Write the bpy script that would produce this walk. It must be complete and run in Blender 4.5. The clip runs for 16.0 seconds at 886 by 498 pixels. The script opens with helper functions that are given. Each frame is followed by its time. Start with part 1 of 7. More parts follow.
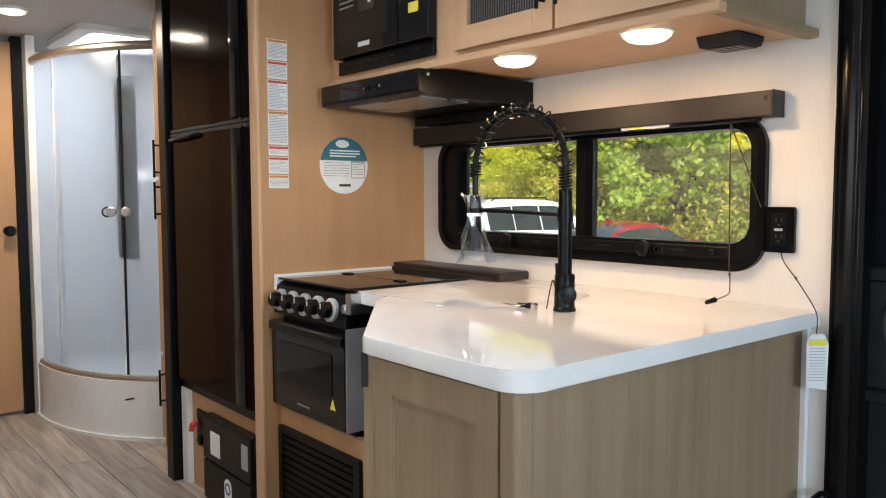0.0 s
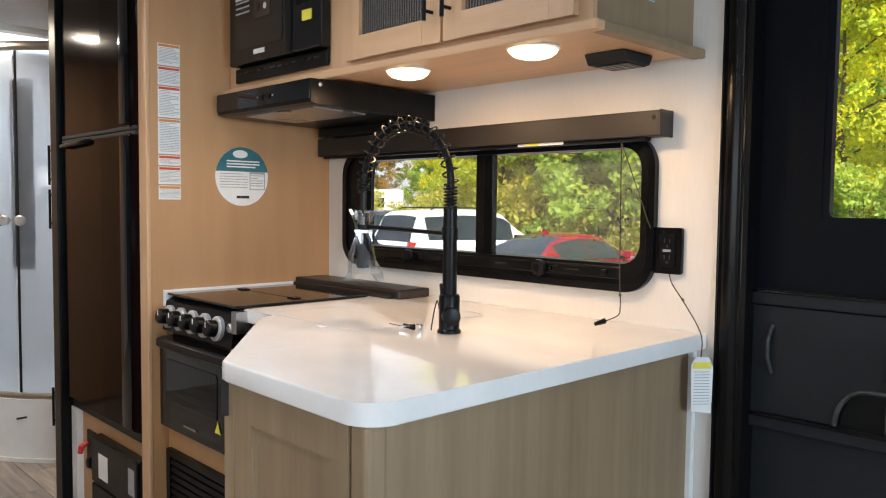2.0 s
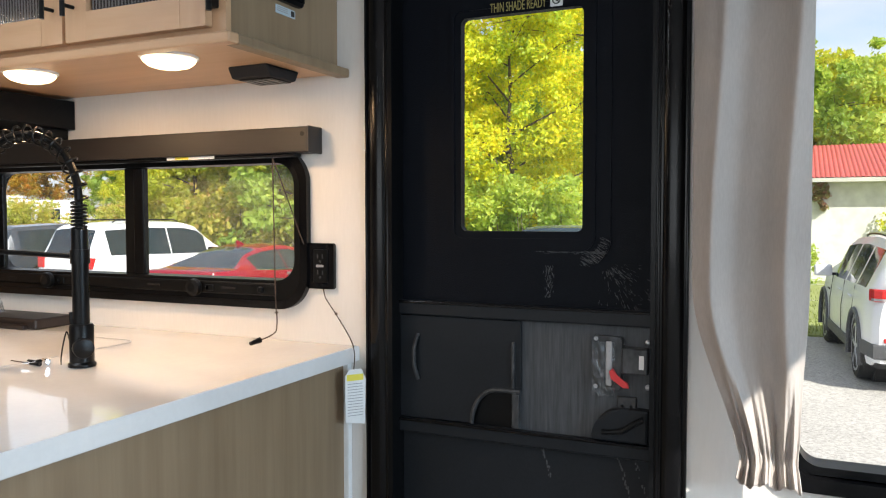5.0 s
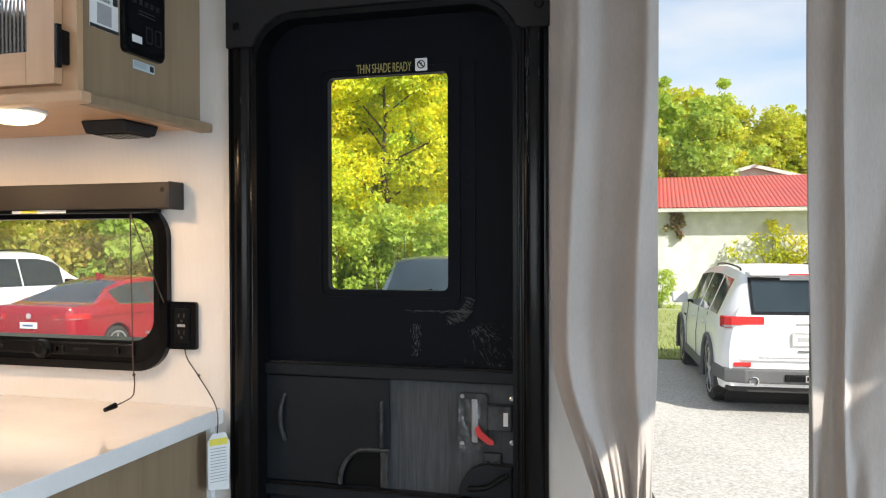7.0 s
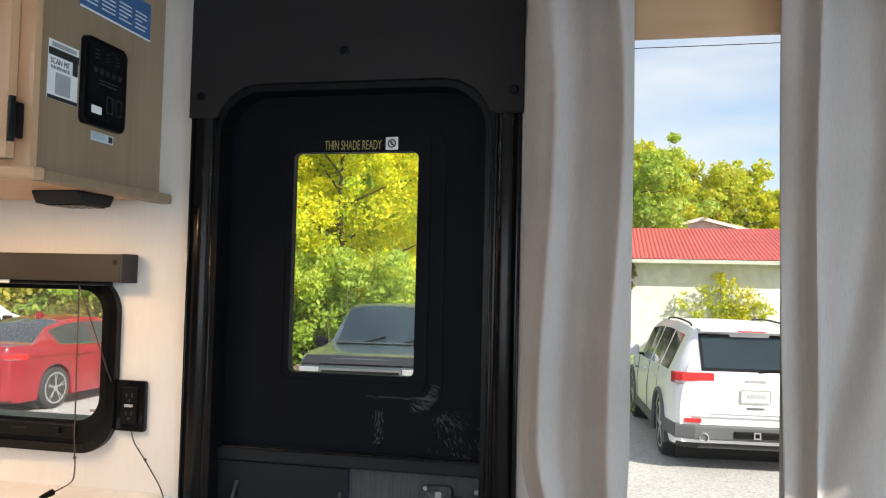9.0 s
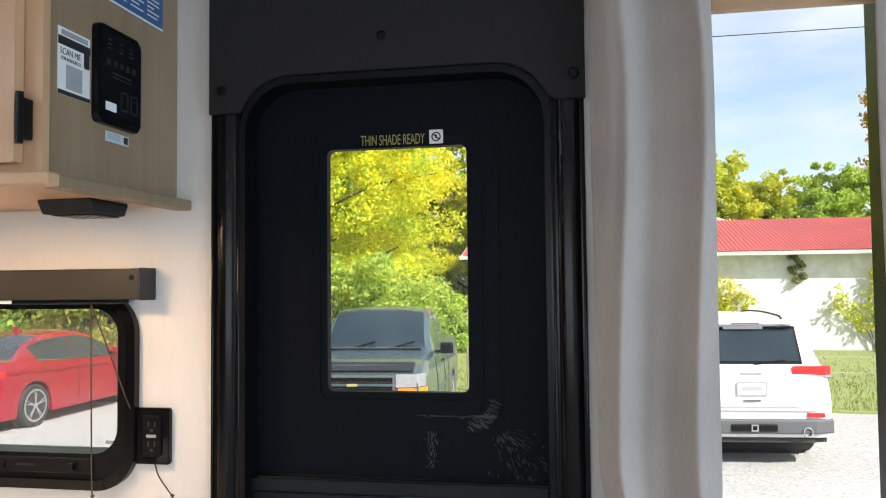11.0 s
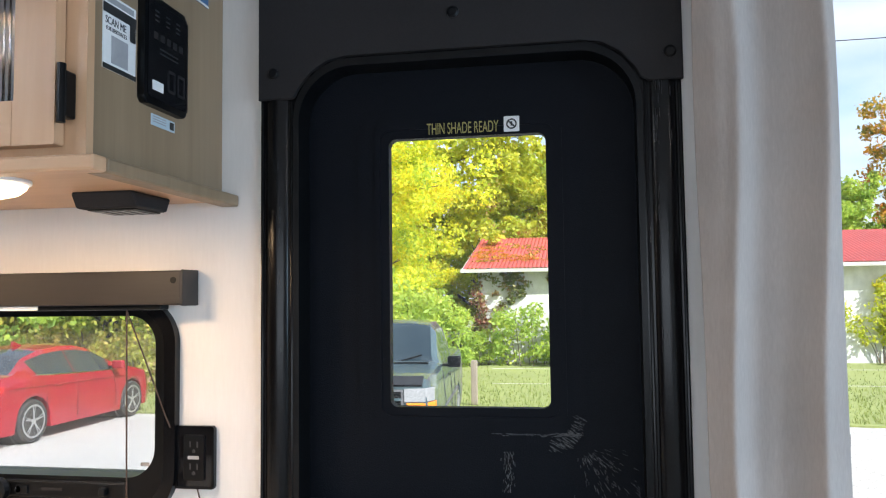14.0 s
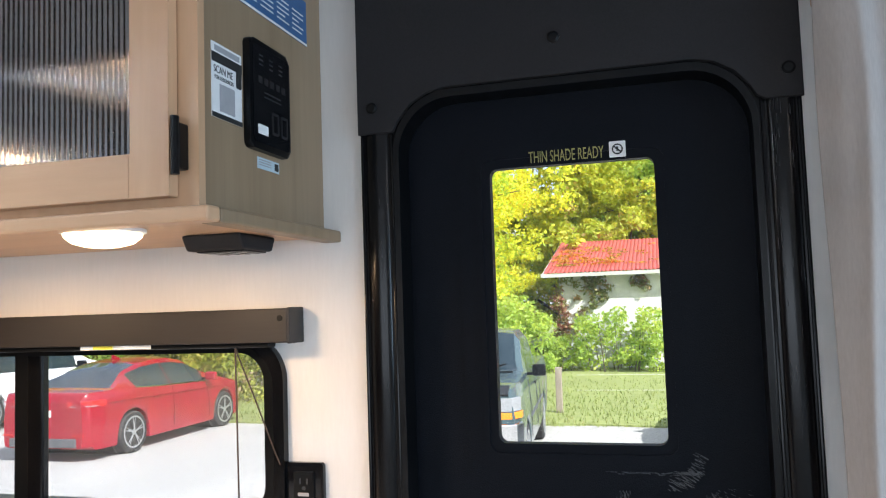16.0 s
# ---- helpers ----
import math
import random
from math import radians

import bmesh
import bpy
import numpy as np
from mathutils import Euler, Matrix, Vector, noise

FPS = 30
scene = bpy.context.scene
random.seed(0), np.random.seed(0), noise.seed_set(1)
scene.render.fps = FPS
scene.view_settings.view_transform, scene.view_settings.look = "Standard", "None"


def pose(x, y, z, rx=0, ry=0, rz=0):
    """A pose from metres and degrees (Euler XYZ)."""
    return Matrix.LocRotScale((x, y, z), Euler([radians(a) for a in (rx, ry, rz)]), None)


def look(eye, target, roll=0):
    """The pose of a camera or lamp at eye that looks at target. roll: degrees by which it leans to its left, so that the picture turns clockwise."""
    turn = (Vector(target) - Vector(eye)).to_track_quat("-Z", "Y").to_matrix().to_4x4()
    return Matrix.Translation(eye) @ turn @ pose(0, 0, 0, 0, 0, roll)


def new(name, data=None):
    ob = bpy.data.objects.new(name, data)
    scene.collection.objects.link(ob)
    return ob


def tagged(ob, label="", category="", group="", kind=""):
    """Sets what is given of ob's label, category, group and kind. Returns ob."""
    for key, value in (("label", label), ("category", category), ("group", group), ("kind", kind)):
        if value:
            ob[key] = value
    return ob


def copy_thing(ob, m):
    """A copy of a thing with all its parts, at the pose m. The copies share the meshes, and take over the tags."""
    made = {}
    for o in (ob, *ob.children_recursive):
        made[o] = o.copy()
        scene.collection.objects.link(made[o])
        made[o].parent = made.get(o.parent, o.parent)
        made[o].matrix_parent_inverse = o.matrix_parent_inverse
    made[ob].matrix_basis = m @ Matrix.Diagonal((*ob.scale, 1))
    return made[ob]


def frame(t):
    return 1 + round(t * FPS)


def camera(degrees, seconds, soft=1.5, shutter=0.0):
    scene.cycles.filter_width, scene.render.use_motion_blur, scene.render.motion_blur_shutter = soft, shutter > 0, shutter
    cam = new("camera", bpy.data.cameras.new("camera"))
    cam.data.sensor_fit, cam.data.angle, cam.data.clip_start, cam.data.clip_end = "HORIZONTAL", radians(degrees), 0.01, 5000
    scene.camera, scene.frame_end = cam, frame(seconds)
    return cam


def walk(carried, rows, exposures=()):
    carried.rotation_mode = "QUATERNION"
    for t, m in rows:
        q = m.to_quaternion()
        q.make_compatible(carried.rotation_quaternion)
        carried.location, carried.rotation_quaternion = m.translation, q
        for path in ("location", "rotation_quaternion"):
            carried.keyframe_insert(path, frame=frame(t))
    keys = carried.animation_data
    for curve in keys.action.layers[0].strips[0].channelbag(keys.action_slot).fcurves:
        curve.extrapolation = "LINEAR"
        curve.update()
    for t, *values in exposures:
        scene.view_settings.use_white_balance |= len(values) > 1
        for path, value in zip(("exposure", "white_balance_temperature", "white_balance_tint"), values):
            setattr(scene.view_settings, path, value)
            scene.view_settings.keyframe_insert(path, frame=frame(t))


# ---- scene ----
cam = camera(59.3, 16.0, 1.15)
METRES, EYE, TILT, LEAN, TURN = 1.04, 1.19, 0.0, 0.0, -39.7
ROWS = [
    (0.0, 0.0, 0.0, 0.0, -0.01, -3.93, 0.13),
    (0.5, 0.0463, 0.019, 0.008, -0.2, -4.02, 0.76),
    (1.0, 0.0736, 0.038, 0.0076, -1.05, -4.17, 0.52),
    (1.5, 0.1066, 0.0549, 0.0116, -2.34, -3.88, 0.14),
    (2.0, 0.1439, 0.0638, 0.0205, -4.03, -3.3, -0.66),
    (2.5, 0.1811, 0.0683, 0.0269, -6.53, -3.16, -1.02),
    (3.0, 0.2226, 0.0697, 0.0279, -10.02, -3.19, -0.31),
    (3.5, 0.2413, 0.0688, 0.0308, -13.71, -2.94, 0.16),
    (4.0, 0.2589, 0.0699, 0.0347, -17.73, -2.6, 0.21),
    (4.5, 0.263, 0.066, 0.0375, -22.05, -2.41, 0.01),
    (5.0, 0.2614, 0.064, 0.0384, -25.77, -2.52, 0.06),
    (7.5, 0.2773, 0.0465, 0.1374, -36.13, 0.38, -0.06),
    (8.0, 0.2836, 0.0548, 0.1615, -37.28, 1.34, -0.48),
    (8.5, 0.2814, 0.0743, 0.1808, -38.07, 2.0, -1.28),
    (9.0, 0.2767, 0.1031, 0.1995, -38.31, 2.48, -1.32),
    (11.5, 0.2497, 0.3673, 0.2109, -40.22, 2.7, 0.99),
    (12.0, 0.2437, 0.4152, 0.2128, -40.34, 3.11, 1.24),
    (12.5, 0.2368, 0.4534, 0.2097, -40.03, 3.68, 1.32),
    (13.0, 0.2429, 0.4827, 0.2032, -40.02, 3.84, 1.49),
    (13.5, 0.244, 0.5114, 0.1928, -40.27, 3.75, 0.93),
    (14.0, 0.2446, 0.516, 0.192, -40.21, 3.55, 0.71),
    (14.5, 0.2441, 0.5147, 0.1882, -39.82, 3.5, 1.4),
    (15.0, 0.2405, 0.5229, 0.1849, -39.11, 3.79, 2.0),
    (15.5, 0.2292, 0.5437, 0.183, -38.24, 4.25, 1.96),
    (16.0, 0.2252, 0.5641, 0.2423, -34.41, 4.04, 1.9),
]
walk(cam, [(t, pose(0, 0, EYE, TILT, LEAN, TURN) @ pose(METRES * x, METRES * y, METRES * z, 90 + pitch, roll, yaw)) for t, x, y, z, yaw, pitch, roll in ROWS],
     exposures=[(0.0, 0.73, 6500, 10), (5.0, 0.72, 6450, 10), (8.5, 0.68, 6500, 10), (12.0, 0.86, 6100, 10), (16.0, 0.98, 5900, 10)])

# ---- world, sun, large lights ----
SUN_AZ, SUN_EL = math.atan2(-0.80, -0.60), radians(38)      # the sun stands behind the trailer, over its nose
world = bpy.data.worlds.new("sky")
scene.world = world
world.use_nodes = True
wn = world.node_tree
wn.nodes.clear()
w_out = wn.nodes.new("ShaderNodeOutputWorld")
w_bg = wn.nodes.new("ShaderNodeBackground")
w_sky = wn.nodes.new("ShaderNodeTexSky")
w_sky.sky_type = "NISHITA"
w_sky.sun_disc = False
w_sky.sun_elevation = SUN_EL
w_sky.sun_rotation = math.pi / 2 - SUN_AZ
w_sky.air_density, w_sky.dust_density, w_sky.ozone_density = 1.0, 1.5, 1.0
# thin bright cloud over the blue
w_tc = wn.nodes.new("ShaderNodeTexCoord")
w_map = wn.nodes.new("ShaderNodeMapping")
w_map.inputs["Scale"].default_value = (2.0, 2.0, 7.0)
w_noise = wn.nodes.new("ShaderNodeTexNoise")
w_noise.inputs["Scale"].default_value = 1.6
w_noise.inputs["Detail"].default_value = 6
w_ramp = wn.nodes.new("ShaderNodeValToRGB")
w_ramp.color_ramp.elements[0].position, w_ramp.color_ramp.elements[1].position = 0.28, 0.66
w_mix = wn.nodes.new("ShaderNodeMixRGB")
w_mix.inputs[2].default_value = (4.4, 4.5, 4.7, 1)
wn.links.new(w_tc.outputs["Generated"], w_map.inputs["Vector"])
wn.links.new(w_map.outputs["Vector"], w_noise.inputs["Vector"])
wn.links.new(w_noise.outputs["Fac"], w_ramp.inputs["Fac"])
wn.links.new(w_ramp.outputs["Color"], w_mix.inputs[0])
wn.links.new(w_sky.outputs["Color"], w_mix.inputs[1])
wn.links.new(w_mix.outputs["Color"], w_bg.inputs["Color"])
w_bg.inputs["Strength"].default_value = 0.135
wn.links.new(w_bg.outputs["Background"], w_out.inputs["Surface"])

sun = new("sun", bpy.data.lights.new("sun", "SUN"))
sun.data.energy, sun.data.angle, sun.data.color = 5.0, radians(0.5), (1.0, 0.94, 0.84)
sun_way = Vector((math.cos(SUN_AZ) * math.cos(SUN_EL), math.sin(SUN_AZ) * math.cos(SUN_EL), math.sin(SUN_EL)))
sun.matrix_world = look(sun_way * 40, (0, 0, 0))


def window_light(name, m, sx, sy, watts, color=(0.86, 0.93, 1.0), spread=180):
    """An area lamp added in a window's opening for its daylight, shining along the pose's -z."""
    ob = new(name, bpy.data.lights.new(name, "AREA"))
    ob.data.shape, ob.data.size, ob.data.size_y = "RECTANGLE", sx, sy
    ob.data.energy, ob.data.color, ob.data.spread = watts, color, radians(spread)
    ob.matrix_world = m
    return ob


CEIL = 2.04
# added lamps strengthen the daylight; west and front windows are out of view
window_light("daylight_west", look((-0.98, 0.6, 1.35), (1.5, 0.6, 1.2)), 2.0, 0.7, 6.5)
window_light("daylight_front", look((0.5, -2.26, 1.40), (0.6, 1.0, -0.35)), 1.5, 0.6, 25, (0.58, 0.80, 1.0), 140)
# lamp in the added roof vent, bright enough to show in the reeded glass
window_light("added_vent_lamp", look((0.73, 1.59, CEIL + 0.10), (0.73, 1.59, 0)), 0.35, 0.35, 6.5, (0.8, 0.9, 1.0))
window_light("daylight_skylight", look((1.45, 4.45, 2.22), (1.45, 4.4, 0)), 0.55, 0.55, 8.0, (0.86, 0.93, 1.0))


def lamp_glow(name, at, watts, color=(1.0, 0.70, 0.42), r=0.05):
    ob = new(name, bpy.data.lights.new(name, "AREA"))
    ob.data.shape, ob.data.size, ob.data.energy, ob.data.color = "DISK", 2 * r, watts, color
    ob.location = at
    return ob


PUCKS = [(1.545, 1.548), (1.545, 1.115)]
# first lamp is in view; the other two are added out of view as fill
CEIL_LAMPS = [(0.79, 4.0, 9.0), (0.15, 2.5, 5.0), (0.35, -0.9, 3.5)]
for px, py in PUCKS:
    lamp_glow("cabinet_lamp_light", (px, py, 1.540), 1.75, (1.0, 0.64, 0.34))
for px, py, watts in CEIL_LAMPS:
    lamp_glow("ceiling_lamp_light", (px, py, CEIL - 0.035), watts, (1.0, 0.86, 0.68), 0.05)

# ---- materials ----


def shader(name):
    m = bpy.data.materials.new(name)
    m.use_nodes = True
    nt = m.node_tree
    return m, nt, nt.nodes["Principled BSDF"]


def add(nt, kind, **values):
    n = nt.nodes.new(kind)
    for k, v in values.items():
        n.inputs[k].default_value = v
    return n


def rgb(c):
    return (*c, 1.0)


def surface(name, c1, c2, rough=0.5, metal=0.0, grain=(20, 20, 20), blotch=2.0, bump=0.1, spread=0.25, rough_var=0.1, per_piece=0.0, coat=0.0, coords="Object", shine=0.5):
    """A two-scale material: fine grain between c1 and c2 and broad blotches, fine relief and uneven gloss."""
    m, nt, b = shader(name)
    tc = nt.nodes.new("ShaderNodeTexCoord")
    mp = add(nt, "ShaderNodeMapping", Scale=grain)
    nt.links.new(tc.outputs[coords], mp.inputs["Vector"])
    fine = add(nt, "ShaderNodeTexNoise", Scale=1.0, Detail=6.0, Roughness=0.6)
    nt.links.new(mp.outputs["Vector"], fine.inputs["Vector"])
    broad = add(nt, "ShaderNodeTexNoise", Scale=blotch, Detail=3.0)
    nt.links.new(tc.outputs[coords], broad.inputs["Vector"])
    ramp = nt.nodes.new("ShaderNodeValToRGB")
    ramp.color_ramp.elements[0].position, ramp.color_ramp.elements[1].position = 0.5 - spread, 0.5 + spread
    ramp.color_ramp.elements[0].color, ramp.color_ramp.elements[1].color = rgb(c1), rgb(c2)
    nt.links.new(fine.outputs["Fac"], ramp.inputs["Fac"])
    hsv = add(nt, "ShaderNodeHueSaturation")
    rng = add(nt, "ShaderNodeMapRange", **{"From Min": 0.3, "From Max": 0.7, "To Min": 0.9, "To Max": 1.1})
    nt.links.new(broad.outputs["Fac"], rng.inputs["Value"])
    value = rng.outputs["Result"]
    if per_piece:
        info = nt.nodes.new("ShaderNodeObjectInfo")
        pr = add(nt, "ShaderNodeMapRange", **{"To Min": 1 - per_piece, "To Max": 1 + per_piece})
        nt.links.new(info.outputs["Random"], pr.inputs["Value"])
        mul = nt.nodes.new("ShaderNodeMath")
        mul.operation = "MULTIPLY"
        nt.links.new(value, mul.inputs[0])
        nt.links.new(pr.outputs["Result"], mul.inputs[1])
        value = mul.outputs[0]
    nt.links.new(value, hsv.inputs["Value"])
    nt.links.new(ramp.outputs["Color"], hsv.inputs["Color"])
    nt.links.new(hsv.outputs["Color"], b.inputs["Base Color"])
    rr = add(nt, "ShaderNodeMapRange", **{"To Min": max(0.02, rough - rough_var), "To Max": min(1, rough + rough_var)})
    nt.links.new(broad.outputs["Fac"], rr.inputs["Value"])
    nt.links.new(rr.outputs["Result"], b.inputs["Roughness"])
    b.inputs["Metallic"].default_value = metal
    b.inputs["Coat Weight"].default_value = coat
    b.inputs["Specular IOR Level"].default_value = shine
    if bump:
        bp = add(nt, "ShaderNodeBump", Strength=bump, Distance=0.002)
        nt.links.new(fine.outputs["Fac"], bp.inputs["Height"])
        nt.links.new(bp.outputs["Normal"], b.inputs["Normal"])
    return m


def glowing(name, color, strength):
    m, nt, b = shader(name)
    b.inputs["Base Color"].default_value = rgb(color)
    b.inputs["Emission Color"].default_value = rgb(color)
    b.inputs["Emission Strength"].default_value = strength
    return m


def pane_glass(name, tint, gloss=0.04, rough=0.0):
    """A thin pane: light passes straight through with a tint, and part is mirrored, more at a slant."""
    m, nt, b = shader(name)
    nt.nodes.remove(b)
    out = nt.nodes["Material Output"]
    tr = add(nt, "ShaderNodeBsdfTransparent", Color=rgb(tint))
    gl = add(nt, "ShaderNodeBsdfGlossy", Color=rgb((0.9, 0.95, 1.0)), Roughness=rough)
    lw = add(nt, "ShaderNodeLayerWeight", Blend=0.5)
    pw = nt.nodes.new("ShaderNodeMath")
    pw.operation = "POWER"
    pw.inputs[1].default_value = 5.0
    nt.links.new(lw.outputs["Facing"], pw.inputs[0])
    mul = nt.nodes.new("ShaderNodeMath")
    mul.operation = "MULTIPLY_ADD"
    mul.inputs[1].default_value, mul.inputs[2].default_value = 0.9, gloss
    mul.use_clamp = True
    nt.links.new(pw.outputs[0], mul.inputs[0])
    mx = nt.nodes.new("ShaderNodeMixShader")
    nt.links.new(mul.outputs[0], mx.inputs["Fac"])
    nt.links.new(tr.outputs[0], mx.inputs[1])
    nt.links.new(gl.outputs[0], mx.inputs[2])
    nt.links.new(mx.outputs[0], out.inputs["Surface"])
    return m


def see_through_cloth(name, c1, c2, passing=0.35, grain=(300, 300, 60)):
    m = surface(name, c1, c2, 0.9, 0, grain, 3.0, 0.3, 0.3)
    nt = m.node_tree
    b = nt.nodes["Principled BSDF"]
    tl = nt.nodes.new("ShaderNodeBsdfTranslucent")
    src = b.inputs["Base Color"].links[0].from_socket
    nt.links.new(src, tl.inputs["Color"])
    mx = add(nt, "ShaderNodeMixShader", Fac=passing)
    nt.links.new(b.outputs[0], mx.inputs[1])
    nt.links.new(tl.outputs[0], mx.inputs[2])
    nt.links.new(mx.outputs[0], nt.nodes["Material Output"].inputs["Surface"])
    return m


def frosted(name):
    m, nt, b = shader(name)
    nt.nodes.remove(b)
    rf = add(nt, "ShaderNodeBsdfRefraction", Color=rgb((0.88, 0.94, 1.0)), Roughness=0.30, IOR=1.2)
    tl = add(nt, "ShaderNodeBsdfTranslucent", Color=rgb((0.84, 0.91, 1.0)))
    gl = add(nt, "ShaderNodeBsdfGlossy", Color=rgb((0.9, 0.95, 1.0)), Roughness=0.35)
    m1 = add(nt, "ShaderNodeMixShader", Fac=0.38)
    m2 = add(nt, "ShaderNodeMixShader", Fac=0.08)
    nt.links.new(rf.outputs[0], m1.inputs[1])
    nt.links.new(tl.outputs[0], m1.inputs[2])
    nt.links.new(m1.outputs[0], m2.inputs[1])
    nt.links.new(gl.outputs[0], m2.inputs[2])
    nt.links.new(m2.outputs[0], nt.nodes["Material Output"].inputs["Surface"])
    return m


def leafy(name, colors, gleam=0.35):
    """Leaves whose colour differs from leaf to leaf."""
    m, nt, b = shader(name)
    geo = nt.nodes.new("ShaderNodeNewGeometry")
    ramp = nt.nodes.new("ShaderNodeValToRGB")
    el = ramp.color_ramp.elements
    while len(el) < len(colors):
        el.new(0.5)
    for i, c in enumerate(colors):
        el[i].position = i / max(1, len(colors) - 1)
        el[i].color = rgb(c)
    tc = nt.nodes.new("ShaderNodeTexCoord")
    broad = add(nt, "ShaderNodeTexNoise", Scale=0.55, Detail=2.0)
    nt.links.new(tc.outputs["Object"], broad.inputs["Vector"])
    mixf = nt.nodes.new("ShaderNodeMath")
    mixf.operation = "MULTIPLY_ADD"
    mixf.inputs[1].default_value, mixf.inputs[2].default_value = 0.5, -0.38
    nt.links.new(geo.outputs["Random Per Island"], mixf.inputs[0])
    sm = nt.nodes.new("ShaderNodeMath")
    sm.operation = "MULTIPLY_ADD"
    sm.inputs[1].default_value = 1.3
    nt.links.new(broad.outputs["Fac"], sm.inputs[0])
    nt.links.new(mixf.outputs[0], sm.inputs[2])
    nt.links.new(sm.outputs[0], ramp.inputs["Fac"])
    nt.links.new(ramp.outputs["Color"], b.inputs["Base Color"])
    b.inputs["Roughness"].default_value = 0.55
    tl = nt.nodes.new("ShaderNodeBsdfTranslucent")
    nt.links.new(ramp.outputs["Color"], tl.inputs["Color"])
    mx = add(nt, "ShaderNodeMixShader", Fac=gleam)
    nt.links.new(b.outputs[0], mx.inputs[1])
    nt.links.new(tl.outputs[0], mx.inputs[2])
    nt.links.new(mx.outputs[0], nt.nodes["Material Output"].inputs["Surface"])
    return m


M_WALL = surface("linen_wallpaper", (0.70, 0.662, 0.618), (0.755, 0.715, 0.672), 0.75, 0, (160, 160, 22), 1.5, 0.15, 0.35)
M_CEIL = surface("ceiling_vinyl", (0.42, 0.42, 0.432), (0.48, 0.48, 0.492), 0.6, 0, (60, 60, 60), 1.0, 0.05)
M_MAPLE = surface("maple_face", (0.53, 0.315, 0.172), (0.64, 0.405, 0.240), 0.42, 0, (26, 26, 2.2), 1.8, 0.06, 0.3, 0.06)
M_MAPLE_H = surface("maple_rail", (0.53, 0.315, 0.172), (0.64, 0.405, 0.240), 0.42, 0, (26, 2.2, 26), 1.8, 0.06, 0.3, 0.06)
M_PANEL = surface("maple_panel", (0.42, 0.228, 0.105), (0.53, 0.305, 0.150), 0.45, 0, (14, 14, 1.2), 1.4, 0.05, 0.35, 0.06)
M_GREYOAK = surface("grey_brown_oak", (0.225, 0.152, 0.087), (0.335, 0.240, 0.147), 0.48, 0, (30, 30, 1.6), 2.0, 0.08, 0.3, 0.06)
M_COUNTER = surface("white_solid_surface", (0.80, 0.78, 0.76), (0.85, 0.83, 0.81), 0.055, 0, (90, 90, 90), 3.0, 0.0, 0.3, 0.03)
M_BLACK = surface("black_satin_plastic", (0.0025, 0.0027, 0.003), (0.005, 0.0053, 0.006), 0.33, 0, (70, 70, 70), 5.0, 0.08, 0.3, 0.1, shine=0.2)
M_DOORBLK = surface("black_moulded_door_skin", (0.0026, 0.0034, 0.0058), (0.0060, 0.0076, 0.0112), 0.46, 0, (420, 420, 420), 4.0, 0.35, 0.3, 0.1, shine=0.08)
# smooth sheen, plus a lighter black that stands for light on the lower door
M_LITBLK = surface("smooth_black_plastic_lightened", (0.0095, 0.0112, 0.0135), (0.0150, 0.0172, 0.0205), 0.42, 0, (160, 160, 160), 6.0, 0.1, 0.3, 0.1, shine=0.2)
M_HEADER = surface("dark_vinyl_header", (0.018, 0.0168, 0.0175), (0.025, 0.0236, 0.0245), 0.6, 0, (300, 300, 300), 3.0, 0.2, 0.3, 0.08, shine=0.15)
M_ALUBLK = surface("black_anodised_frame", (0.002, 0.002, 0.0024), (0.0045, 0.0045, 0.0052), 0.22, 0.0, (40, 40, 3), 6.0, 0.1, 0.3, 0.12, shine=0.26)
M_GLOSSBLK = surface("black_glass_front", (0.006, 0.006, 0.007), (0.009, 0.009, 0.010), 0.06, 0, (30, 30, 30), 3.0, 0.0, 0.3, 0.03, shine=0.4)
M_FRIDGE = surface("black_fridge_door", (0.007, 0.0028, 0.0026), (0.010, 0.0042, 0.0038), 0.10, 0, (30, 30, 30), 2.0, 0.0, 0.3, 0.03, shine=0.05)
M_BRONZE = surface("dark_bronze_valance", (0.013, 0.0105, 0.0095), (0.019, 0.016, 0.0145), 0.45, 0.0, (200, 12, 200), 3.0, 0.06, 0.3, 0.06)
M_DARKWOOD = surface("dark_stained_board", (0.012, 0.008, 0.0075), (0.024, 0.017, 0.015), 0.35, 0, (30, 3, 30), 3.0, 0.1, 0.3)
M_STEEL = surface("brushed_steel", (0.50, 0.50, 0.52), (0.62, 0.62, 0.64), 0.28, 1.0, (200, 8, 200), 4.0, 0.05, 0.3, 0.08)
M_CHROME = surface("polished_metal", (0.62, 0.62, 0.63), (0.75, 0.75, 0.76), 0.12, 1.0, (40, 40, 40), 4.0, 0.0)
M_SIDESTEEL = surface("grey_steel_side", (0.30, 0.30, 0.31), (0.42, 0.42, 0.43), 0.35, 0.25, (200, 200, 8), 4.0, 0.05, 0.3, 0.08)
M_SATIN = surface("satin_silver", (0.46, 0.46, 0.47), (0.58, 0.58, 0.59), 0.38, 0.35, (60, 60, 60), 4.0, 0.0)
M_RAIL = surface("champagne_metal", (0.42, 0.36, 0.30), (0.52, 0.46, 0.39), 0.32, 0.9, (80, 80, 8), 4.0, 0.05)
M_ACRYLIC = surface("white_acrylic", (0.78, 0.78, 0.79), (0.83, 0.83, 0.84), 0.18, 0, (20, 20, 20), 2.0, 0.0)
M_WHITE = surface("white_plastic", (0.74, 0.74, 0.73), (0.80, 0.80, 0.79), 0.4, 0, (50, 50, 50), 3.0, 0.03)
M_PAPER = surface("white_paper", (0.76, 0.76, 0.75), (0.82, 0.82, 0.81), 0.7, 0, (80, 80, 80), 6.0, 0.03)
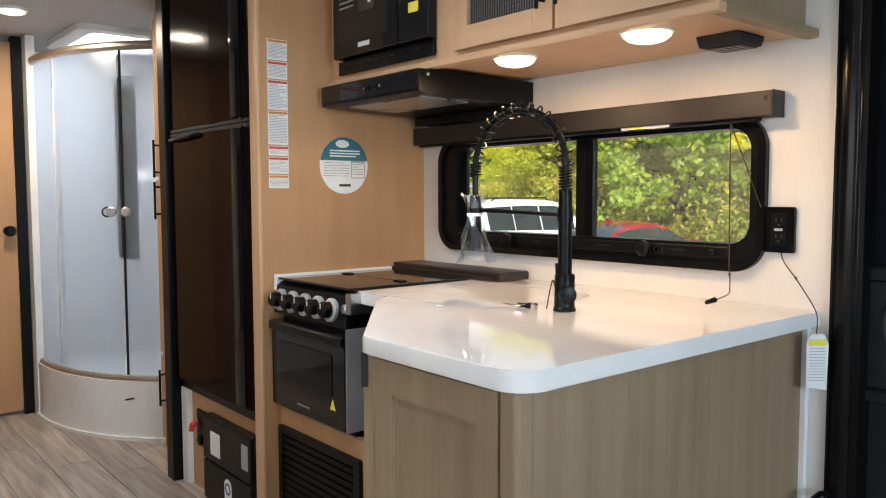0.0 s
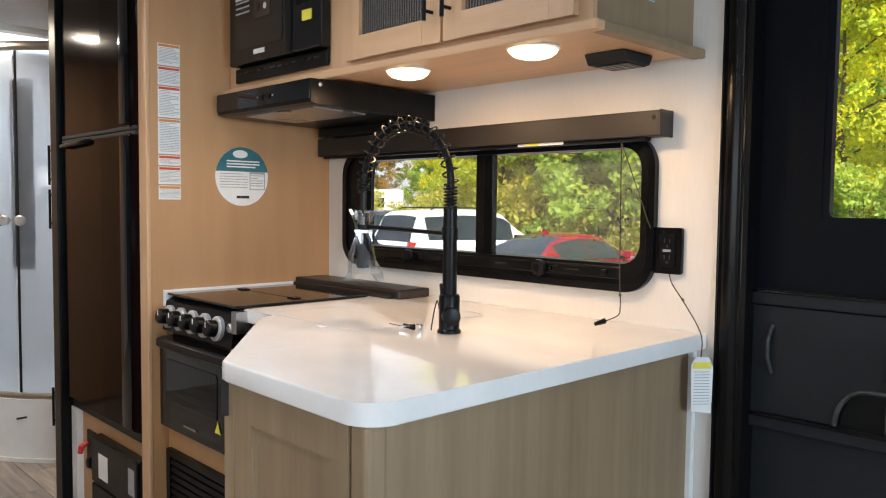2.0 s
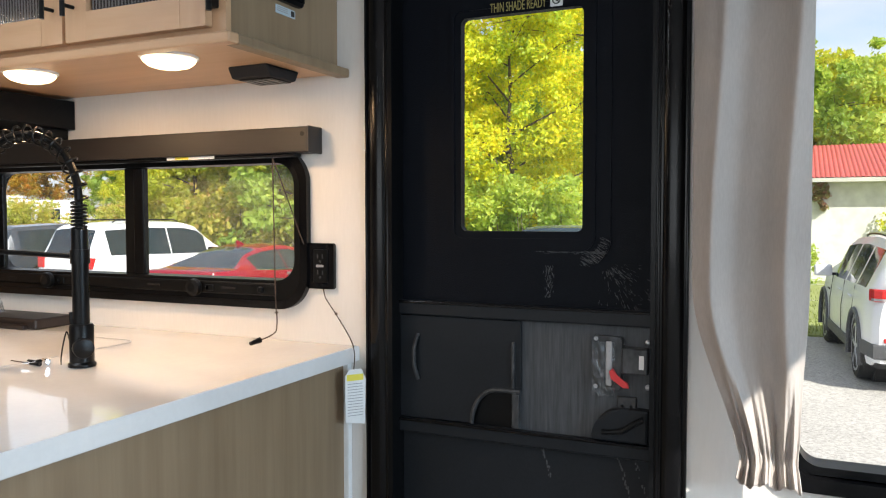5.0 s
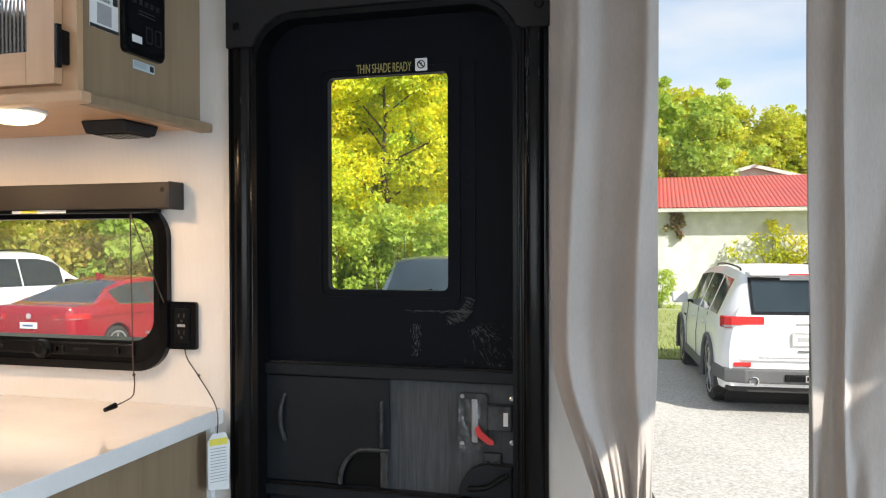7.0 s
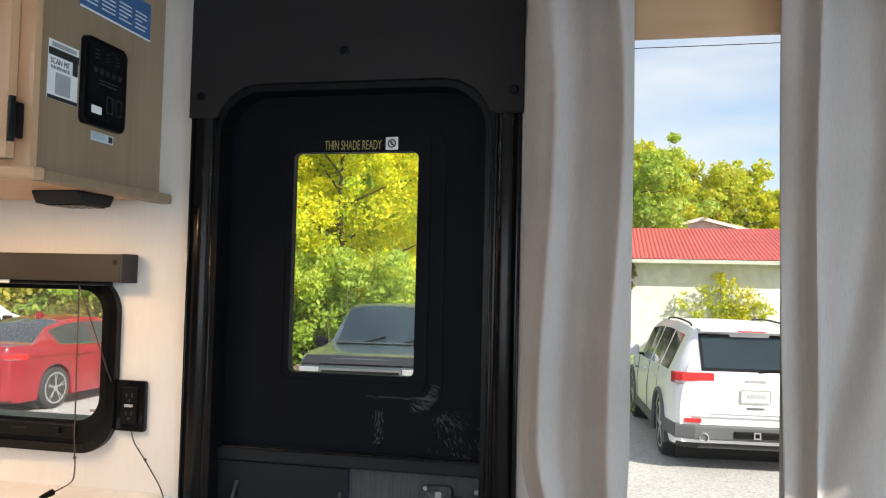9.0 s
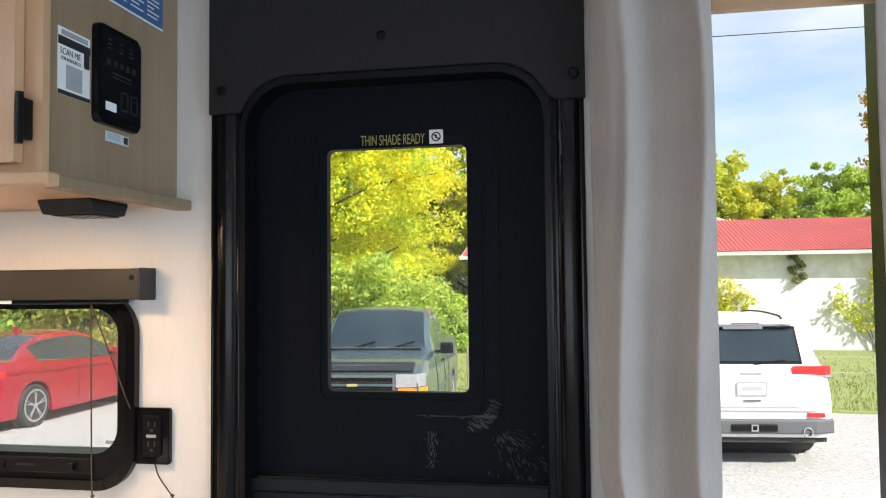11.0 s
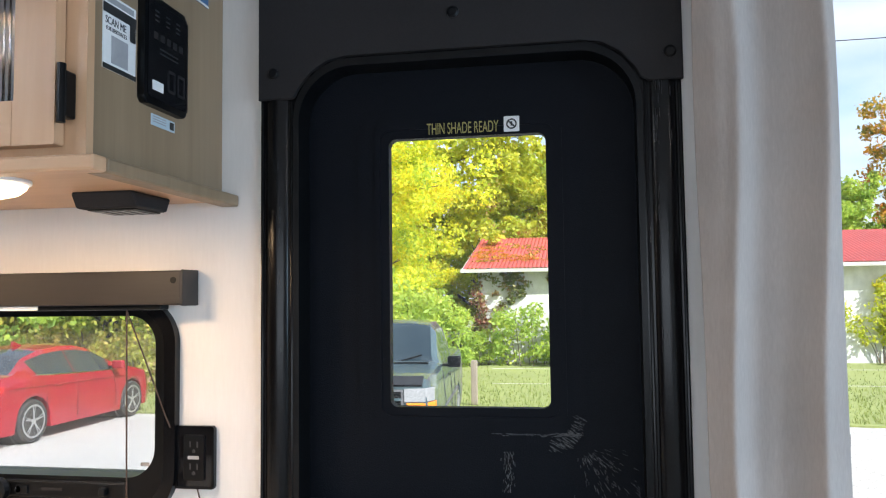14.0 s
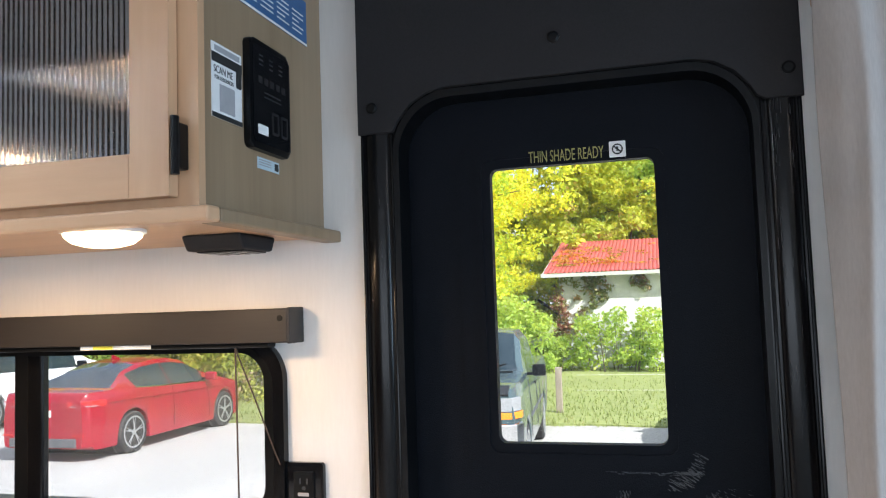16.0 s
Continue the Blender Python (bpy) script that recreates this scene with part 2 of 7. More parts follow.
M_INK = surface("black_ink", (0.02, 0.02, 0.02), (0.03, 0.03, 0.03), 0.6, 0, (50, 50, 50), 3.0, 0)
M_GREYINK = surface("grey_ink", (0.32, 0.32, 0.33), (0.40, 0.40, 0.41), 0.6, 0, (50, 50, 50), 3.0, 0)
M_REDINK = surface("red_ink", (0.55, 0.06, 0.035), (0.62, 0.09, 0.05), 0.6, 0, (50, 50, 50), 3.0, 0)
M_ORANGEINK = surface("orange_ink", (0.60, 0.22, 0.05), (0.66, 0.27, 0.07), 0.6, 0, (50, 50, 50), 3.0, 0)
M_TEAL = surface("teal_ink", (0.015, 0.12, 0.16), (0.03, 0.18, 0.22), 0.5, 0, (30, 30, 30), 12.0, 0)
M_BLUE = surface("blue_ink", (0.03, 0.10, 0.25), (0.05, 0.14, 0.32), 0.5, 0, (30, 30, 30), 12.0, 0)
M_YELLOW = surface("yellow_ink", (0.78, 0.66, 0.05), (0.85, 0.74, 0.09), 0.5, 0, (50, 50, 50), 3.0, 0)
M_GOLD = surface("gold_ink", (0.30, 0.26, 0.08), (0.38, 0.33, 0.11), 0.5, 0, (50, 50, 50), 3.0, 0)
M_RED = surface("red_plastic", (0.55, 0.03, 0.035), (0.65, 0.05, 0.05), 0.35, 0, (50, 50, 50), 3.0, 0.02)
M_RUBBER = surface("black_rubber", (0.018, 0.018, 0.018), (0.032, 0.031, 0.030), 0.75, 0, (60, 60, 60), 5.0, 0.2)
M_CORD = surface("brown_cord", (0.05, 0.03, 0.02), (0.08, 0.05, 0.035), 0.8, 0, (200, 200, 200), 5.0, 0.2)
M_VINYL = surface("grey_oak_vinyl_plank", (0.125, 0.103, 0.088), (0.50, 0.435, 0.385), 0.42, 0, (26, 2.0, 26), 3.0, 0.12, 0.22, 0.1, 0.25)
M_JOINT = surface("plank_joint", (0.05, 0.042, 0.036), (0.07, 0.06, 0.05), 0.8, 0, (50, 50, 50), 3.0, 0.1)
M_LENS = glowing("lit_lamp_lens", (1.0, 0.76, 0.46), 3.2)
M_SKYLENS = see_through_cloth("milky_plastic_lid", (0.80, 0.82, 0.84), (0.84, 0.86, 0.88), 0.6, (20, 20, 20))
M_GLASS = pane_glass("window_glass", (0.985, 0.99, 0.985), 0.008, 0.30)
# strong rough gloss lays a pale haze over the view through the kitchen window
M_HAZEGLASS = pane_glass("hazy_window_glass", (0.95, 0.96, 0.97), 0.075, 0.45)
M_OVENGLASS = pane_glass("dark_oven_glass", (0.08, 0.08, 0.09), 0.05)
M_FROST = frosted("frosted_shower_glass")
M_BAG = pane_glass("clear_plastic_bag", (0.84, 0.86, 0.88), 0.16, 0.12)
M_CURTAIN = see_through_cloth("linen_curtain", (0.50, 0.447, 0.41), (0.59, 0.535, 0.495), 0.30)
M_REEDED = pane_glass("reeded_cabinet_glass", (0.48, 0.36, 0.26), 0.30, 0.08)
M_LCD = surface("dim_display", (0.012, 0.012, 0.014), (0.016, 0.016, 0.018), 0.2, 0, (40, 40, 40), 3.0, 0)

# ---- mesh tools ----


def thing(name, at=(0, 0, 0), label="", category="", group="", kind=""):
    ob = new(name)
    ob.location = at
    ob.empty_display_size = 0.1
    return tagged(ob, label, category, group, kind)


def part(name, bm, material, parent=None, label="", smooth=False):
    """Links a bmesh, whose places are given in the world (or in its thing's own space), as one mesh object."""
    off, p = Vector((0, 0, 0)), parent
    while p:
        off += p.location
        p = p.parent
    if parent:
        bmesh.ops.translate(bm, verts=bm.verts, vec=-off)
    me = bpy.data.meshes.new(name)
    bmesh.ops.recalc_face_normals(bm, faces=bm.faces)
    if smooth:
        for f in bm.faces:
            f.smooth = True
        for e in bm.edges:
            if len(e.link_faces) == 2 and e.calc_face_angle(0) > 0.6:
                e.smooth = False
    bm.to_mesh(me)
    bm.free()
    me.materials.append(material)
    ob = new(name, me)
    if parent:
        ob.parent = parent
    if label:
        ob["label"] = label
    return ob


def box(x0, x1, y0, y1, z0, z1, bevel=0.0, bm=None, seg=2):
    own = bmesh.new()
    r = bmesh.ops.create_cube(own, size=1.0)
    bmesh.ops.scale(own, vec=(abs(x1 - x0), abs(y1 - y0), abs(z1 - z0)), verts=own.verts)
    bmesh.ops.translate(own, vec=((x0 + x1) / 2, (y0 + y1) / 2, (z0 + z1) / 2), verts=own.verts)
    if bevel:
        bmesh.ops.bevel(own, geom=list(own.edges), offset=bevel, segments=seg, profile=0.5, affect="EDGES")
    return join(bm, own)


def join(bm, own):
    if bm is None:
        return own
    me = bpy.data.meshes.new("tmp")
    own.to_mesh(me)
    own.free()
    bm.from_mesh(me)
    bpy.data.meshes.remove(me)
    return bm


def rod(p0, p1, r0, r1=None, seg=16, bm=None, bevel=0.0):
    """A round bar from p0 to p1."""
    own = bmesh.new()
    p0, p1 = Vector(p0), Vector(p1)
    d = p1 - p0
    bmesh.ops.create_cone(own, cap_ends=True, segments=seg, radius1=r0, radius2=r0 if r1 is None else r1, depth=d.length)
    if bevel:
        ed = [e for e in own.edges if all(len(f.verts) == 4 for f in e.link_faces) is False]
        bmesh.ops.bevel(own, geom=ed, offset=bevel, segments=2, profile=0.5, affect="EDGES")
    m = Matrix.Translation((p0 + p1) / 2) @ d.to_track_quat("Z", "Y").to_matrix().to_4x4()
    bmesh.ops.transform(own, matrix=m, verts=own.verts)
    return join(bm, own)


def tube(points, r, seg=8, bm=None, closed=False):
    """A tube along a line of points; r may be a list."""
    own = bmesh.new()
    pts = [Vector(p) for p in points]
    n = len(pts)
    rs = r if isinstance(r, (list, tuple)) else [r] * n
    rings, ref = [], None
    for i, p in enumerate(pts):
        t = (pts[min(i + 1, n - 1)] - pts[max(i - 1, 0)]).normalized()
        if ref is None:
            ref = Vector((0, 0, 1)) if abs(t.z) < 0.9 else Vector((1, 0, 0))
        u = (ref - t * ref.dot(t)).normalized()
        ref = u
        v = t.cross(u)
        rings.append([own.verts.new(p + (u * math.cos(2 * math.pi * k / seg) + v * math.sin(2 * math.pi * k / seg)) * rs[i]) for k in range(seg)])
    for a, b in zip(rings, rings[1:]):
        for k in range(seg):
            own.faces.new((a[k], a[(k + 1) % seg], b[(k + 1) % seg], b[k]))
    own.faces.new(rings[0][::-1])
    own.faces.new(rings[-1])
    return join(bm, own)


def smooth_line(points, n=6):
    """Catmull-Rom through the points."""
    p = [Vector(points[0])] + [Vector(q) for q in points] + [Vector(points[-1])]
    out = []
    for i in range(1, len(p) - 2):
        for k in range(n):
            t = k / n
            out.append(0.5 * ((2 * p[i]) + (p[i + 1] - p[i - 1]) * t + (2 * p[i - 1] - 5 * p[i] + 4 * p[i + 1] - p[i + 2]) * t * t + (3 * p[i] - p[i - 1] - 3 * p[i + 1] + p[i + 2]) * t ** 3))
    return out + [p[-2]]


def round_rect(a0, a1, b0, b1, r, n=8):
    pts = []
    for ca, cb, s in ((a1 - r, b1 - r, 0), (a0 + r, b1 - r, 90), (a0 + r, b0 + r, 180), (a1 - r, b0 + r, 270)):
        for k in range(n + 1):
            t = radians(s + 90 * k / n)
            pts.append((ca + r * math.cos(t), cb + r * math.sin(t)))
    return pts


def on_plane(axis, d, a, b):
    return (d, a, b) if axis == "x" else (a, d, b) if axis == "y" else (a, b, d)


def ring(axis, d0, d1, outer, inner, n=8, bm=None):
    """A frame between two rounded rectangles (a0, a1, b0, b1, r), from d0 to d1 along the axis."""
    own = bmesh.new()
    o, i = round_rect(*outer, n), round_rect(*inner, n)
    loops = [[own.verts.new(on_plane(axis, d, *p)) for p in loop] for d, loop in ((d0, o), (d1, o), (d1, i), (d0, i))]
    m = len(o)
    for a, b in zip(loops, loops[1:] + loops[:1]):
        for k in range(m):
            own.faces.new((a[k], a[(k + 1) % m], b[(k + 1) % m], b[k]))
    return join(bm, own)


def slab(axis, d0, d1, pts, bm=None, bevel=0.0):
    """A flat outline carried from d0 to d1 along the axis."""
    own = bmesh.new()
    a = [own.verts.new(on_plane(axis, d0, *p)) for p in pts]
    b = [own.verts.new(on_plane(axis, d1, *p)) for p in pts]
    m = len(pts)
    own.faces.new(a[::-1])
    own.faces.new(b)
    for k in range(m):
        own.faces.new((a[k], a[(k + 1) % m], b[(k + 1) % m], b[k]))
    if bevel:
        caps = {f for f in own.faces if len(f.verts) == m}
        ed = [e for e in own.edges if any(f in caps for f in e.link_faces)]
        bmesh.ops.bevel(own, geom=ed, offset=bevel, segments=2, profile=0.5, affect="EDGES")
    return join(bm, own)


def lathe(at, axis, profile, seg=24, bm=None):
    """Turns (radius, height) pairs about an axis vector through a point."""
    own = bmesh.new()
    q = Vector(axis).to_track_quat("Z", "Y").to_matrix().to_4x4()
    m = Matrix.Translation(at) @ q
    rings = [[own.verts.new(m @ Vector((r * math.cos(2 * math.pi * k / seg), r * math.sin(2 * math.pi * k / seg), h))) for k in range(seg)] for r, h in profile]
    for a, b in zip(rings, rings[1:]):
        for k in range(seg):
            own.faces.new((a[k], a[(k + 1) % seg], b[(k + 1) % seg], b[k]))
    own.faces.new(rings[0][::-1])
    own.faces.new(rings[-1])
    return join(bm, own)


def lettering(words, at, size, material, facing="x", parent=None, width=1.0):
    """Raised flat letters with Blender's own font; facing x: read when looking along +x; y: along +y."""
    cu = bpy.data.curves.new("lettering", "FONT")
    cu.body, cu.size, cu.extrude = words, size, 0.0004
    cu.space_character = 1.0
    cu.materials.append(material)
    ob = new("lettering", cu)
    cols = ((0, -1, 0), (0, 0, 1), (-1, 0, 0)) if facing == "x" else ((1, 0, 0), (0, 0, 1), (0, -1, 0))
    m = Matrix((cols[0], cols[1], cols[2])).transposed().to_4x4()
    p, off = parent, Vector((0, 0, 0))
    while p:
        off += p.location
        p = p.parent
    ob.matrix_basis = Matrix.Translation(Vector(at) - off) @ m @ Matrix.Diagonal((width, 1, 1, 1))
    if parent:
        ob.parent = parent
    return ob


def text_bars(axis, d, a0, a1, b0, b1, rows, material, parent, seed=1, fill=0.55, thick=0.0006):
    """Lines of small print as plain bars."""
    rnd = random.Random(seed)
    bm = bmesh.new()
    h = (b1 - b0) / rows
    for k in range(rows):
        zt = b1 - k * h
        end = a1 if rnd.random() < 0.75 else a0 + (a1 - a0) * rnd.uniform(0.45, 0.9)
        lo, hi = (a0, end) if axis == "y" else (a1 - (end - a0), a1)
        box(*((d - thick, d) if axis == "x" else (lo, hi)), *((lo, hi) if axis == "x" else (d - thick, d)), zt - h * fill, zt, bm=bm)
    return part("small_print", bm, material, parent)


def d_handle(at, length, parent, out=(-1, 0, 0), name="handle"):
    """A slim upright black bar handle on two posts."""
    o = Vector(out)
    a = Vector(at)
    bm = rod(a + o * 0.028 - Vector((0, 0, length / 2)), a + o * 0.028 + Vector((0, 0, length / 2)), 0.0055, seg=10)
    for s in (-1, 1):
        rod(a + Vector((0, 0, s * length * 0.36)), a + o * 0.028 + Vector((0, 0, s * length * 0.36)), 0.0045, seg=8, bm=bm)
    return part(name, bm, M_BLACK, parent, "black bar handle", True)


# ---- the room ----
WX, WX2 = 1.89, 1.955            # inner and outer face of the door wall
Y0, Y1, XW = -2.3, 5.15, -1.0    # front, rear and far side wall
WIN = (1.022, 2.251, 1.016, 1.364)  # kitchen window's hole
DOOR = (0.085, 0.82, 0.02, 1.98)
WIN2 = (-0.45, -0.115, 0.73, 1.99)


def wall_with_holes(name, x0, x1, ya, yb, z0, z1, holes, material):
    bm = bmesh.new()
    ys = sorted({ya, yb, *[h[0] for h in holes], *[h[1] for h in holes]})
    for a, b in zip(ys, ys[1:]):
        z = z0
        for h in sorted((h for h in holes if h[0] <= a and h[1] >= b), key=lambda h: h[2]):
            if h[2] > z:
                box(x0, x1, a, b, z, h[2], bm=bm)
            z = h[3]
        if z < z1:
            box(x0, x1, a, b, z, z1, bm=bm)
    bmesh.ops.remove_doubles(bm, verts=bm.verts, dist=1e-5)
    return bm


tagged(part("wall_east", wall_with_holes("", WX, WX2, Y0, Y1, -0.02, CEIL + 0.1, [WIN, DOOR, WIN2], M_WALL), M_WALL), "off-white linen-textured panel wall with window and door openings", "wall", kind="structure")
tagged(part("wall_west", wall_with_holes("", XW - 0.06, XW, Y0, Y1, -0.02, CEIL + 0.1, [(-0.4, 1.6, 1.0, 1.7)], M_WALL), M_WALL), "off-white linen-textured panel wall", "wall", kind="structure")
bm = bmesh.new()
for x0, x1, z0, z1 in ((XW, -0.25, -0.02, CEIL), (1.25, WX, -0.02, CEIL), (-0.25, 1.25, -0.02, 1.1), (-0.25, 1.25, 1.8, CEIL)):
    box(x0, x1, Y0 - 0.06, Y0, z0, z1, bm=bm)
tagged(part("wall_front", bm, M_WALL), "off-white panel wall with a wide window opening", "wall", kind="structure")
tagged(part("wall_rear", box(XW, WX, Y1, Y1 + 0.06, -0.02, CEIL), M_WALL), "off-white panel wall behind the shower", "wall", kind="structure")
SKY = (1.17, 1.73, 4.17, 4.73)
VNT = (0.54, 0.92, 1.40, 1.78)
VNT2 = (0.66, 1.05, -1.62, -1.22)   # an unseen vent, added and sized so that the sun reaches the curtain's foot


def plate_with_holes(x0, x1, y0, y1, z0, z1, holes):
    bm = bmesh.new()
    xs = sorted({x0, x1, *[h[0] for h in holes], *[h[1] for h in holes]})
    for a, b in zip(xs, xs[1:]):
        y = y0
        for h in sorted((h for h in holes if h[0] <= a and h[1] >= b), key=lambda h: h[2]):
            box(a, b, y, h[2], z0, z1, bm=bm)
            y = h[3]
        box(a, b, y, y1, z0, z1, bm=bm)
    bmesh.ops.remove_doubles(bm, verts=bm.verts, dist=1e-5)
    return bm


bm = plate_with_holes(XW - 0.06, WX2, Y0 - 0.06, Y1 + 0.06, CEIL, CEIL + 0.07, [SKY, VNT, VNT2])
tagged(part("ceiling", bm, M_CEIL), "smooth pale grey vinyl ceiling", "ceiling", kind="structure")
sky = thing("skylight", (1.45, 4.45, CEIL), "white framed skylight above the shower", "skylight", kind="structure")
part("frame", ring("z", CEIL - 0.03, CEIL + 0.12, (1.10, 1.80, 4.10, 4.80, 0.06), (1.18, 1.72, 4.18, 4.72, 0.05)), M_WHITE, sky)
dome = bmesh.new()
bmesh.ops.create_uvsphere(dome, u_segments=20, v_segments=10, radius=1)
bmesh.ops.delete(dome, geom=[v for v in dome.verts if v.co.z < -0.01], context="VERTS")
bmesh.ops.scale(dome, vec=(0.30, 0.30, 0.10), verts=dome.verts)
bmesh.ops.translate(dome, vec=(1.45, 4.45, CEIL + 0.12), verts=dome.verts)
part("dome", dome, M_SKYLENS, sky, "milky plastic dome", True)

# unseen vent, added where the reeded cabinet glass should mirror a bright band
rv = thing("roof_vent", (0.73, 1.59, CEIL), "unseen white square roof vent, added for the bright reflection in the cabinet glass", "roof vent", kind="structure")
part("frame", ring("z", CEIL - 0.02, CEIL + 0.14, (0.49, 0.97, 1.35, 1.83, 0.02), (0.545, 0.915, 1.405, 1.775, 0.02)), M_WHITE, rv)
part("lid", box(0.50, 0.96, 1.36, 1.82, CEIL + 0.142, CEIL + 0.150, 0.002), M_SKYLENS, rv, "milky plastic lid")
# second unseen vent; its edges shape the sun patch on the curtain
rv = thing("roof_vent", (0.855, -1.42, CEIL), "unseen white square roof vent with a clear lid, added to let the sun onto the curtain", "roof vent", kind="structure")
part("frame", ring("z", CEIL - 0.012, CEIL + 0.08, (0.62, 1.09, -1.66, -1.18, 0.02), (0.66, 1.05, -1.62, -1.22, 0.015)), M_WHITE, rv)
g = part("lid", box(0.63, 1.08, -1.65, -1.19, CEIL + 0.082, CEIL + 0.088, 0.002), M_GLASS, rv, "clear plastic lid")
g.visible_shadow = False

# unseen panelling, added dark so that the glossy fridge mirrors a dark wall
tagged(part("dark_reflection_wall", box(XW + 0.002, XW + 0.03, 1.95, 4.69, 0.0, CEIL - 0.002), M_DARKWOOD), "unseen dark wood wall panelling opposite the refrigerator, added to darken its reflection", "wall", kind="structure")
tagged(part("subfloor", box(XW, WX, Y0, Y1, -0.06, -0.004), M_JOINT), "dark joint bed under the vinyl planks", "floor", kind="structure")
tagged(part("trailer_underside", box(XW - 0.06, WX2, Y0 - 0.06, Y1 + 0.06, -0.22, -0.062), M_BLACK), "black trailer underside and frame", "trailer", kind="structure")

# front window and far side window (unseen, added behind the walker to let daylight in)
for nm, axis, d0, d1, o, i in (("window_front", "y", Y0 - 0.07, Y0 + 0.012, (-0.30, 1.30, 1.05, 1.85, 0.09), (-0.24, 1.24, 1.11, 1.79, 0.06)),
                               ("window_west", "x", XW - 0.07, XW + 0.012, (-0.45, 1.65, 0.95, 1.75, 0.09), (-0.39, 1.59, 1.01, 1.69, 0.06))):
    w = thing(nm, on_plane(axis, d0, o[0], o[2]), "black framed trailer window", "window", kind="structure")
    part("frame", ring(axis, d0, d1, o, i), M_ALUBLK, w)

# ---- entry door ----
door = thing("door_1", (1.93, 0.45, 0.02), "closed black moulded trailer entry door with a small window", "door", kind="structure")
GY0, GY1, GZ0, GZ1 = 0.308, 0.597, 1.192, 1.683
part("jamb_frame", ring("x", 1.884, 1.958, (0.077, 0.826, -0.02, 2.0, 0.02), (0.150, 0.755, 0.045, 1.815, 0.100), 10), M_ALUBLK, door, "black anodised door frame")
part("inner_lip", ring("x", 1.878, 1.935, (0.142, 0.764, 0.035, 1.826, 0.108), (0.152, 0.753, 0.048, 1.812, 0.098), 10), M_BLACK, door, "black rubber door seal")
# grooves and ribs of the frame's uprights
for y0_, y1_ in ((0.775, 0.818), (0.086, 0.129)):
    prof = [(1.8855, y0_)] + [(1.884 - 0.0075 * math.sin(math.pi * k / 10) ** 0.6, y0_ + (y1_ - y0_) * k / 10) for k in range(11)] + [(1.8855, y1_)]
    part("frame_rib", slab("z", 0.0, 1.757, prof), M_ALUBLK, door, "", True)
for y in (0.824, 0.768, 0.080, 0.136):
    part("frame_bead", box(1.8795, 1.886, y - 0.003, y + 0.003, 0.0, 1.757, 0.002, seg=2), M_ALUBLK, door, "", True)
# rubbed pale streaks on the frame
rnd = random.Random(12)
bm = bmesh.new()
for k in range(46):
    y, z, n_ = rnd.choice((0.099, 0.114, 0.119, 0.121, 0.79)) + rnd.gauss(0, 0.0025), 1.755 - 0.5 * rnd.random() ** 1.6, rnd.uniform(0.004, 0.03)
    w = rnd.uniform(0.00015, 0.0004)
    box(1.8756, 1.8772, y - w, y + w, z - n_, z, bm=bm)
M_RUB = surface("rubbed_streak", (0.022, 0.022, 0.024), (0.05, 0.05, 0.054), 0.6, 0, (300, 300, 300), 30.0, 0.2)
tagged(part("rub_streaks", bm, M_RUB, door, "pale rubbed streaks on the frame"), kind="stuff")
bm = ring("x", 1.936, 1.956, (0.15, 0.755, 0.05, 1.835, 0.10), (GY0 - 0.004, GY1 + 0.004, GZ0 - 0.004, GZ1 + 0.004, 0.016), 8)
part("door_skin", bm, M_DOORBLK, door, "matt black grained door skin")
part("window_surround", ring("x", 1.9315, 1.938, (0.246, 0.656, 1.116, 1.742, 0.06), (0.280, 0.622, 1.149, 1.726, 0.034), 8), M_DOORBLK, door, "raised black window surround", True)
part("window_lip", ring("x", 1.927, 1.9378, (0.2795, 0.6225, 1.1485, 1.7265, 0.0345), (GY0 - 0.016, GY1 + 0.016, GZ0 - 0.016, GZ1 + 0.016, 0.02), 8), M_DOORBLK, door, "", True)
part("window_bead", ring("x", 1.930, 1.952, (GY0 - 0.017, GY1 + 0.017, GZ0 - 0.017, GZ1 + 0.017, 0.02), (GY0, GY1, GZ0, GZ1, 0.014), 8), M_DOORBLK, door)
g = part("pane", slab("x", 1.946, 1.950, round_rect(GY0 - 0.003, GY1 + 0.003, GZ0 - 0.003, GZ1 + 0.003, 0.014)), M_GLASS, door, "clear window pane")
g.visible_shadow = False
lettering("THIN SHADE READY", (1.9266, 0.524, 1.6880), 0.0300, M_GOLD, "x", door, 0.482)
ic = part("shade_icon", slab("x", 1.9258, 1.9268, round_rect(0.354, 0.382, 1.6865, 1.7145, 0.002)), M_PAPER, door, "small white icon label")
part("icon_ring", ring("x", 1.925, 1.9257, (0.3585, 0.3775, 1.691, 1.710, 0.0094), (0.361, 0.375, 1.6935, 1.7075, 0.0069)), M_INK, ic)
part("icon_bar", slab("x", 1.925, 1.9257, [(0.3745, 1.7045), (0.3725, 1.7065), (0.3615, 1.6965), (0.3635, 1.6945)]), M_INK, ic)
part("icon_stem", box(1.925, 1.9257, 0.3665, 0.3695, 1.697, 1.705), M_INK, ic)
# middle rails and the panel with the slide
for z0, z1, nm in ((0.990, 1.024, "upper_rail"), (0.704, 0.738, "lower_rail")):
    part(nm, box(1.915, 1.937, 0.153, 0.757, z0, z1, 0.004), M_LITBLK, door)
    part("rail_lip", box(1.911, 1.917, 0.153, 0.757, z1 - 0.006, z1, 0.001), M_ALUBLK, door)
M_TRIMDARK = surface("worn_dark_metal", (0.020, 0.021, 0.023), (0.085, 0.088, 0.092), 0.34, 0.4, (60, 60, 25), 9.0, 0.4, 0.2)
M_RAWSKIN = surface("scuffed_grey_screen_backing", (0.014, 0.0165, 0.020), (0.075, 0.080, 0.087), 0.55, 0, (190, 190, 12), 7.0, 0.5, 0.34)
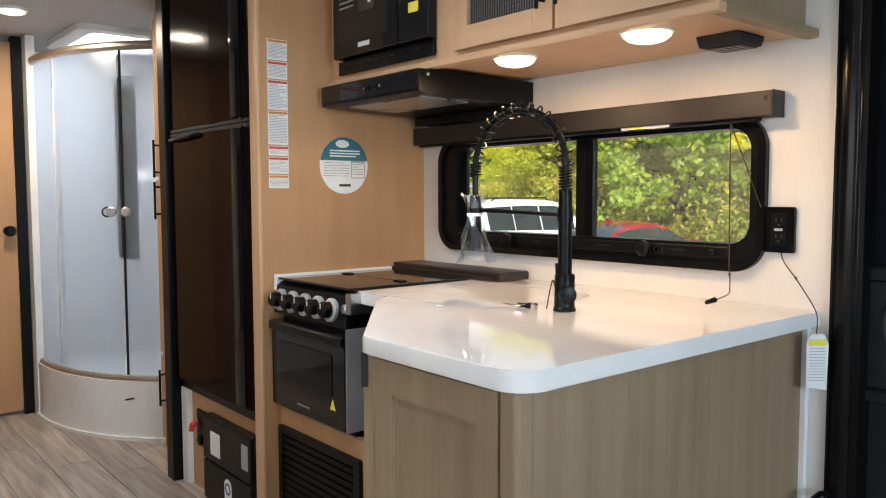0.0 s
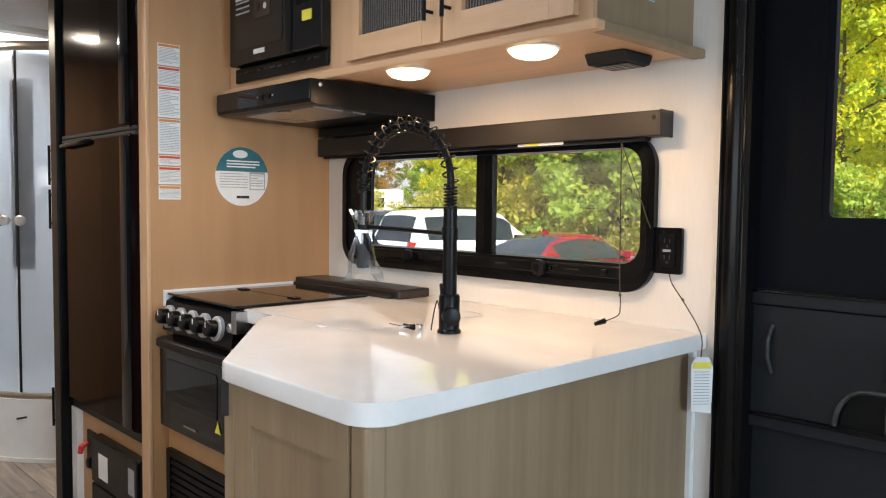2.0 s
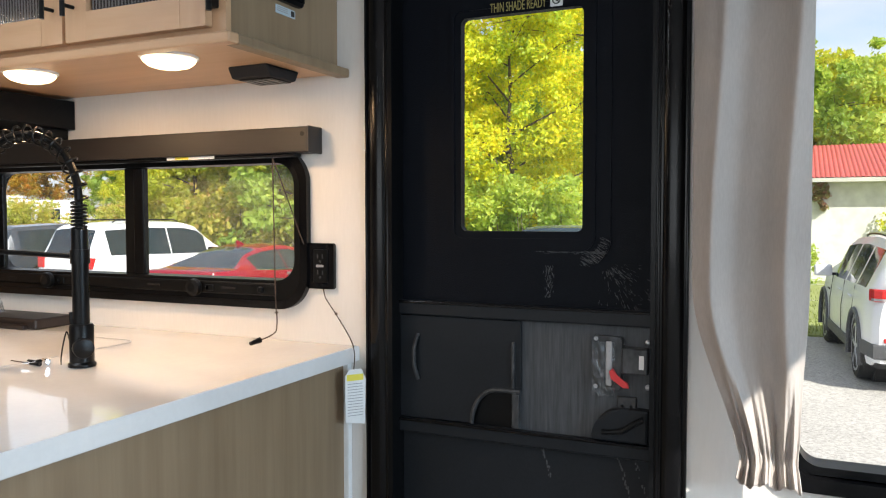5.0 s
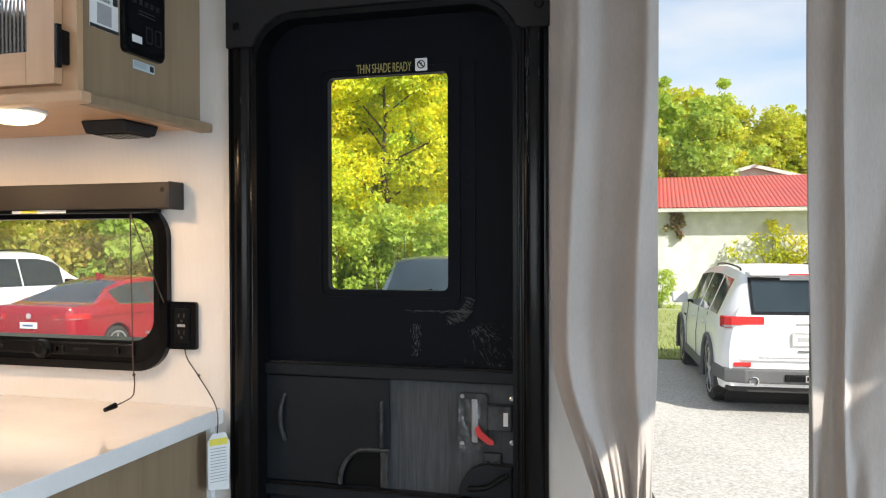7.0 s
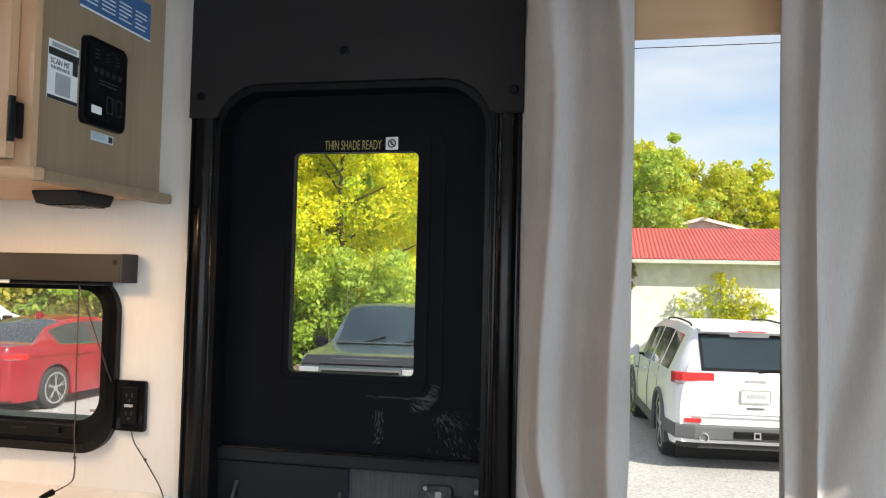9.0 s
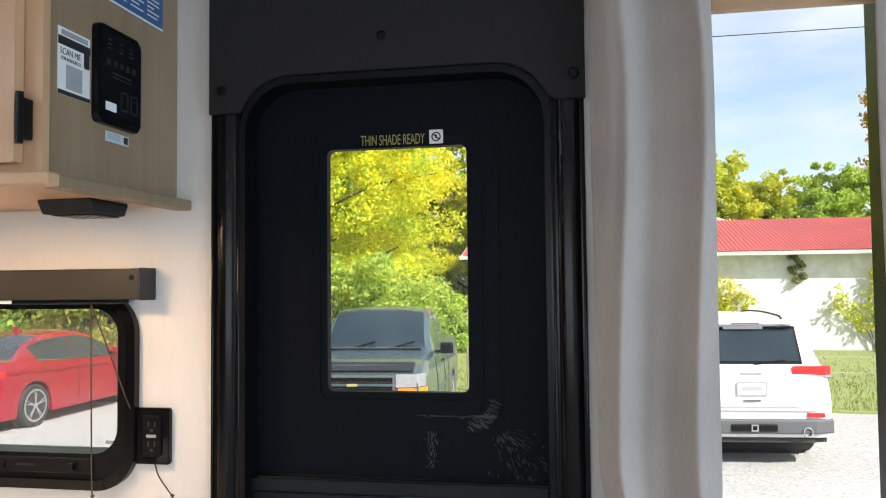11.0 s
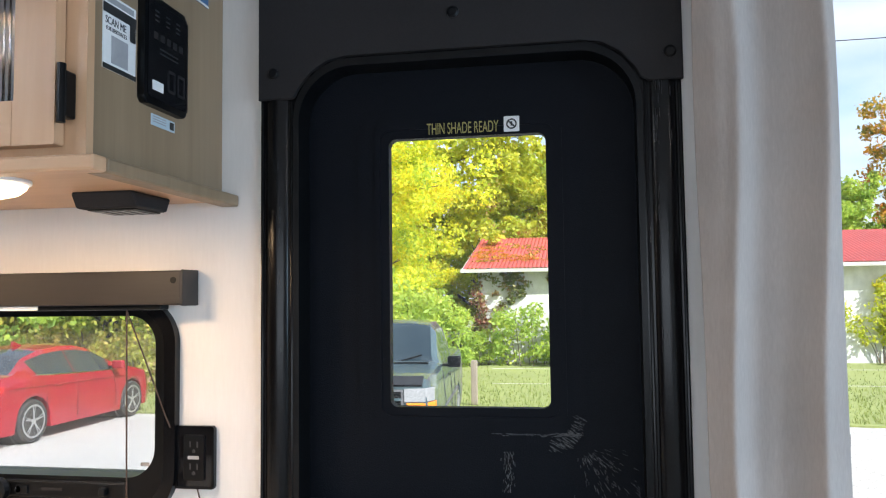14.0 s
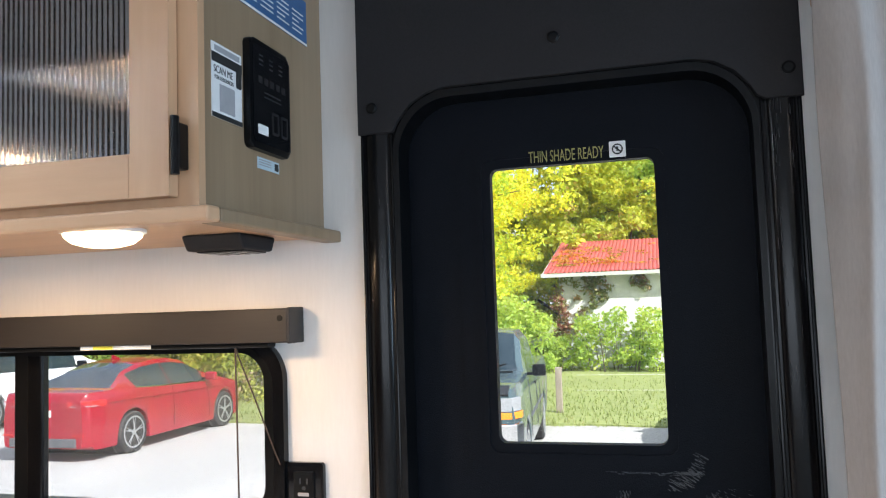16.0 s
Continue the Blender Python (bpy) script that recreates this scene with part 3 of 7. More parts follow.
# sheet added over the lower skin; its lighter black stands for light there
part("lower_skin_lit", box(1.9335, 1.9358, 0.156, 0.752, 0.055, 0.704), M_LITBLK, door, "smooth black sheet over the lower door skin, lightened as if lit")
part("slide_recess", box(1.932, 1.9355, 0.154, 0.462, 0.738, 0.990), M_RAWSKIN, door, "dusty scuffed bare backing behind the slide")
cut = [(0.502 + 0.064 * math.sin(radians(a)), 0.742 + 0.084 * math.cos(radians(a))) for a in range(0, 91, 10)]
pl = [(0.757, 0.740), (0.757, 0.988), (0.446, 0.988), (0.446, 0.826)] + cut
part("sliding_panel", slab("x", 1.922, 1.930, pl, bevel=0.001), M_LITBLK, door, "flat black sliding panel with a cut corner")
part("cut_recess", box(1.9345, 1.9357, 0.446, 0.575, 0.738, 0.830), M_BLACK, door, "dark hand recess")
part("cut_edge", tube([(1.921, 0.446, 0.827)] + [(1.921, y, z) for y, z in cut], 0.0055, 8), M_TRIMDARK, door, "", True)
part("slide_stop", box(1.916, 1.930, 0.448, 0.466, 0.742, 0.822, 0.002), M_TRIMDARK, door, "worn grey metal stop")
part("pull_strip", tube(smooth_line([(1.922, 0.706, 0.945), (1.912, 0.711, 0.915), (1.910, 0.712, 0.89), (1.912, 0.711, 0.865), (1.922, 0.706, 0.835)]), 0.005, 8), M_TRIMDARK, door, "", True)
part("slide_grip", box(1.914, 1.926, 0.459, 0.467, 0.832, 0.940, 0.003), M_TRIMDARK, door)
lt = part("latch_plate", slab("x", 1.915, 1.934, round_rect(0.216, 0.280, 0.852, 0.968, 0.008), bevel=0.003), M_TRIMDARK, door, "clear-filmed dark latch plate")
bm = bmesh.new()
rows = [[bm.verts.new((1.911 + random.Random(i * 31 + j).uniform(-0.004, 0.003), 0.230 + 0.0062 * i, 0.838 + 0.0099 * j)) for i in range(9)] for j in range(13)]
for a, b in zip(rows, rows[1:]):
    for i in range(8):
        bm.faces.new((a[i], a[i + 1], b[i + 1], b[i]))
part("latch_film", bm, pane_glass("milky_film", (0.80, 0.82, 0.84), 0.10, 0.25), lt, "crumpled clear protective film")
part("latch_tongue", box(1.908, 1.914, 0.236, 0.250, 0.862, 0.958, 0.003), M_SIDESTEEL, lt, "bright steel tongue")
for z in (0.962, 0.858):
    part("rivet", lathe((1.914, 0.272, z), (-1, 0, 0), [(0.005, 0), (0.004, 0.003)], 10), M_SIDESTEEL, lt)
lk = part("lock_body", box(1.905, 1.934, 0.160, 0.216, 0.890, 0.946, 0.004), M_TRIMDARK, door, "dark metal lock body")
part("lock_label", box(1.9035, 1.9055, 0.168, 0.178, 0.903, 0.932), M_PAPER, lk)
part("lock_lever", slab("x", 1.896, 1.905, [(0.240, 0.896), (0.236, 0.880), (0.210, 0.862), (0.198, 0.862), (0.200, 0.872), (0.224, 0.886), (0.232, 0.902)], bevel=0.002), M_RED, lk, "red lock lever")
for y, z in ((0.163, 0.958), (0.163, 0.862), (0.232, 0.925), (0.232, 0.89), (0.216, 0.818), (0.197, 0.818)):
    part("screw", lathe((1.928, y, z), (-1, 0, 0), [(0.006, 0), (0.006, 0.004), (0.003, 0.006)], 12), M_STEEL, door)
part("strike_bracket", box(1.922, 1.934, 0.186, 0.228, 0.806, 0.838, 0.003), M_TRIMDARK, door, "small dark strike bracket")
pts = [(0.158, 0.742), (0.158, 0.815)] + [(0.215 + 0.065 * math.sin(radians(a)), 0.742 + 0.073 * math.cos(radians(a))) for a in range(0, 91, 10)]
hp = part("grab_cup", slab("x", 1.905, 1.935, pts, bevel=0.006), M_LITBLK, door, "quarter-round moulded grab cup")
part("grab_lever", tube(smooth_line([(1.902, 0.255, 0.762), (1.899, 0.215, 0.768), (1.899, 0.185, 0.788), (1.902, 0.17, 0.796)]), 0.006, 8), M_BLACK, hp, "", True)
# white scuffs and dried splashes on the door skin
rnd = random.Random(4)
M_DUST = surface("dried_dust", (0.055, 0.058, 0.062), (0.14, 0.143, 0.150), 0.9, 0, (300, 300, 300), 30.0, 0.2)
bm = bmesh.new()
for k in range(190):
    # short scratches fanning out from the corner of the surround
    a, d = radians(rnd.gauss(-48, 24)), 0.035 + 0.11 * rnd.random() ** 1.3
    y, z = 0.262 - d * math.cos(a), 1.140 + d * math.sin(a)
    if y < 0.160 or z > 1.122:
        continue
    n_, w = rnd.uniform(0.0012, 0.0055), rnd.uniform(0.00022, 0.0005)
    dy, dz = -math.cos(a) * n_, math.sin(a) * n_
    slab("x", 1.9352, 1.9356, [(y - dy - w, z - dz), (y + dy - w, z + dz), (y + dy + w, z + dz), (y - dy + w, z - dz)], bm=bm)
for k in range(90):
    z = 1.045 + 0.072 * rnd.random()
    y = rnd.gauss(0.385, 0.0055)
    s = rnd.uniform(0.0003, 0.0008)
    box(1.9352, 1.9356, y - s * 0.7, y + s * 0.7, z - s * 4, z + s * 4, bm=bm)
for cy, z0, z1 in ((0.40, 0.63, 0.71), (0.225, 0.60, 0.70), (0.19, 0.56, 0.70)):
    for k in range(26):
        z = rnd.uniform(z0, z1)
        y = cy - 0.3 * (z1 - z) + rnd.gauss(0, 0.002)
        s = rnd.uniform(0.0006, 0.0014)
        box(1.9328, 1.9334, y - s, y + s, z - s * 2.5, z + s * 2.5, bm=bm)
tagged(part("splash_marks", bm, M_DUST, door, "dried pale splash marks"), kind="stuff")
bm = bmesh.new()
for k in range(170):
    y, z = 0.262 + 0.15 * rnd.random() ** 1.4, 1.1475 + rnd.gauss(0, 0.0018)
    s = rnd.uniform(0.0003, 0.0011)
    box(1.9308, 1.9314, y - s * 3, y + s * 3, z - s * 0.6, z + s * 0.6, bm=bm)
for k in range(120):
    # rubbed patch round the surround's lower corner
    a, d = radians(rnd.uniform(-95, 5)), rnd.uniform(0.038, 0.058)
    y, z = 0.306 - d * math.cos(a), 1.176 + d * math.sin(a)
    n_, w = rnd.uniform(0.001, 0.005), rnd.uniform(0.0002, 0.0006)
    slab("x", 1.9308, 1.9314, [(y - n_, z - n_ * 0.6 - w), (y + n_, z + n_ * 0.6 - w), (y + n_, z + n_ * 0.6 + w), (y - n_, z - n_ * 0.6 + w)], bm=bm)
tagged(part("scuff_marks", bm, M_DUST, door, "pale scuffs along the surround"), kind="stuff")

hd = thing("door_header", (1.88, 0.45, 1.76), "dark grey vinyl-wrapped panel above the door frame", "door header", kind="structure")
ha = [(0.829, 1.756), (0.829, CEIL - 0.002), (0.074, CEIL - 0.002), (0.074, 1.752), (0.131, 1.752)]
ha += [(0.138 + 0.105 - 0.105 * math.cos(radians(a)), 1.724 + 0.105 * math.sin(radians(a))) for a in range(20, 91, 10)]
ha += [(0.766 - 0.105 + 0.105 * math.sin(radians(a)), 1.724 + 0.105 * math.cos(radians(a))) for a in range(0, 71, 10)] + [(0.765, 1.756)]
part("panel", slab("x", 1.872, 1.8835, ha, bevel=0.002), M_HEADER, hd)
for y, z in ((0.464, 1.894), (0.095, 1.798), (0.800, 1.803)):
    part("screw_cap", lathe((1.873, y, z), (-1, 0, 0), [(0.0105, 0), (0.0105, 0.003), (0.007, 0.0055)], 16), M_BLACK, hd)

# ---- kitchen window ----
kw = thing("window_1", (1.89, 1.63, 0.99), "black framed sliding trailer window over the counter", "window", kind="structure")
part("outer_frame", ring("x", 1.872, 1.965, (0.99, 2.283, 0.990, 1.396, 0.085), (1.012, 2.262, 1.010, 1.376, 0.072), 10), M_ALUBLK, kw, "", True)
part("inner_frame", ring("x", 1.884, 1.95, (1.010, 2.264, 1.003, 1.378, 0.072), (1.036, 2.195, 1.062, 1.362, 0.055), 10), M_BLACK, kw, "", True)
part("sash_ledge", box(1.876, 1.90, 1.09, 2.19, 1.022, 1.054, 0.004), M_BLACK, kw)
part("mullion", box(1.904, 1.9245, 1.562, 1.602, 1.05, 1.374, 0.004), M_ALUBLK, kw)
part("slider_stile", box(1.910, 1.9240, 1.602, 1.640, 1.05, 1.374, 0.003), M_BLACK, kw)
part("sash_left_stile", box(1.910, 1.9240, 2.160, 2.20, 1.05, 1.374, 0.003), M_BLACK, kw)
for y0, y1 in ((1.03, 1.56), (1.63, 2.16)):
    g = part("pane", box(1.925, 1.929, y0, y1, 1.055, 1.37), M_HAZEGLASS, kw)
    g.visible_shadow = False
for y in (1.345, 1.905):
    kn = part("knob", lathe((1.884, y, 1.037), (-1, 0, 0), [(0.013, 0), (0.013, 0.012), (0.022, 0.014), (0.024, 0.02), (0.022, 0.03), (0.012, 0.033)], 20), M_BLACK, kw, "ridged black clamp knob")
    part("knob_screw", rod((1.878, y - 0.035, 1.037), (1.872, y - 0.035, 1.037), 0.006, seg=10), M_STEEL, kn)
    part("latch_tab", box(1.872, 1.884, y - 0.055, y - 0.03, 1.029, 1.045, 0.002), M_BLACK, kn)
for y in (1.24, 1.50, 1.78, 2.08):
    part("weep_slot", box(1.8745, 1.8765, y - 0.022, y + 0.022, 1.036, 1.041), M_HEADER, kw)
part("lift_tab", box(1.866, 1.886, 1.125, 1.140, 1.03, 1.045, 0.003), M_BLACK, kw)
for y in (1.20,):
    part("pane_mark", box(1.9236, 1.9246, 1.07, 1.088, 1.075, 1.082), M_GREYINK, kw, "etched glass mark")

# ---- tall window with curtains ----
tw = thing("window_2", (1.89, -0.4, 0.7), "tall black framed trailer window", "window", kind="structure")
part("outer_frame", ring("x", 1.868, 1.965, (-0.478, -0.088, 0.70, 2.02, 0.06), (-0.452, -0.114, 0.728, 1.99, 0.05), 8), M_ALUBLK, tw, "", True)
part("inner_frame", ring("x", 1.89, 1.95, (-0.455, -0.111, 0.725, 1.993, 0.05), (-0.436, -0.130, 0.746, 1.975, 0.04), 8), M_BLACK, tw, "", True)
g = part("pane", box(1.925, 1.929, -0.442, -0.124, 0.738, 1.98), M_GLASS, tw)
g.visible_shadow = False


# ---- kitchen ----
PY = 2.39                       # face of the tall panel beside the stove


def base_cabinet():
    """The peninsula's cabinet under the counter: a front with a shaker door and a plain end panel."""
    c = thing("base_cabinet", (1.35, 1.3, 0), "light oak peninsula base cabinet with a shaker door", "cabinet")
    part("end_panel", box(0.93, 1.872, 0.886, 0.90, 0.0, 0.868), M_GREYOAK, c, "grey-brown oak end panel")
    part("corner_post", box(0.888, 0.934, 0.883, 0.9275, 0.0, 0.868, 0.010, seg=3), M_GREYOAK, c)
    part("wall_filler", box(1.872, 1.8895, 0.872, 0.90, 0.0, 0.868, 0.003), M_WHITE, c, "white filler strip at the wall")
    part("face_frame", box(0.9045, 0.925, 0.925, 1.325, 0.08, 0.868), M_GREYOAK, c)
    part("left_stile", box(0.885, 0.905, 1.288, 1.325, 0.0, 0.868, 0.002), M_GREYOAK, c)
    part("toe_kick", box(0.96, 0.98, 0.925, 1.32, 0.0, 0.08), M_BLACK, c)
    door_ = part("door", ring("x", 0.886, 0.904, (0.929, 1.2865, 0.10, 0.862, 0.002), (0.975, 1.226, 0.165, 0.797, 0.001), 2), M_GREYOAK, c, "shaker door with a recessed panel")
    part("panel_bead", ring("x", 0.8925, 0.8985, (0.9745, 1.2265, 0.1645, 0.7975, 0.001), (0.982, 1.219, 0.172, 0.790, 0.001), 2), M_GREYOAK, door_)
    part("door_panel", box(0.8985, 0.902, 0.968, 1.232, 0.155, 0.805), M_GREYOAK, door_)
    part("left_side", slab("z", 0.0, 0.868, [(0.925, 1.325), (1.255, 1.775), (1.255, 1.80), (0.905, 1.325)]), M_GREYOAK, c)
    part("back_fill", box(0.98, 1.86, 0.91, 1.30, 0.0, 0.05), M_JOINT, c)
    return c


base_cabinet()

cor = []
for a in range(180, 271, 6):
    cor.append((0.925 + 0.062 * math.cos(radians(a)), 0.912 + 0.062 * math.sin(radians(a))))
co = [(1.889, 0.85)] + cor[::-1] + [(0.863, 1.275), (0.868, 1.300), (1.205, 1.735), (1.262, 1.755), (1.262, 1.915), (1.72, 1.915), (1.72, 2.388), (1.889, 2.388)]
ct = thing("countertop", (1.5, 1.3, 0.87), "glossy white solid-surface peninsula countertop", "countertop")
part("slab", slab("z", 0.8725, 0.910, co, bevel=0.004), M_COUNTER, ct, "", True)
part("side_strip", box(1.235, 1.72, 2.372, 2.388, 0.872, 0.925, 0.002), M_COUNTER, ct)
part("diagonal_edge", slab("z", 0.80, 0.872, [(0.872, 1.312), (1.212, 1.750), (1.222, 1.742), (0.884, 1.305)]), M_DARKWOOD, ct, "dark brown edge strip")
part("sink_cover_line", ring("z", 0.9098, 0.9106, (1.27, 1.72, 1.40, 1.80, 0.04), (1.272, 1.718, 1.402, 1.798, 0.038)), M_GREYINK, ct, "hairline joint of the flush sink cover")

# tall panel and the cupboard beneath the stove
tp = thing("tall_panel", (1.5, 2.41, 0), "tall light maple panel between stove and fridge", "panel", kind="structure")
part("board", box(1.20, WX - 0.001, PY, 2.432, 0.0, CEIL - 0.001), M_PANEL, tp)
part("edge_band", box(1.185, 1.20, PY - 0.003, 2.445, 0.0, CEIL - 0.001, 0.004), M_MAPLE, tp, "maple edge band")


def stove():
    s = thing("gas_range", (1.5, 2.15, 0.42), "black gas range with a glass top cover and five knobs", "stove")
    y0, y1 = 1.925, 2.370
    part("body", box(1.262, 1.715, y0, y1, 0.47, 0.908), M_BLACK, s)
    part("side_trim", box(1.217, 1.32, y0 - 0.016, y0 - 0.012, 0.49, 0.80, 0.001), M_SIDESTEEL, s, "brushed steel side trim")
    part("panel_trim", box(1.226, 1.30, y0 - 0.028, y0, 0.842, 0.905, 0.002), M_STEEL, s)
    part("control_panel", slab("y", y0, y1, [(1.262, 0.800), (1.226, 0.800), (1.240, 0.892), (1.262, 0.904)]), M_BLACK, s, "black control panel")
    n = Vector((-0.99, 0, 0.15)).normalized()
    for k in range(5):
        y = 2.325 - k * 0.079
        at = Vector((1.2325, y, 0.845))
        kn = part("knob", lathe(at, n, [(0.036, 0), (0.036, 0.010), (0.032, 0.013), (0.028, 0.014)], 24), M_SATIN, s, "stove knob with a satin silver collar", True)
        part("knob_grip", lathe(at + n * 0.012, n, [(0.025, 0), (0.0235, 0.026), (0.019, 0.030)], 24), M_BLACK, kn, "", True)
        part("knob_mark", box(at.x - 0.0425, at.x - 0.0415, y - 0.002, y + 0.002, 0.853, 0.868), M_PAPER, kn)
    part("igniter", lathe((1.2325, 1.936, 0.856), n, [(0.014, 0), (0.014, 0.006), (0.009, 0.010)], 18), M_STEEL, s, "", True)
    part("glass_cover_front", box(1.242, 1.475, y0 + 0.002, y1 - 0.002, 0.910, 0.917, 0.002), M_GLOSSBLK, s, "folded black glass cover")
    part("glass_cover_back", box(1.479, 1.712, y0 + 0.002, y1 - 0.002, 0.910, 0.917, 0.002), M_GLOSSBLK, s)
    for y in (y0 + 0.07, y1 - 0.07):
        part("cover_hinge", box(1.465, 1.49, y - 0.02, y + 0.02, 0.916, 0.921, 0.001), M_BLACK, s)
    od = part("oven_door", box(1.215, 1.262, y0 - 0.01, y1, 0.492, 0.778, 0.004), M_GLOSSBLK, s, "black glass oven door")
    part("oven_window", slab("x", 1.2125, 1.2145, round_rect(1.985, 2.315, 0.585, 0.715, 0.01)), M_OVENGLASS, od)
    part("door_handle", slab("y", y0 - 0.008, y1 - 0.002, [(1.2145, 0.742), (1.203, 0.750), (1.203, 0.772), (1.2145, 0.778)], bevel=0.002), M_BLACK, od, "full-width grip")
    part("warning_triangle", slab("x", 1.2115, 1.2124, [(1.995, 0.548), (1.962, 0.548), (1.9785, 0.582)]), M_YELLOW, od, "yellow warning triangle sticker")
    part("name_plate", box(1.2115, 1.2148, 2.115, 2.195, 0.521, 0.528), M_STEEL, od, "small silver maker's bar")
    return s


stove()
sb = thing("stove_back_board", (1.79, 2.1, 0.91), "dark stained board resting along the wall behind the stove", "board")
part("board", box(1.735, 1.868, 1.80, 2.386, 0.9105, 0.940, 0.006), M_DARKWOOD, sb)
part("board_lip", box(1.722, 1.738, 1.83, 2.384, 0.9105, 0.924, 0.003), M_DARKWOOD, sb)

uc = thing("low_cupboard", (1.3, 2.15, 0), "maple cupboard base below the range with a louvred vent", "cabinet")
part("face", box(1.252, 1.27, 1.80, 2.389, 0.0, 0.47), M_PANEL, uc)
vt = part("vent_frame", ring("x", 1.238, 1.252, (1.88, 2.378, 0.03, 0.410, 0.008), (1.912, 2.352, 0.06, 0.385, 0.004), 3), M_BLACK, uc, "black louvred furnace vent")
for k in range(13):
    z = 0.075 + k * 0.024
    part("slat", slab("y", 1.912, 2.352, [(1.240, z - 0.002), (1.243, z + 0.012), (1.249, z + 0.016), (1.249, z - 0.002)]), M_BLACK, vt)


def upper_cabinet():
    c = thing("upper_cabinet", (1.65, 1.6, 1.57), "maple overhead cabinet with reeded-glass doors and a microwave bay", "cabinet")
    part("end_panel", box(1.490, WX - 0.001, 0.908, 0.925, 1.582, CEIL - 0.001), M_GREYOAK, c, "grey-brown oak end panel")
    part("sole", box(1.456, WX - 0.001, 0.881, 2.389, 1.5715, 1.582, 0.002), M_MAPLE_H, c, "maple bottom board")
    part("sole_moulding", box(1.448, 1.480, 0.873, 2.389, 1.562, 1.5835, 0.004), M_MAPLE_H, c)
    part("end_moulding", box(1.4805, WX - 0.001, 0.873, 0.9075, 1.562, 1.5835, 0.004), M_GREYOAK, c)
    part("face_frame", box(1.480, 1.496, 0.906, 1.735, 1.584, CEIL - 0.001), M_MAPLE, c)
    part("microwave_surround", ring("x", 1.480, 1.496, (1.735, 2.389, 1.584, CEIL - 0.001, 0.001), (1.812, 2.318, 1.612, 2.0, 0.001), 1), M_MAPLE, c)
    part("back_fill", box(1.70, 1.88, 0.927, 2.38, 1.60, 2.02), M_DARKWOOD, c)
    for ya, yb, hy in ((1.333, 1.712, 1.360), (0.938, 1.323, 1.298)):
        d = part("door", ring("x", 1.458, 1.478, (ya, yb, 1.600, CEIL - 0.012, 0.003), (ya + 0.062, yb - 0.062, 1.662, CEIL - 0.07, 0.001), 2), M_MAPLE, c, "maple door with a reeded glass pane")
        part("rail", box(1.4565, 1.4585, ya + 0.064, yb - 0.064, 1.601, 1.660), M_MAPLE_H, d)
        part("glass", box(1.471, 1.474, ya + 0.055, yb - 0.055, 1.655, CEIL - 0.064), M_REEDED, d, "reeded smoked glass")
        bm = bmesh.new()
        y = ya + 0.064
        while y < yb - 0.064:
            rod((1.471, y, 1.662), (1.471, y, CEIL - 0.07), 0.0045, seg=8, bm=bm)
            y += 0.0092
        tagged(part("reeds", bm, M_REEDED, d, "", True), kind="stuff")
        d_handle((1.458, hy, 1.735), 0.17, d)
    for z in (1.668, 1.96):
        part("hinge", box(1.456, 1.480, 0.921, 0.935, z - 0.032, z + 0.032, 0.003), M_BLACK, c, "black butt hinge")
        part("hinge_pin", rod((1.456, 0.927, z - 0.04), (1.456, 0.927, z + 0.04), 0.006, seg=10), M_BLACK, c, "", True)
    return c


upper_cabinet()


def microwave():
    m = thing("microwave", (1.55, 2.06, 1.60), "black built-in microwave with promotional stickers on its door", "microwave")
    part("casing", box(1.446, 1.85, 1.815, 2.315, 1.614, 1.99, 0.002), M_BLACK, m)
    part("trim_grille", box(1.436, 1.447, 1.806, 2.326, 1.603, 1.648, 0.003), M_BLACK, m)
    for k in range(12):
        y = 1.84 + k * 0.04
        part("grille_slot", box(1.4345, 1.4365, y, y + 0.026, 1.628, 1.634), M_GLOSSBLK, m)
    dr = part("door", box(1.412, 1.446, 1.955, 2.322, 1.652, 1.99, 0.006), M_GLOSSBLK, m, "black glass microwave door")
    part("control_panel", box(1.412, 1.446, 1.803, 1.951, 1.652, 1.99, 0.006), M_GLOSSBLK, m)
    part("door_window", slab("x", 1.4105, 1.412, round_rect(2.0, 2.28, 1.70, 1.95, 0.01)), M_LCD, dr)
    fs = part("food_sticker", slab("x", 1.4094, 1.4104, round_rect(2.07, 2.16, 1.785, 1.955, 0.006)), M_CORD, dr, "sticker with pictures of food")
    rnd = random.Random(9)
    for k in range(12):
        y, z = 2.115 + rnd.uniform(-0.034, 0.034), 1.80 + rnd.random() * 0.14
        part("food_picture", lathe((1.4095, y, z), (-1, 0, 0), [(0.010, 0), (0.010, 0.0004), (0.006, 0.0006)], 10), (M_PAPER, M_REDINK, M_ORANGEINK, M_DARKWOOD)[k % 4], fs)
    text_bars("x", 1.4104, 2.19, 2.275, 1.80, 1.90, 6, M_GREYINK, dr, 3, 0.3)
    part("sticker_title", box(1.4094, 1.4104, 2.20, 2.275, 1.855, 1.868), M_PAPER, dr)
    part("maker_bar", box(1.4094, 1.4104, 2.10, 2.165, 1.675, 1.690), M_PAPER, dr, "silver maker's bar")
    part("energy_label", slab("x", 1.4094, 1.4114, round_rect(1.845, 1.893, 1.735, 1.765, 0.003)), M_YELLOW, m, "small yellow label")
    for i in range(3):
        for j in range(5):
            part("key", box(1.4105, 1.4122, 1.835 + i * 0.034, 1.858 + i * 0.034, 1.785 + j * 0.030, 1.803 + j * 0.030, 0.0005), M_BLACK, m)
    part("display", box(1.4105, 1.4122, 1.835, 1.92, 1.945, 1.972), M_LCD, m)
    return m


mw = microwave()
mw.location.x += 0.028


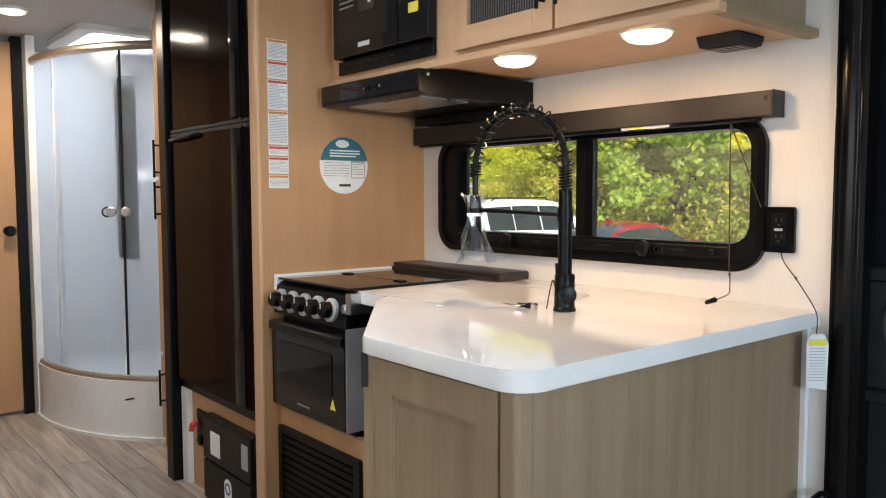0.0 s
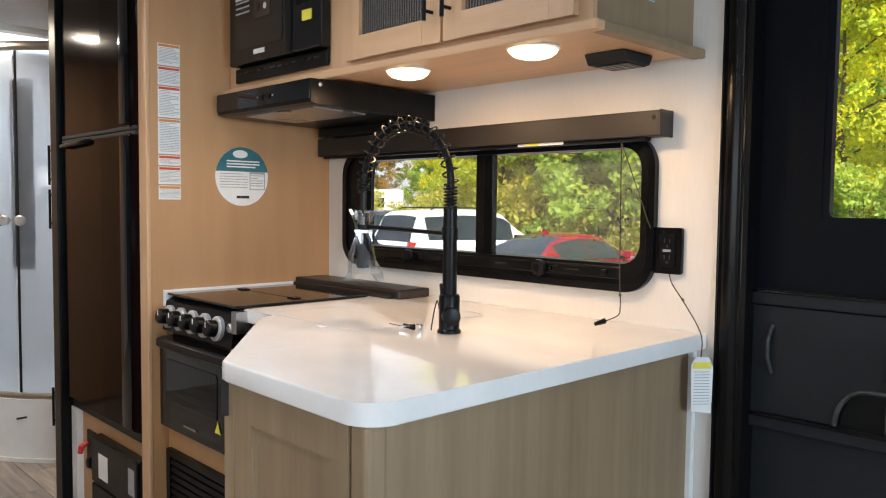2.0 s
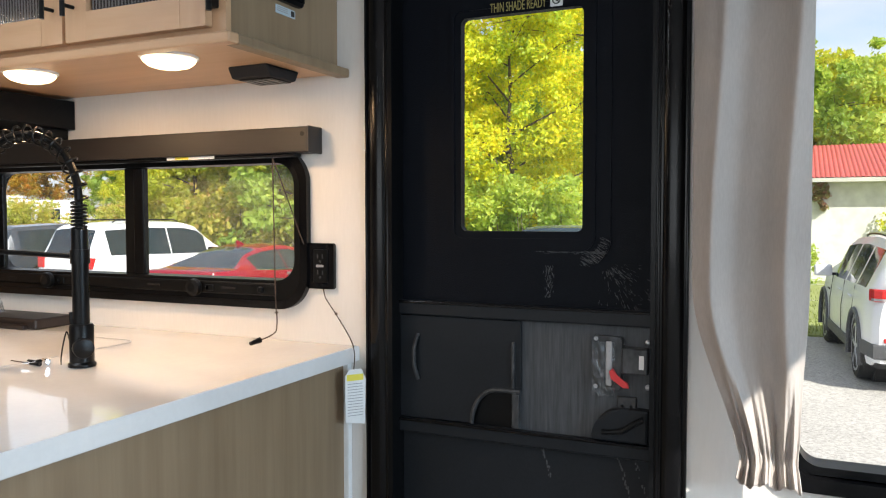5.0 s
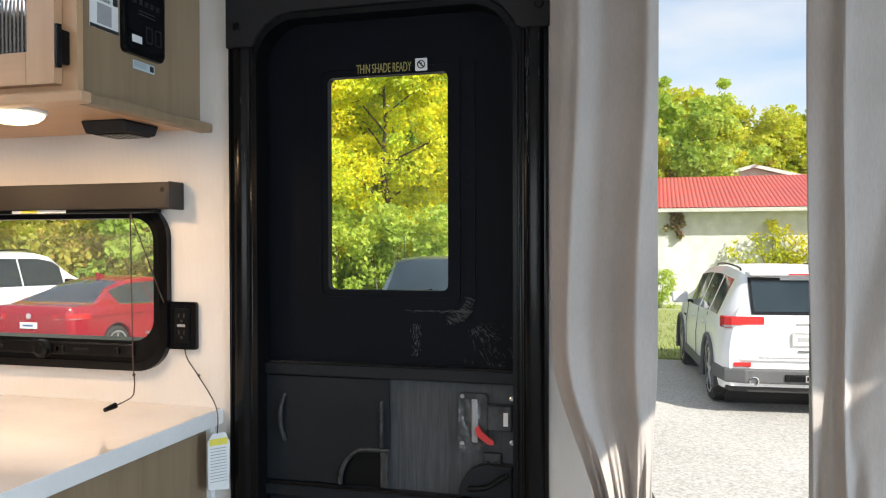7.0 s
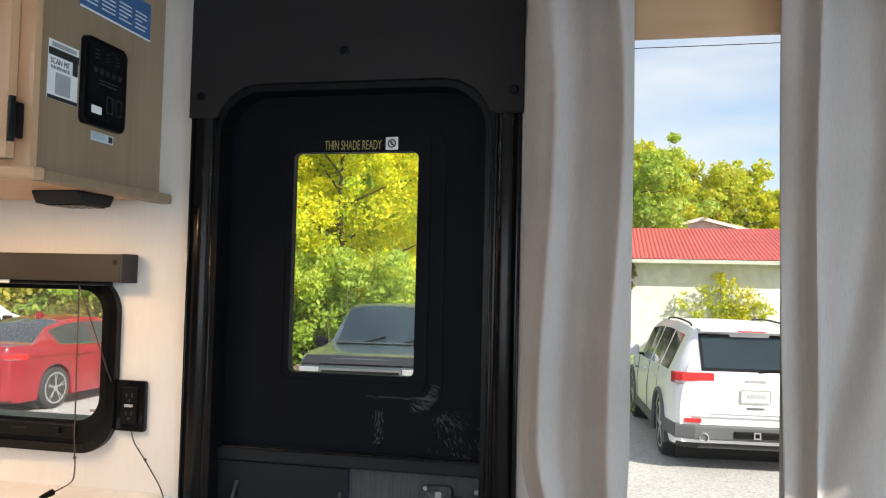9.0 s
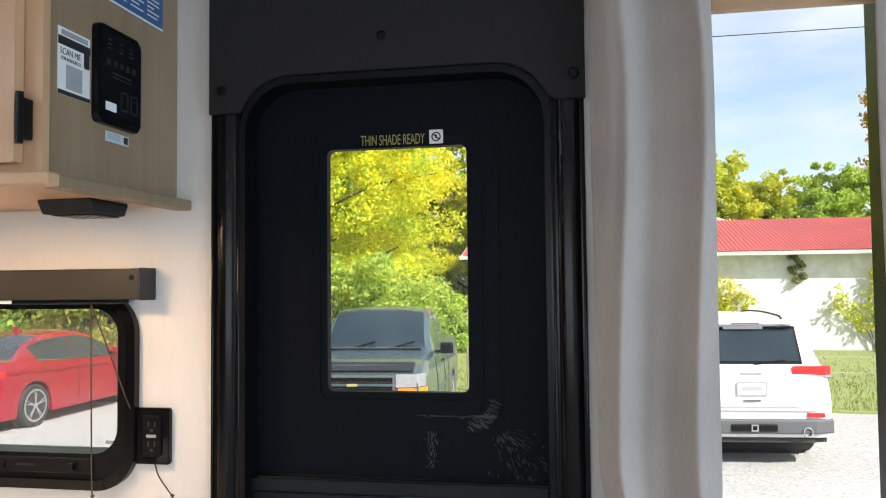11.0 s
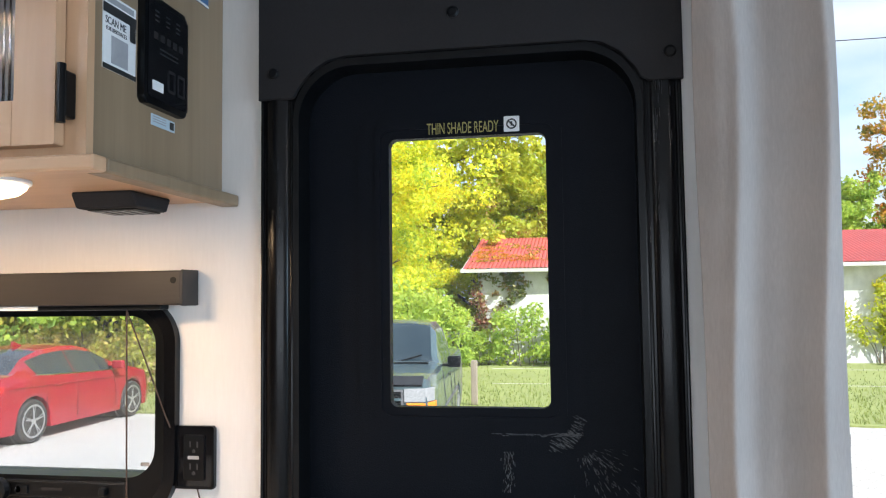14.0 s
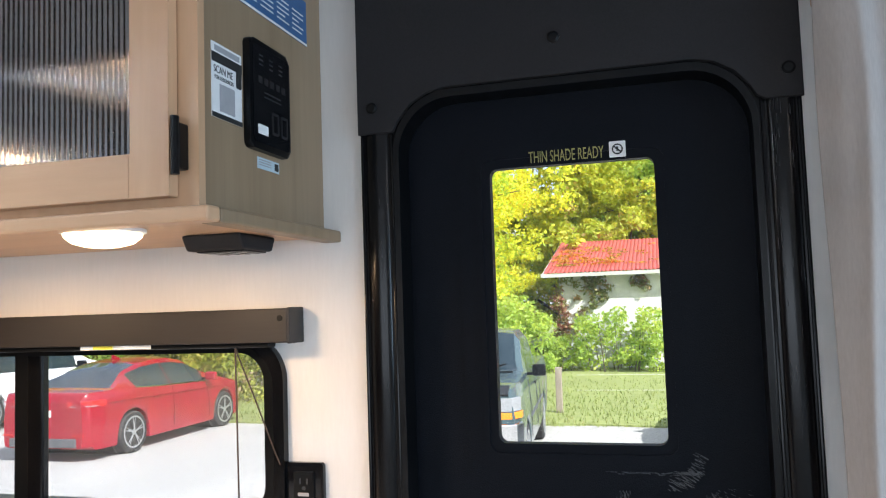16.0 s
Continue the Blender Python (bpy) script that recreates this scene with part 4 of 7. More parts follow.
def range_hood():
    h = thing("range_hood", (1.6, 2.08, 1.50), "slim black range hood under the overhead cabinet", "range hood")
    part("shell", slab("y", 1.812, 2.352, [(1.388, 1.494), (1.388, 1.5605), (1.866, 1.5605), (1.866, 1.478), (1.41, 1.490)], bevel=0.002), M_BLACK, h)
    part("fascia", box(1.3835, 1.388, 1.814, 2.350, 1.503, 1.558, 0.002), M_GLOSSBLK, h)
    for k in range(2):
        part("switch", box(1.377, 1.3845, 2.02 + k * 0.034, 2.045 + k * 0.034, 1.522, 1.536, 0.002), M_BLACK, h)
    for y in (2.0, 2.085):
        part("switch_mark", box(1.3825, 1.3838, y, y + 0.008, 1.527, 1.532), M_GREYINK, h)
    part("filter", slab("y", 1.86, 2.24, [(1.43, 1.4895), (1.62, 1.4845), (1.62, 1.4800), (1.43, 1.4850)]), M_STEEL, h, "brushed metal grease filter")
    part("back_box", box(1.78, 1.866, 1.84, 2.34, 1.450, 1.4785, 0.003), M_BLACK, h)
    part("side_screw", lathe((1.42, 1.812, 1.545), (0, -1, 0), [(0.006, 0), (0.006, 0.003), (0.003, 0.004)], 10), M_STEEL, h)
    return h


rh = range_hood()
rh.location.x += 0.020
rh.location.y -= 0.008

for px, py in PUCKS:
    l = thing("puck_light", (px, py, 1.571), "lit round white puck lamp under the overhead cabinet", "lamp", "cabinet puck lamps")
    part("rim", lathe((px, py, 1.571), (0, 0, -1), [(0.062, 0), (0.062, 0.005), (0.056, 0.007)], 28), M_WHITE, l, "", True)
    part("lens", lathe((px, py, 1.566), (0, 0, -1), [(0.057, 0), (0.055, 0.007), (0.044, 0.016), (0.026, 0.021), (0.008, 0.023)], 28), M_LENS, l, "glowing warm lens", True)
# fittings for all three, the two added fill lamps included
for px, py, _ in CEIL_LAMPS:
    l = thing("ceiling_lamp", (px, py, CEIL), "lit round white ceiling lamp", "lamp", "ceiling lamps")
    part("rim", lathe((px, py, CEIL), (0, 0, -1), [(0.068, 0), (0.068, 0.010), (0.060, 0.015)], 28), M_WHITE, l, "", True)
    part("lens", lathe((px, py, CEIL - 0.012), (0, 0, -1), [(0.059, 0), (0.055, 0.008), (0.038, 0.014), (0.010, 0.017)], 28), M_LENS, l, "glowing warm lens", True)

dt = thing("gas_detector", (1.80, 1.06, 1.562), "black sensor box under the overhead cabinet", "detector")
part("casing", slab("y", 0.970, 1.082, [(1.692, 1.571), (1.818, 1.571), (1.804, 1.545), (1.708, 1.545)], bevel=0.004), M_HEADER, dt)
part("grille", box(1.722, 1.80, 0.98, 1.07, 1.5425, 1.5452, 0.001), M_BLACK, dt)
for k in range(4):
    part("slot", box(1.727, 1.795, 0.99 + 0.020 * k, 0.998 + 0.020 * k, 1.5417, 1.5426), M_GLOSSBLK, dt)

# blind box over the kitchen window
vb = thing("blind_valance", (1.86, 1.66, 1.385), "dark bronze roller blind box above the window", "blind")
part("box", box(1.830, WX - 0.001, 0.957, 2.380, 1.382, 1.4440, 0.0025), M_BRONZE, vb)
part("end_cap", box(1.8295, WX - 0.001, 0.953, 0.958, 1.380, 1.4455, 0.002), M_BRONZE, vb)
part("screw_cap", lathe((1.8305, 0.972, 1.4265), (-1, 0, 0), [(0.0060, 0), (0.0060, 0.0008), (0.005, 0.001)], 14), M_BLACK, vb)
part("blind_rail", box(1.840, 1.868, 1.0, 2.36, 1.373, 1.383, 0.003), M_BLACK, vb, "bottom rail of the raised blind")
part("hang_label", box(1.8385, 1.8398, 1.25, 1.41, 1.3745, 1.383), M_PAPER, vb, "white and yellow label")
part("hang_label_stripe", box(1.8375, 1.8386, 1.335, 1.38, 1.3752, 1.3822), M_YELLOW, vb)


def outlet():
    o = thing("wall_outlet", (1.88, 0.954, 1.05), "black wall socket plate with two outlets", "outlet")
    part("plate", slab("x", 1.880, 1.8898, round_rect(0.916, 0.992, 1.046, 1.160, 0.004), bevel=0.003), M_GLOSSBLK, o)
    part("insert", slab("x", 1.876, 1.881, round_rect(0.934, 0.974, 1.062, 1.144, 0.003), bevel=0.001), M_BLACK, o)
    part("plate_edge", ring("x", 1.8785, 1.8812, (0.9165, 0.9915, 1.0465, 1.1595, 0.004), (0.9205, 0.9875, 1.0505, 1.1555, 0.003), 3), M_ALUBLK, o)
    for z in (1.083, 1.123):
        for dy in (-0.007, 0.007):
            part("slot", box(1.8750, 1.8765, 0.954 + dy - 0.0014, 0.954 + dy + 0.0014, z - 0.001, z + 0.009), M_TRIMDARK, o)
        part("earth_hole", rod((1.8765, 0.954, z - 0.008), (1.875, 0.954, z - 0.008), 0.0034, seg=10), M_TRIMDARK, o)
    part("test_label", box(1.8748, 1.8763, 0.944, 0.965, 1.1005, 1.1065), M_GREYINK, o, "small pale label strip")
    return o


outlet()

# cords and tags of the blind
cd = thing("pull_cord", (1.85, 1.07, 1.375), "thin brown pull cord of the blind hanging over the window", "cord")
part("line", tube(smooth_line([(1.850, 1.075, 1.38), (1.852, 1.074, 1.2), (1.853, 1.072, 1.02), (1.855, 1.070, 0.975), (1.852, 1.068, 0.955), (1.835, 1.060, 0.938), (1.81, 1.066, 0.928), (1.775, 1.075, 0.921)]), 0.0016, 6), M_CORD, cd, "", True)
part("knot", lathe((1.855, 1.071, 0.980), (0, 0, 1), [(0.001, 0), (0.005, 0.004), (0.001, 0.008)], 8), M_CORD, cd, "", True)
part("end_bead", rod((1.79, 1.072, 0.924), (1.762, 1.080, 0.918), 0.0075, 0.005, 10), M_BLACK, cd, "", True)
c2 = thing("tag_cord", (1.86, 0.9, 0.87), "thin cord running from the blind down to a paper tag", "cord")
part("line", tube(smooth_line([(1.850, 1.078, 1.38), (1.862, 1.035, 1.26), (1.870, 1.003, 1.17), (1.886, 0.985, 1.12), (1.886, 0.962, 1.07), (1.885, 0.951, 1.045), (1.878, 0.938, 1.022), (1.872, 0.905, 0.985), (1.866, 0.862, 0.93), (1.845, 0.838, 0.90), (1.842, 0.838, 0.86)]), 0.0014, 6), M_CORD, c2, "", True)
part("knot", lathe((1.872, 0.905, 0.983), (0, 0, 1), [(0.001, 0), (0.0045, 0.004), (0.001, 0.008)], 8), M_CORD, c2, "", True)
tg = thing("paper_tag", (1.84, 0.835, 0.73), "white paper tag with a yellow strip hanging on a cord", "tag")
bm = bmesh.new()
for k in range(3):
    t = 0.0016 * k
    slab("y", 0.834 + 0.0035 * k, 0.8352 + 0.0035 * k, [(1.817 + t * 3, 0.735 + t * 2), (1.866 - t * 4, 0.728 + t * 3), (1.868 - t * 2, 0.838), (1.858, 0.861), (1.826, 0.861), (1.815 + t * 2, 0.845)], bm=bm)
part("leaves", bm, M_PAPER, tg)
part("strip", box(1.820, 1.862, 0.8328, 0.8339, 0.835, 0.850), M_YELLOW, tg, "yellow printed strip")
text_bars("y", 0.8339, 1.822, 1.860, 0.745, 0.828, 12, M_GREYINK, tg, 7, 0.22)
tg.rotation_euler.z = radians(-38)


def faucet():
    f = thing("kitchen_faucet", (1.425, 1.255, 0.91), "matt black spring-neck kitchen faucet with its spray head still bagged", "faucet")
    x, y = 1.425, 1.255
    part("base", lathe((x, y, 0.9105), (0, 0, 1), [(0.028, 0), (0.028, 0.006), (0.0245, 0.010), (0.0245, 0.085), (0.022, 0.09)], 24), M_BLACK, f, "", True)
    part("pole", lathe((x, y, 0.995), (0, 0, 1), [(0.017, 0), (0.0165, 0.2), (0.0165, 0.205), (0.013, 0.21)], 20), M_BLACK, f, "", True)
    lv = part("lever_hub", rod((x, y, 0.952), (x - 0.02, y - 0.03, 0.952), 0.021, seg=20, bevel=0.003), M_BLACK, f, "", True)
    part("lever", tube([(x - 0.016, y - 0.024, 0.955), (x - 0.012, y + 0.010, 1.00), (x - 0.010, y + 0.016, 1.025)], [0.008, 0.007, 0.006], 10), M_BLACK, lv, "", True)
    # hose: up, over and down to the spray head
    hx, hy = 1.398, 1.548
    line = [(x, y, 1.20), (x, y, 1.255)]
    for a in range(0, 181, 12):
        t = a / 180
        cx, cy = x + (hx - x) * (1 - math.cos(radians(a))) / 2, y + (hy - y) * (1 - math.cos(radians(a))) / 2
        line.append((cx, cy, 1.265 + 0.142 * math.sin(radians(a)) - 0.005 * t))
    line += [(hx, hy, 1.235), (hx, hy, 1.185)]
    path = smooth_line(line, 5)
    part("hose", tube(path, 0.0085, 10), M_BLACK, f, "black hose", True)
    # the spring winds round the hose
    lens_ = [0.0]
    for a, b in zip(path, path[1:]):
        lens_.append(lens_[-1] + (b - a).length)
    stop = lens_[-1] - 0.055
    pts = []
    steps = 620
    phase, s = 0.0, 0.0
    for i in range(steps):
        s = stop * i / (steps - 1)
        k = max(0, min(len(path) - 2, int(np.searchsorted(lens_, s)) - 1))
        u = (s - lens_[k]) / max(1e-6, lens_[k + 1] - lens_[k])
        p = path[k].lerp(path[k + 1], u)
        t = (path[k + 1] - path[k]).normalized()
        side = Vector((hx - x, hy - y, 0)).normalized().cross(Vector((0, 0, 1)))
        nrm = t.cross(side).normalized()
        dense = s < 0.055 or s > stop - 0.035
        phase += stop / (steps - 1) / (0.0075 if dense else 0.0270) * 2 * math.pi
        pts.append(p + (side * math.cos(phase) + nrm * math.sin(phase)) * (0.0150 if dense else 0.0180))
    part("spring", tube(pts, 0.0024, 6), M_BLACK, f, "open black coil spring", True)
    sp = part("spray_head", lathe((hx, hy, 1.045), (0, 0, 1), [(0.016, 0), (0.018, 0.01), (0.0165, 0.06), (0.014, 0.11), (0.0165, 0.115), (0.0165, 0.142), (0.011, 0.147)], 20), M_BLACK, f, "", True)
    part("holder_arm", rod((x, y, 1.142), (hx, hy, 1.152), 0.0055, seg=10), M_BLACK, f, "", True)
    part("holder_collar", lathe((x, y, 1.128), (0, 0, 1), [(0.0195, 0), (0.0195, 0.03)], 20), M_BLACK, f, "", True)
    part("head_clip", lathe((hx, hy, 1.138), (0, 0, 1), [(0.0205, 0), (0.0205, 0.02)], 20), M_BLACK, f, "", True)
    rnd = random.Random(2)
    bm = bmesh.new()
    rows = []
    for j, (r, z) in enumerate(((0.030, 1.195), (0.022, 1.165), (0.021, 1.14), (0.024, 1.11), (0.032, 1.075), (0.040, 1.03), (0.044, 1.012))):
        rows.append([bm.verts.new((hx + (r * (1 + 0.35 * rnd.uniform(-1, 1))) * math.cos(2 * math.pi * k / 14), hy + (r * (1 + 0.35 * rnd.uniform(-1, 1))) * math.sin(2 * math.pi * k / 14), z + rnd.uniform(-0.006, 0.006))) for k in range(14)])
    for a, b in zip(rows, rows[1:]):
        for k in range(14):
            bm.faces.new((a[k], a[(k + 1) % 14], b[(k + 1) % 14], b[k]))
    bg = part("plastic_bag", bm, M_BAG, sp, "crumpled clear plastic bag")
    part("bag_tie", lathe((hx, hy, 1.135), (0, 0, 1), [(0.0225, 0), (0.0235, 0.004), (0.0225, 0.008)], 16), M_PAPER, bg)
    return f


faucet()
kb = thing("key_bundle", (1.40, 1.36, 0.911), "small bundle of dark wire and keys on the countertop", "keys")
part("ring_wire", tube(smooth_line([(1.41, 1.30, 0.9125), (1.398, 1.285, 0.93), (1.40, 1.28, 0.96), (1.405, 1.275, 0.985), (1.41, 1.272, 0.96)]), 0.0015, 6), M_BLACK, kb, "", True)
rnd = random.Random(8)
for k in range(5):
    a = rnd.uniform(0.5, 2.6)
    p = Vector((1.395 + rnd.uniform(-0.01, 0.01), 1.345 + rnd.uniform(-0.02, 0.02), 0.9135 + 0.0012 * k))
    q = p + Vector((0.02 * math.cos(a), 0.04 * math.sin(a), 0))
    part("key", tube([p, p.lerp(q, 0.4), q], [0.006, 0.003, 0.0025], 6), (M_CHROME, M_BLACK)[k % 2], kb, "", True)
part("tail", tube(smooth_line([(1.40, 1.36, 0.913), (1.392, 1.40, 0.913), (1.398, 1.44, 0.9125)]), 0.0012, 5), M_CORD, kb)
sc = thing("paper_scrap", (1.25, 1.55, 0.911), "small clear paper scrap on the countertop", "scrap")
part("scrap", box(1.235, 1.25, 1.50, 1.525, 0.9112, 0.9125), M_PAPER, sc)

# stickers on the tall panel
cs = thing("round_sticker", (1.528, PY - 0.001, 1.30), "round teal and white information sticker on the tall panel", "sticker")
cx, cz, R = 1.523, 1.298, 0.101
disc = [(cx + R * math.cos(radians(a)), cz + R * math.sin(radians(a))) for a in range(0, 360, 8)]
part("disc", slab("y", PY - 0.0012, PY - 0.0001, disc), M_PAPER, cs)
cap = [(cx + R * math.cos(radians(a)), cz + R * math.sin(radians(a))) for a in range(10, 171, 8)]
part("teal_field", slab("y", PY - 0.0021, PY - 0.0013, cap), M_TEAL, cs, "teal upper half")
lg = [(cx - 0.008 + 0.028 * math.cos(radians(a)), cz + 0.077 + 0.014 * math.sin(radians(a))) for a in range(0, 360, 15)]
part("logo_oval", slab("y", PY - 0.0030, PY - 0.0022, lg), M_PAPER, cs, "pale oval logo")
text_bars("y", PY - 0.0022, cx - 0.06, cx + 0.066, cz + 0.026, cz + 0.055, 3, M_PAPER, cs, 5, 0.5)
text_bars("y", PY - 0.0013, cx - 0.085, cx + 0.02, cz - 0.045, cz + 0.010, 6, M_GREYINK, cs, 6, 0.25)
tb = part("table_box", ring("y", PY - 0.0024, PY - 0.0013, (cx + 0.028, cx + 0.088, cz - 0.045, cz + 0.018, 0.001), (cx + 0.031, cx + 0.085, cz - 0.042, cz + 0.010, 0.001), 2), M_GREYINK, cs)
text_bars("y", PY - 0.0013, cx + 0.034, cx + 0.082, cz - 0.038, cz + 0.006, 5, M_GREYINK, tb, 8, 0.3)
part("maker_bar", box(cx - 0.022, cx + 0.026, PY - 0.0022, PY - 0.0013, cz - 0.075, cz - 0.066), M_INK, cs)

z = 1.712
for k, h in enumerate((0.068, 0.058, 0.098, 0.112, 0.032, 0.056, 0.045)):
    ws = thing("warning_label", (1.26, PY, z - h), "white safety label with an orange heading on the tall panel", "label", "safety labels on the panel")
    part("sheet", box(1.226, 1.300, PY - 0.0012, PY - 0.0001, z - h, z), M_PAPER, ws)
    part("heading", box(1.228, 1.298, PY - 0.0020, PY - 0.0013, z - 0.010, z - 0.002), M_REDINK if k % 3 else M_ORANGEINK, ws)
    if h > 0.03:
        text_bars("y", PY - 0.0013, 1.230, 1.296, z - h + 0.004, z - 0.013, int(h / 0.006), M_GREYINK, ws, 20 + k, 0.35)
    z -= h + 0.0045

# things on the overhead cabinet's end
EY = 0.908
cp = thing("control_panel", (1.675, EY, 1.69), "black monitor panel with switches on the cabinet end", "control panel")
part("casing", slab("y", EY - 0.024, EY - 0.0001, round_rect(1.604, 1.736, 1.692, 1.866, 0.012), bevel=0.004), M_BLACK, cp)
part("face", slab("y", EY - 0.0255, EY - 0.0242, round_rect(1.612, 1.730, 1.703, 1.856, 0.008)), M_GLOSSBLK, cp)
for i in range(3):
    for j in range(3):
        part("legend", box(1.630 + i * 0.032, 1.642 + i * 0.032, EY - 0.0262, EY - 0.0256, 1.826 + j * 0.0075, 1.8282 + j * 0.0075), M_TRIMDARK, cp)
for i in range(5):
    part("button", box(1.626 + i * 0.019, 1.638 + i * 0.019, EY - 0.0268, EY - 0.0256, 1.797, 1.808, 0.0004), M_HEADER, cp)
for i in range(2):
    part("rocker", ring("y", EY - 0.0275, EY - 0.0256, (1.668 + i * 0.030, 1.690 + i * 0.030, 1.722, 1.758, 0.003), (1.671 + i * 0.030, 1.687 + i * 0.030, 1.726, 1.754, 0.002), 2), M_GREYINK if i < 0 else M_HEADER, cp)
text_bars("y", EY - 0.0256, 1.645, 1.70, 1.772, 1.786, 2, M_TRIMDARK, cp, 9, 0.3)
part("barcode_label", box(1.624, 1.655, EY - 0.0265, EY - 0.0256, 1.716, 1.731), M_PAPER, cp, "small white barcode label")
cp.location += Vector((0, 0.012, 0))
qs = thing("scan_sticker", (1.535, EY, 1.715), "white sticker with a black banner on the cabinet end", "sticker")
part("sheet", box(1.495, 1.577, EY - 0.0012, EY - 0.0001, 1.716, 1.826), M_PAPER, qs)
part("banner", box(1.495, 1.577, EY - 0.0020, EY - 0.0013, 1.797, 1.811), M_INK, qs)
part("foot_band", box(1.495, 1.577, EY - 0.0020, EY - 0.0013, 1.716, 1.723), M_INK, qs)
part("title_bar", box(1.503, 1.570, EY - 0.0020, EY - 0.0013, 1.814, 1.822), M_GREYINK, qs)
lettering("SCAN ME", (1.500, EY - 0.0013, 1.782), 0.0155, M_INK, "y", qs, 0.80)
lettering("FOR RESOURCES", (1.502, EY - 0.0013, 1.7725), 0.0085, M_INK, "y", qs, 0.8)
part("picture_square", box(1.515, 1.556, EY - 0.0020, EY - 0.0013, 1.727, 1.767), M_GREYINK, qs, "grey printed square")
part("phone_shape", slab("y", EY - 0.0028, EY - 0.0021, round_rect(1.560, 1.574, 1.772, 1.800, 0.003)), M_INK, qs)
qs.location += Vector((0.0205, 0, 0.004))
ls = thing("serial_label", (1.66, EY, 1.662), "small pale blue serial label on the cabinet end", "label")
part("sheet", box(1.625, 1.696, EY - 0.0012, EY - 0.0001, 1.664, 1.682), surface("pale_blue_paper", (0.45, 0.55, 0.60), (0.52, 0.61, 0.66), 0.6, 0, (60, 60, 60), 4, 0), ls)
text_bars("y", EY - 0.0013, 1.629, 1.668, 1.667, 1.679, 3, M_GREYINK, ls, 12, 0.4)
part("code_block", box(1.680, 1.692, EY - 0.0020, EY - 0.0013, 1.667, 1.679), M_INK, ls)
bs = thing("blue_sticker", (1.68, EY, 1.905), "blue information sticker near the top of the cabinet end", "sticker")
part("sheet", box(1.565, 1.80, EY - 0.0012, EY - 0.0001, 1.912, 1.995), M_BLUE, bs)
part("white_rule", box(1.565, 1.80, EY - 0.0020, EY - 0.0013, 1.912, 1.916), M_PAPER, bs)
for k in range(4):
    text_bars("y", EY - 0.0013, 1.575 + k * 0.056, 1.618 + k * 0.056, 1.922, 1.965, 5, M_PAPER, bs, 30 + k, 0.3)
ls.location += Vector((0.018, 0, 0.0015))
bs.location += Vector((0.029, 0, 0.006))


fx = thing("fire_extinguisher", (1.815, 0.825, 0.1), "white fire extinguisher with a black lever beside the door", "extinguisher")
part("bottle", lathe((1.815, 0.822, 0.10), (0, 0, 1), [(0.036, 0), (0.039, 0.01), (0.039, 0.27), (0.034, 0.305), (0.018, 0.325), (0.016, 0.335)], 24), M_WHITE, fx, "", True)
part("collar", lathe((1.815, 0.822, 0.43), (0, 0, 1), [(0.017, 0), (0.018, 0.015), (0.012, 0.025)], 16), M_CHROME, fx, "", True)
part("lever", tube(smooth_line([(1.79, 0.822, 0.452), (1.81, 0.822, 0.470), (1.85, 0.82, 0.478), (1.876, 0.818, 0.470)]), [0.007] * 19, 8), M_BLACK, fx, "", True)
part("grip", tube(smooth_line([(1.79, 0.822, 0.448), (1.805, 0.822, 0.455), (1.835, 0.82, 0.455), (1.855, 0.818, 0.446)]), 0.006, 8), M_BLACK, fx, "", True)
part("pin", tube([(1.80, 0.80, 0.45), (1.80, 0.845, 0.45)], 0.004, 8), M_RED, fx, "red safety pin")
part("bracket", box(1.775, 1.855, 0.862, 0.8845, 0.16, 0.36, 0.004), M_BLACK, fx)


# ---- fridge and what stands beyond it ----
def fridge():
    f = thing("refrigerator", (1.5, 2.8, 0.42), "glossy black two-door refrigerator in its cabinet", "refrigerator")
    part("body", box(1.245, 1.86, 2.45, 3.15, 0.42, CEIL - 0.02), M_BLACK, f)
    for nm, z0, z1 in (("fridge_door", 0.445, 1.432), ("freezer_door", 1.448, 2.005)):
        pts = [(1.245, 2.450), (1.245, 3.148), (1.195, 3.148), (1.182, 3.135), (1.178, 2.75), (1.180, 2.52), (1.176, 2.490), (1.186, 2.458), (1.205, 2.450)]
        d = part(nm, slab("z", z0, z1, pts, bevel=0.004), M_FRIDGE, f, "glossy dark door")
        part("handle_strip", slab("z", z0 + 0.012, z1 - 0.012, [(1.176, 2.555), (1.163, 2.545), (1.160, 2.505), (1.168, 2.480), (1.178, 2.485)], bevel=0.002), M_GLOSSBLK, d, "full-height pull strip", True)
        zz = z1 if nm == "fridge_door" else z0
        part("edge_cap", box(1.178, 1.24, 2.455, 3.145, zz - 0.008, zz + 0.006, 0.003), M_RUBBER, d)
    part("door_handle", tube(smooth_line([(1.180, 3.11, 1.415), (1.160, 3.09, 1.412), (1.158, 2.90, 1.418), (1.180, 2.85, 1.425)]), 0.008, 8), M_BLACK, f, "", True)
    part("kick_plate", box(1.205, 1.245, 2.452, 3.148, 0.40, 0.44, 0.003), M_BLACK, f)
    return f


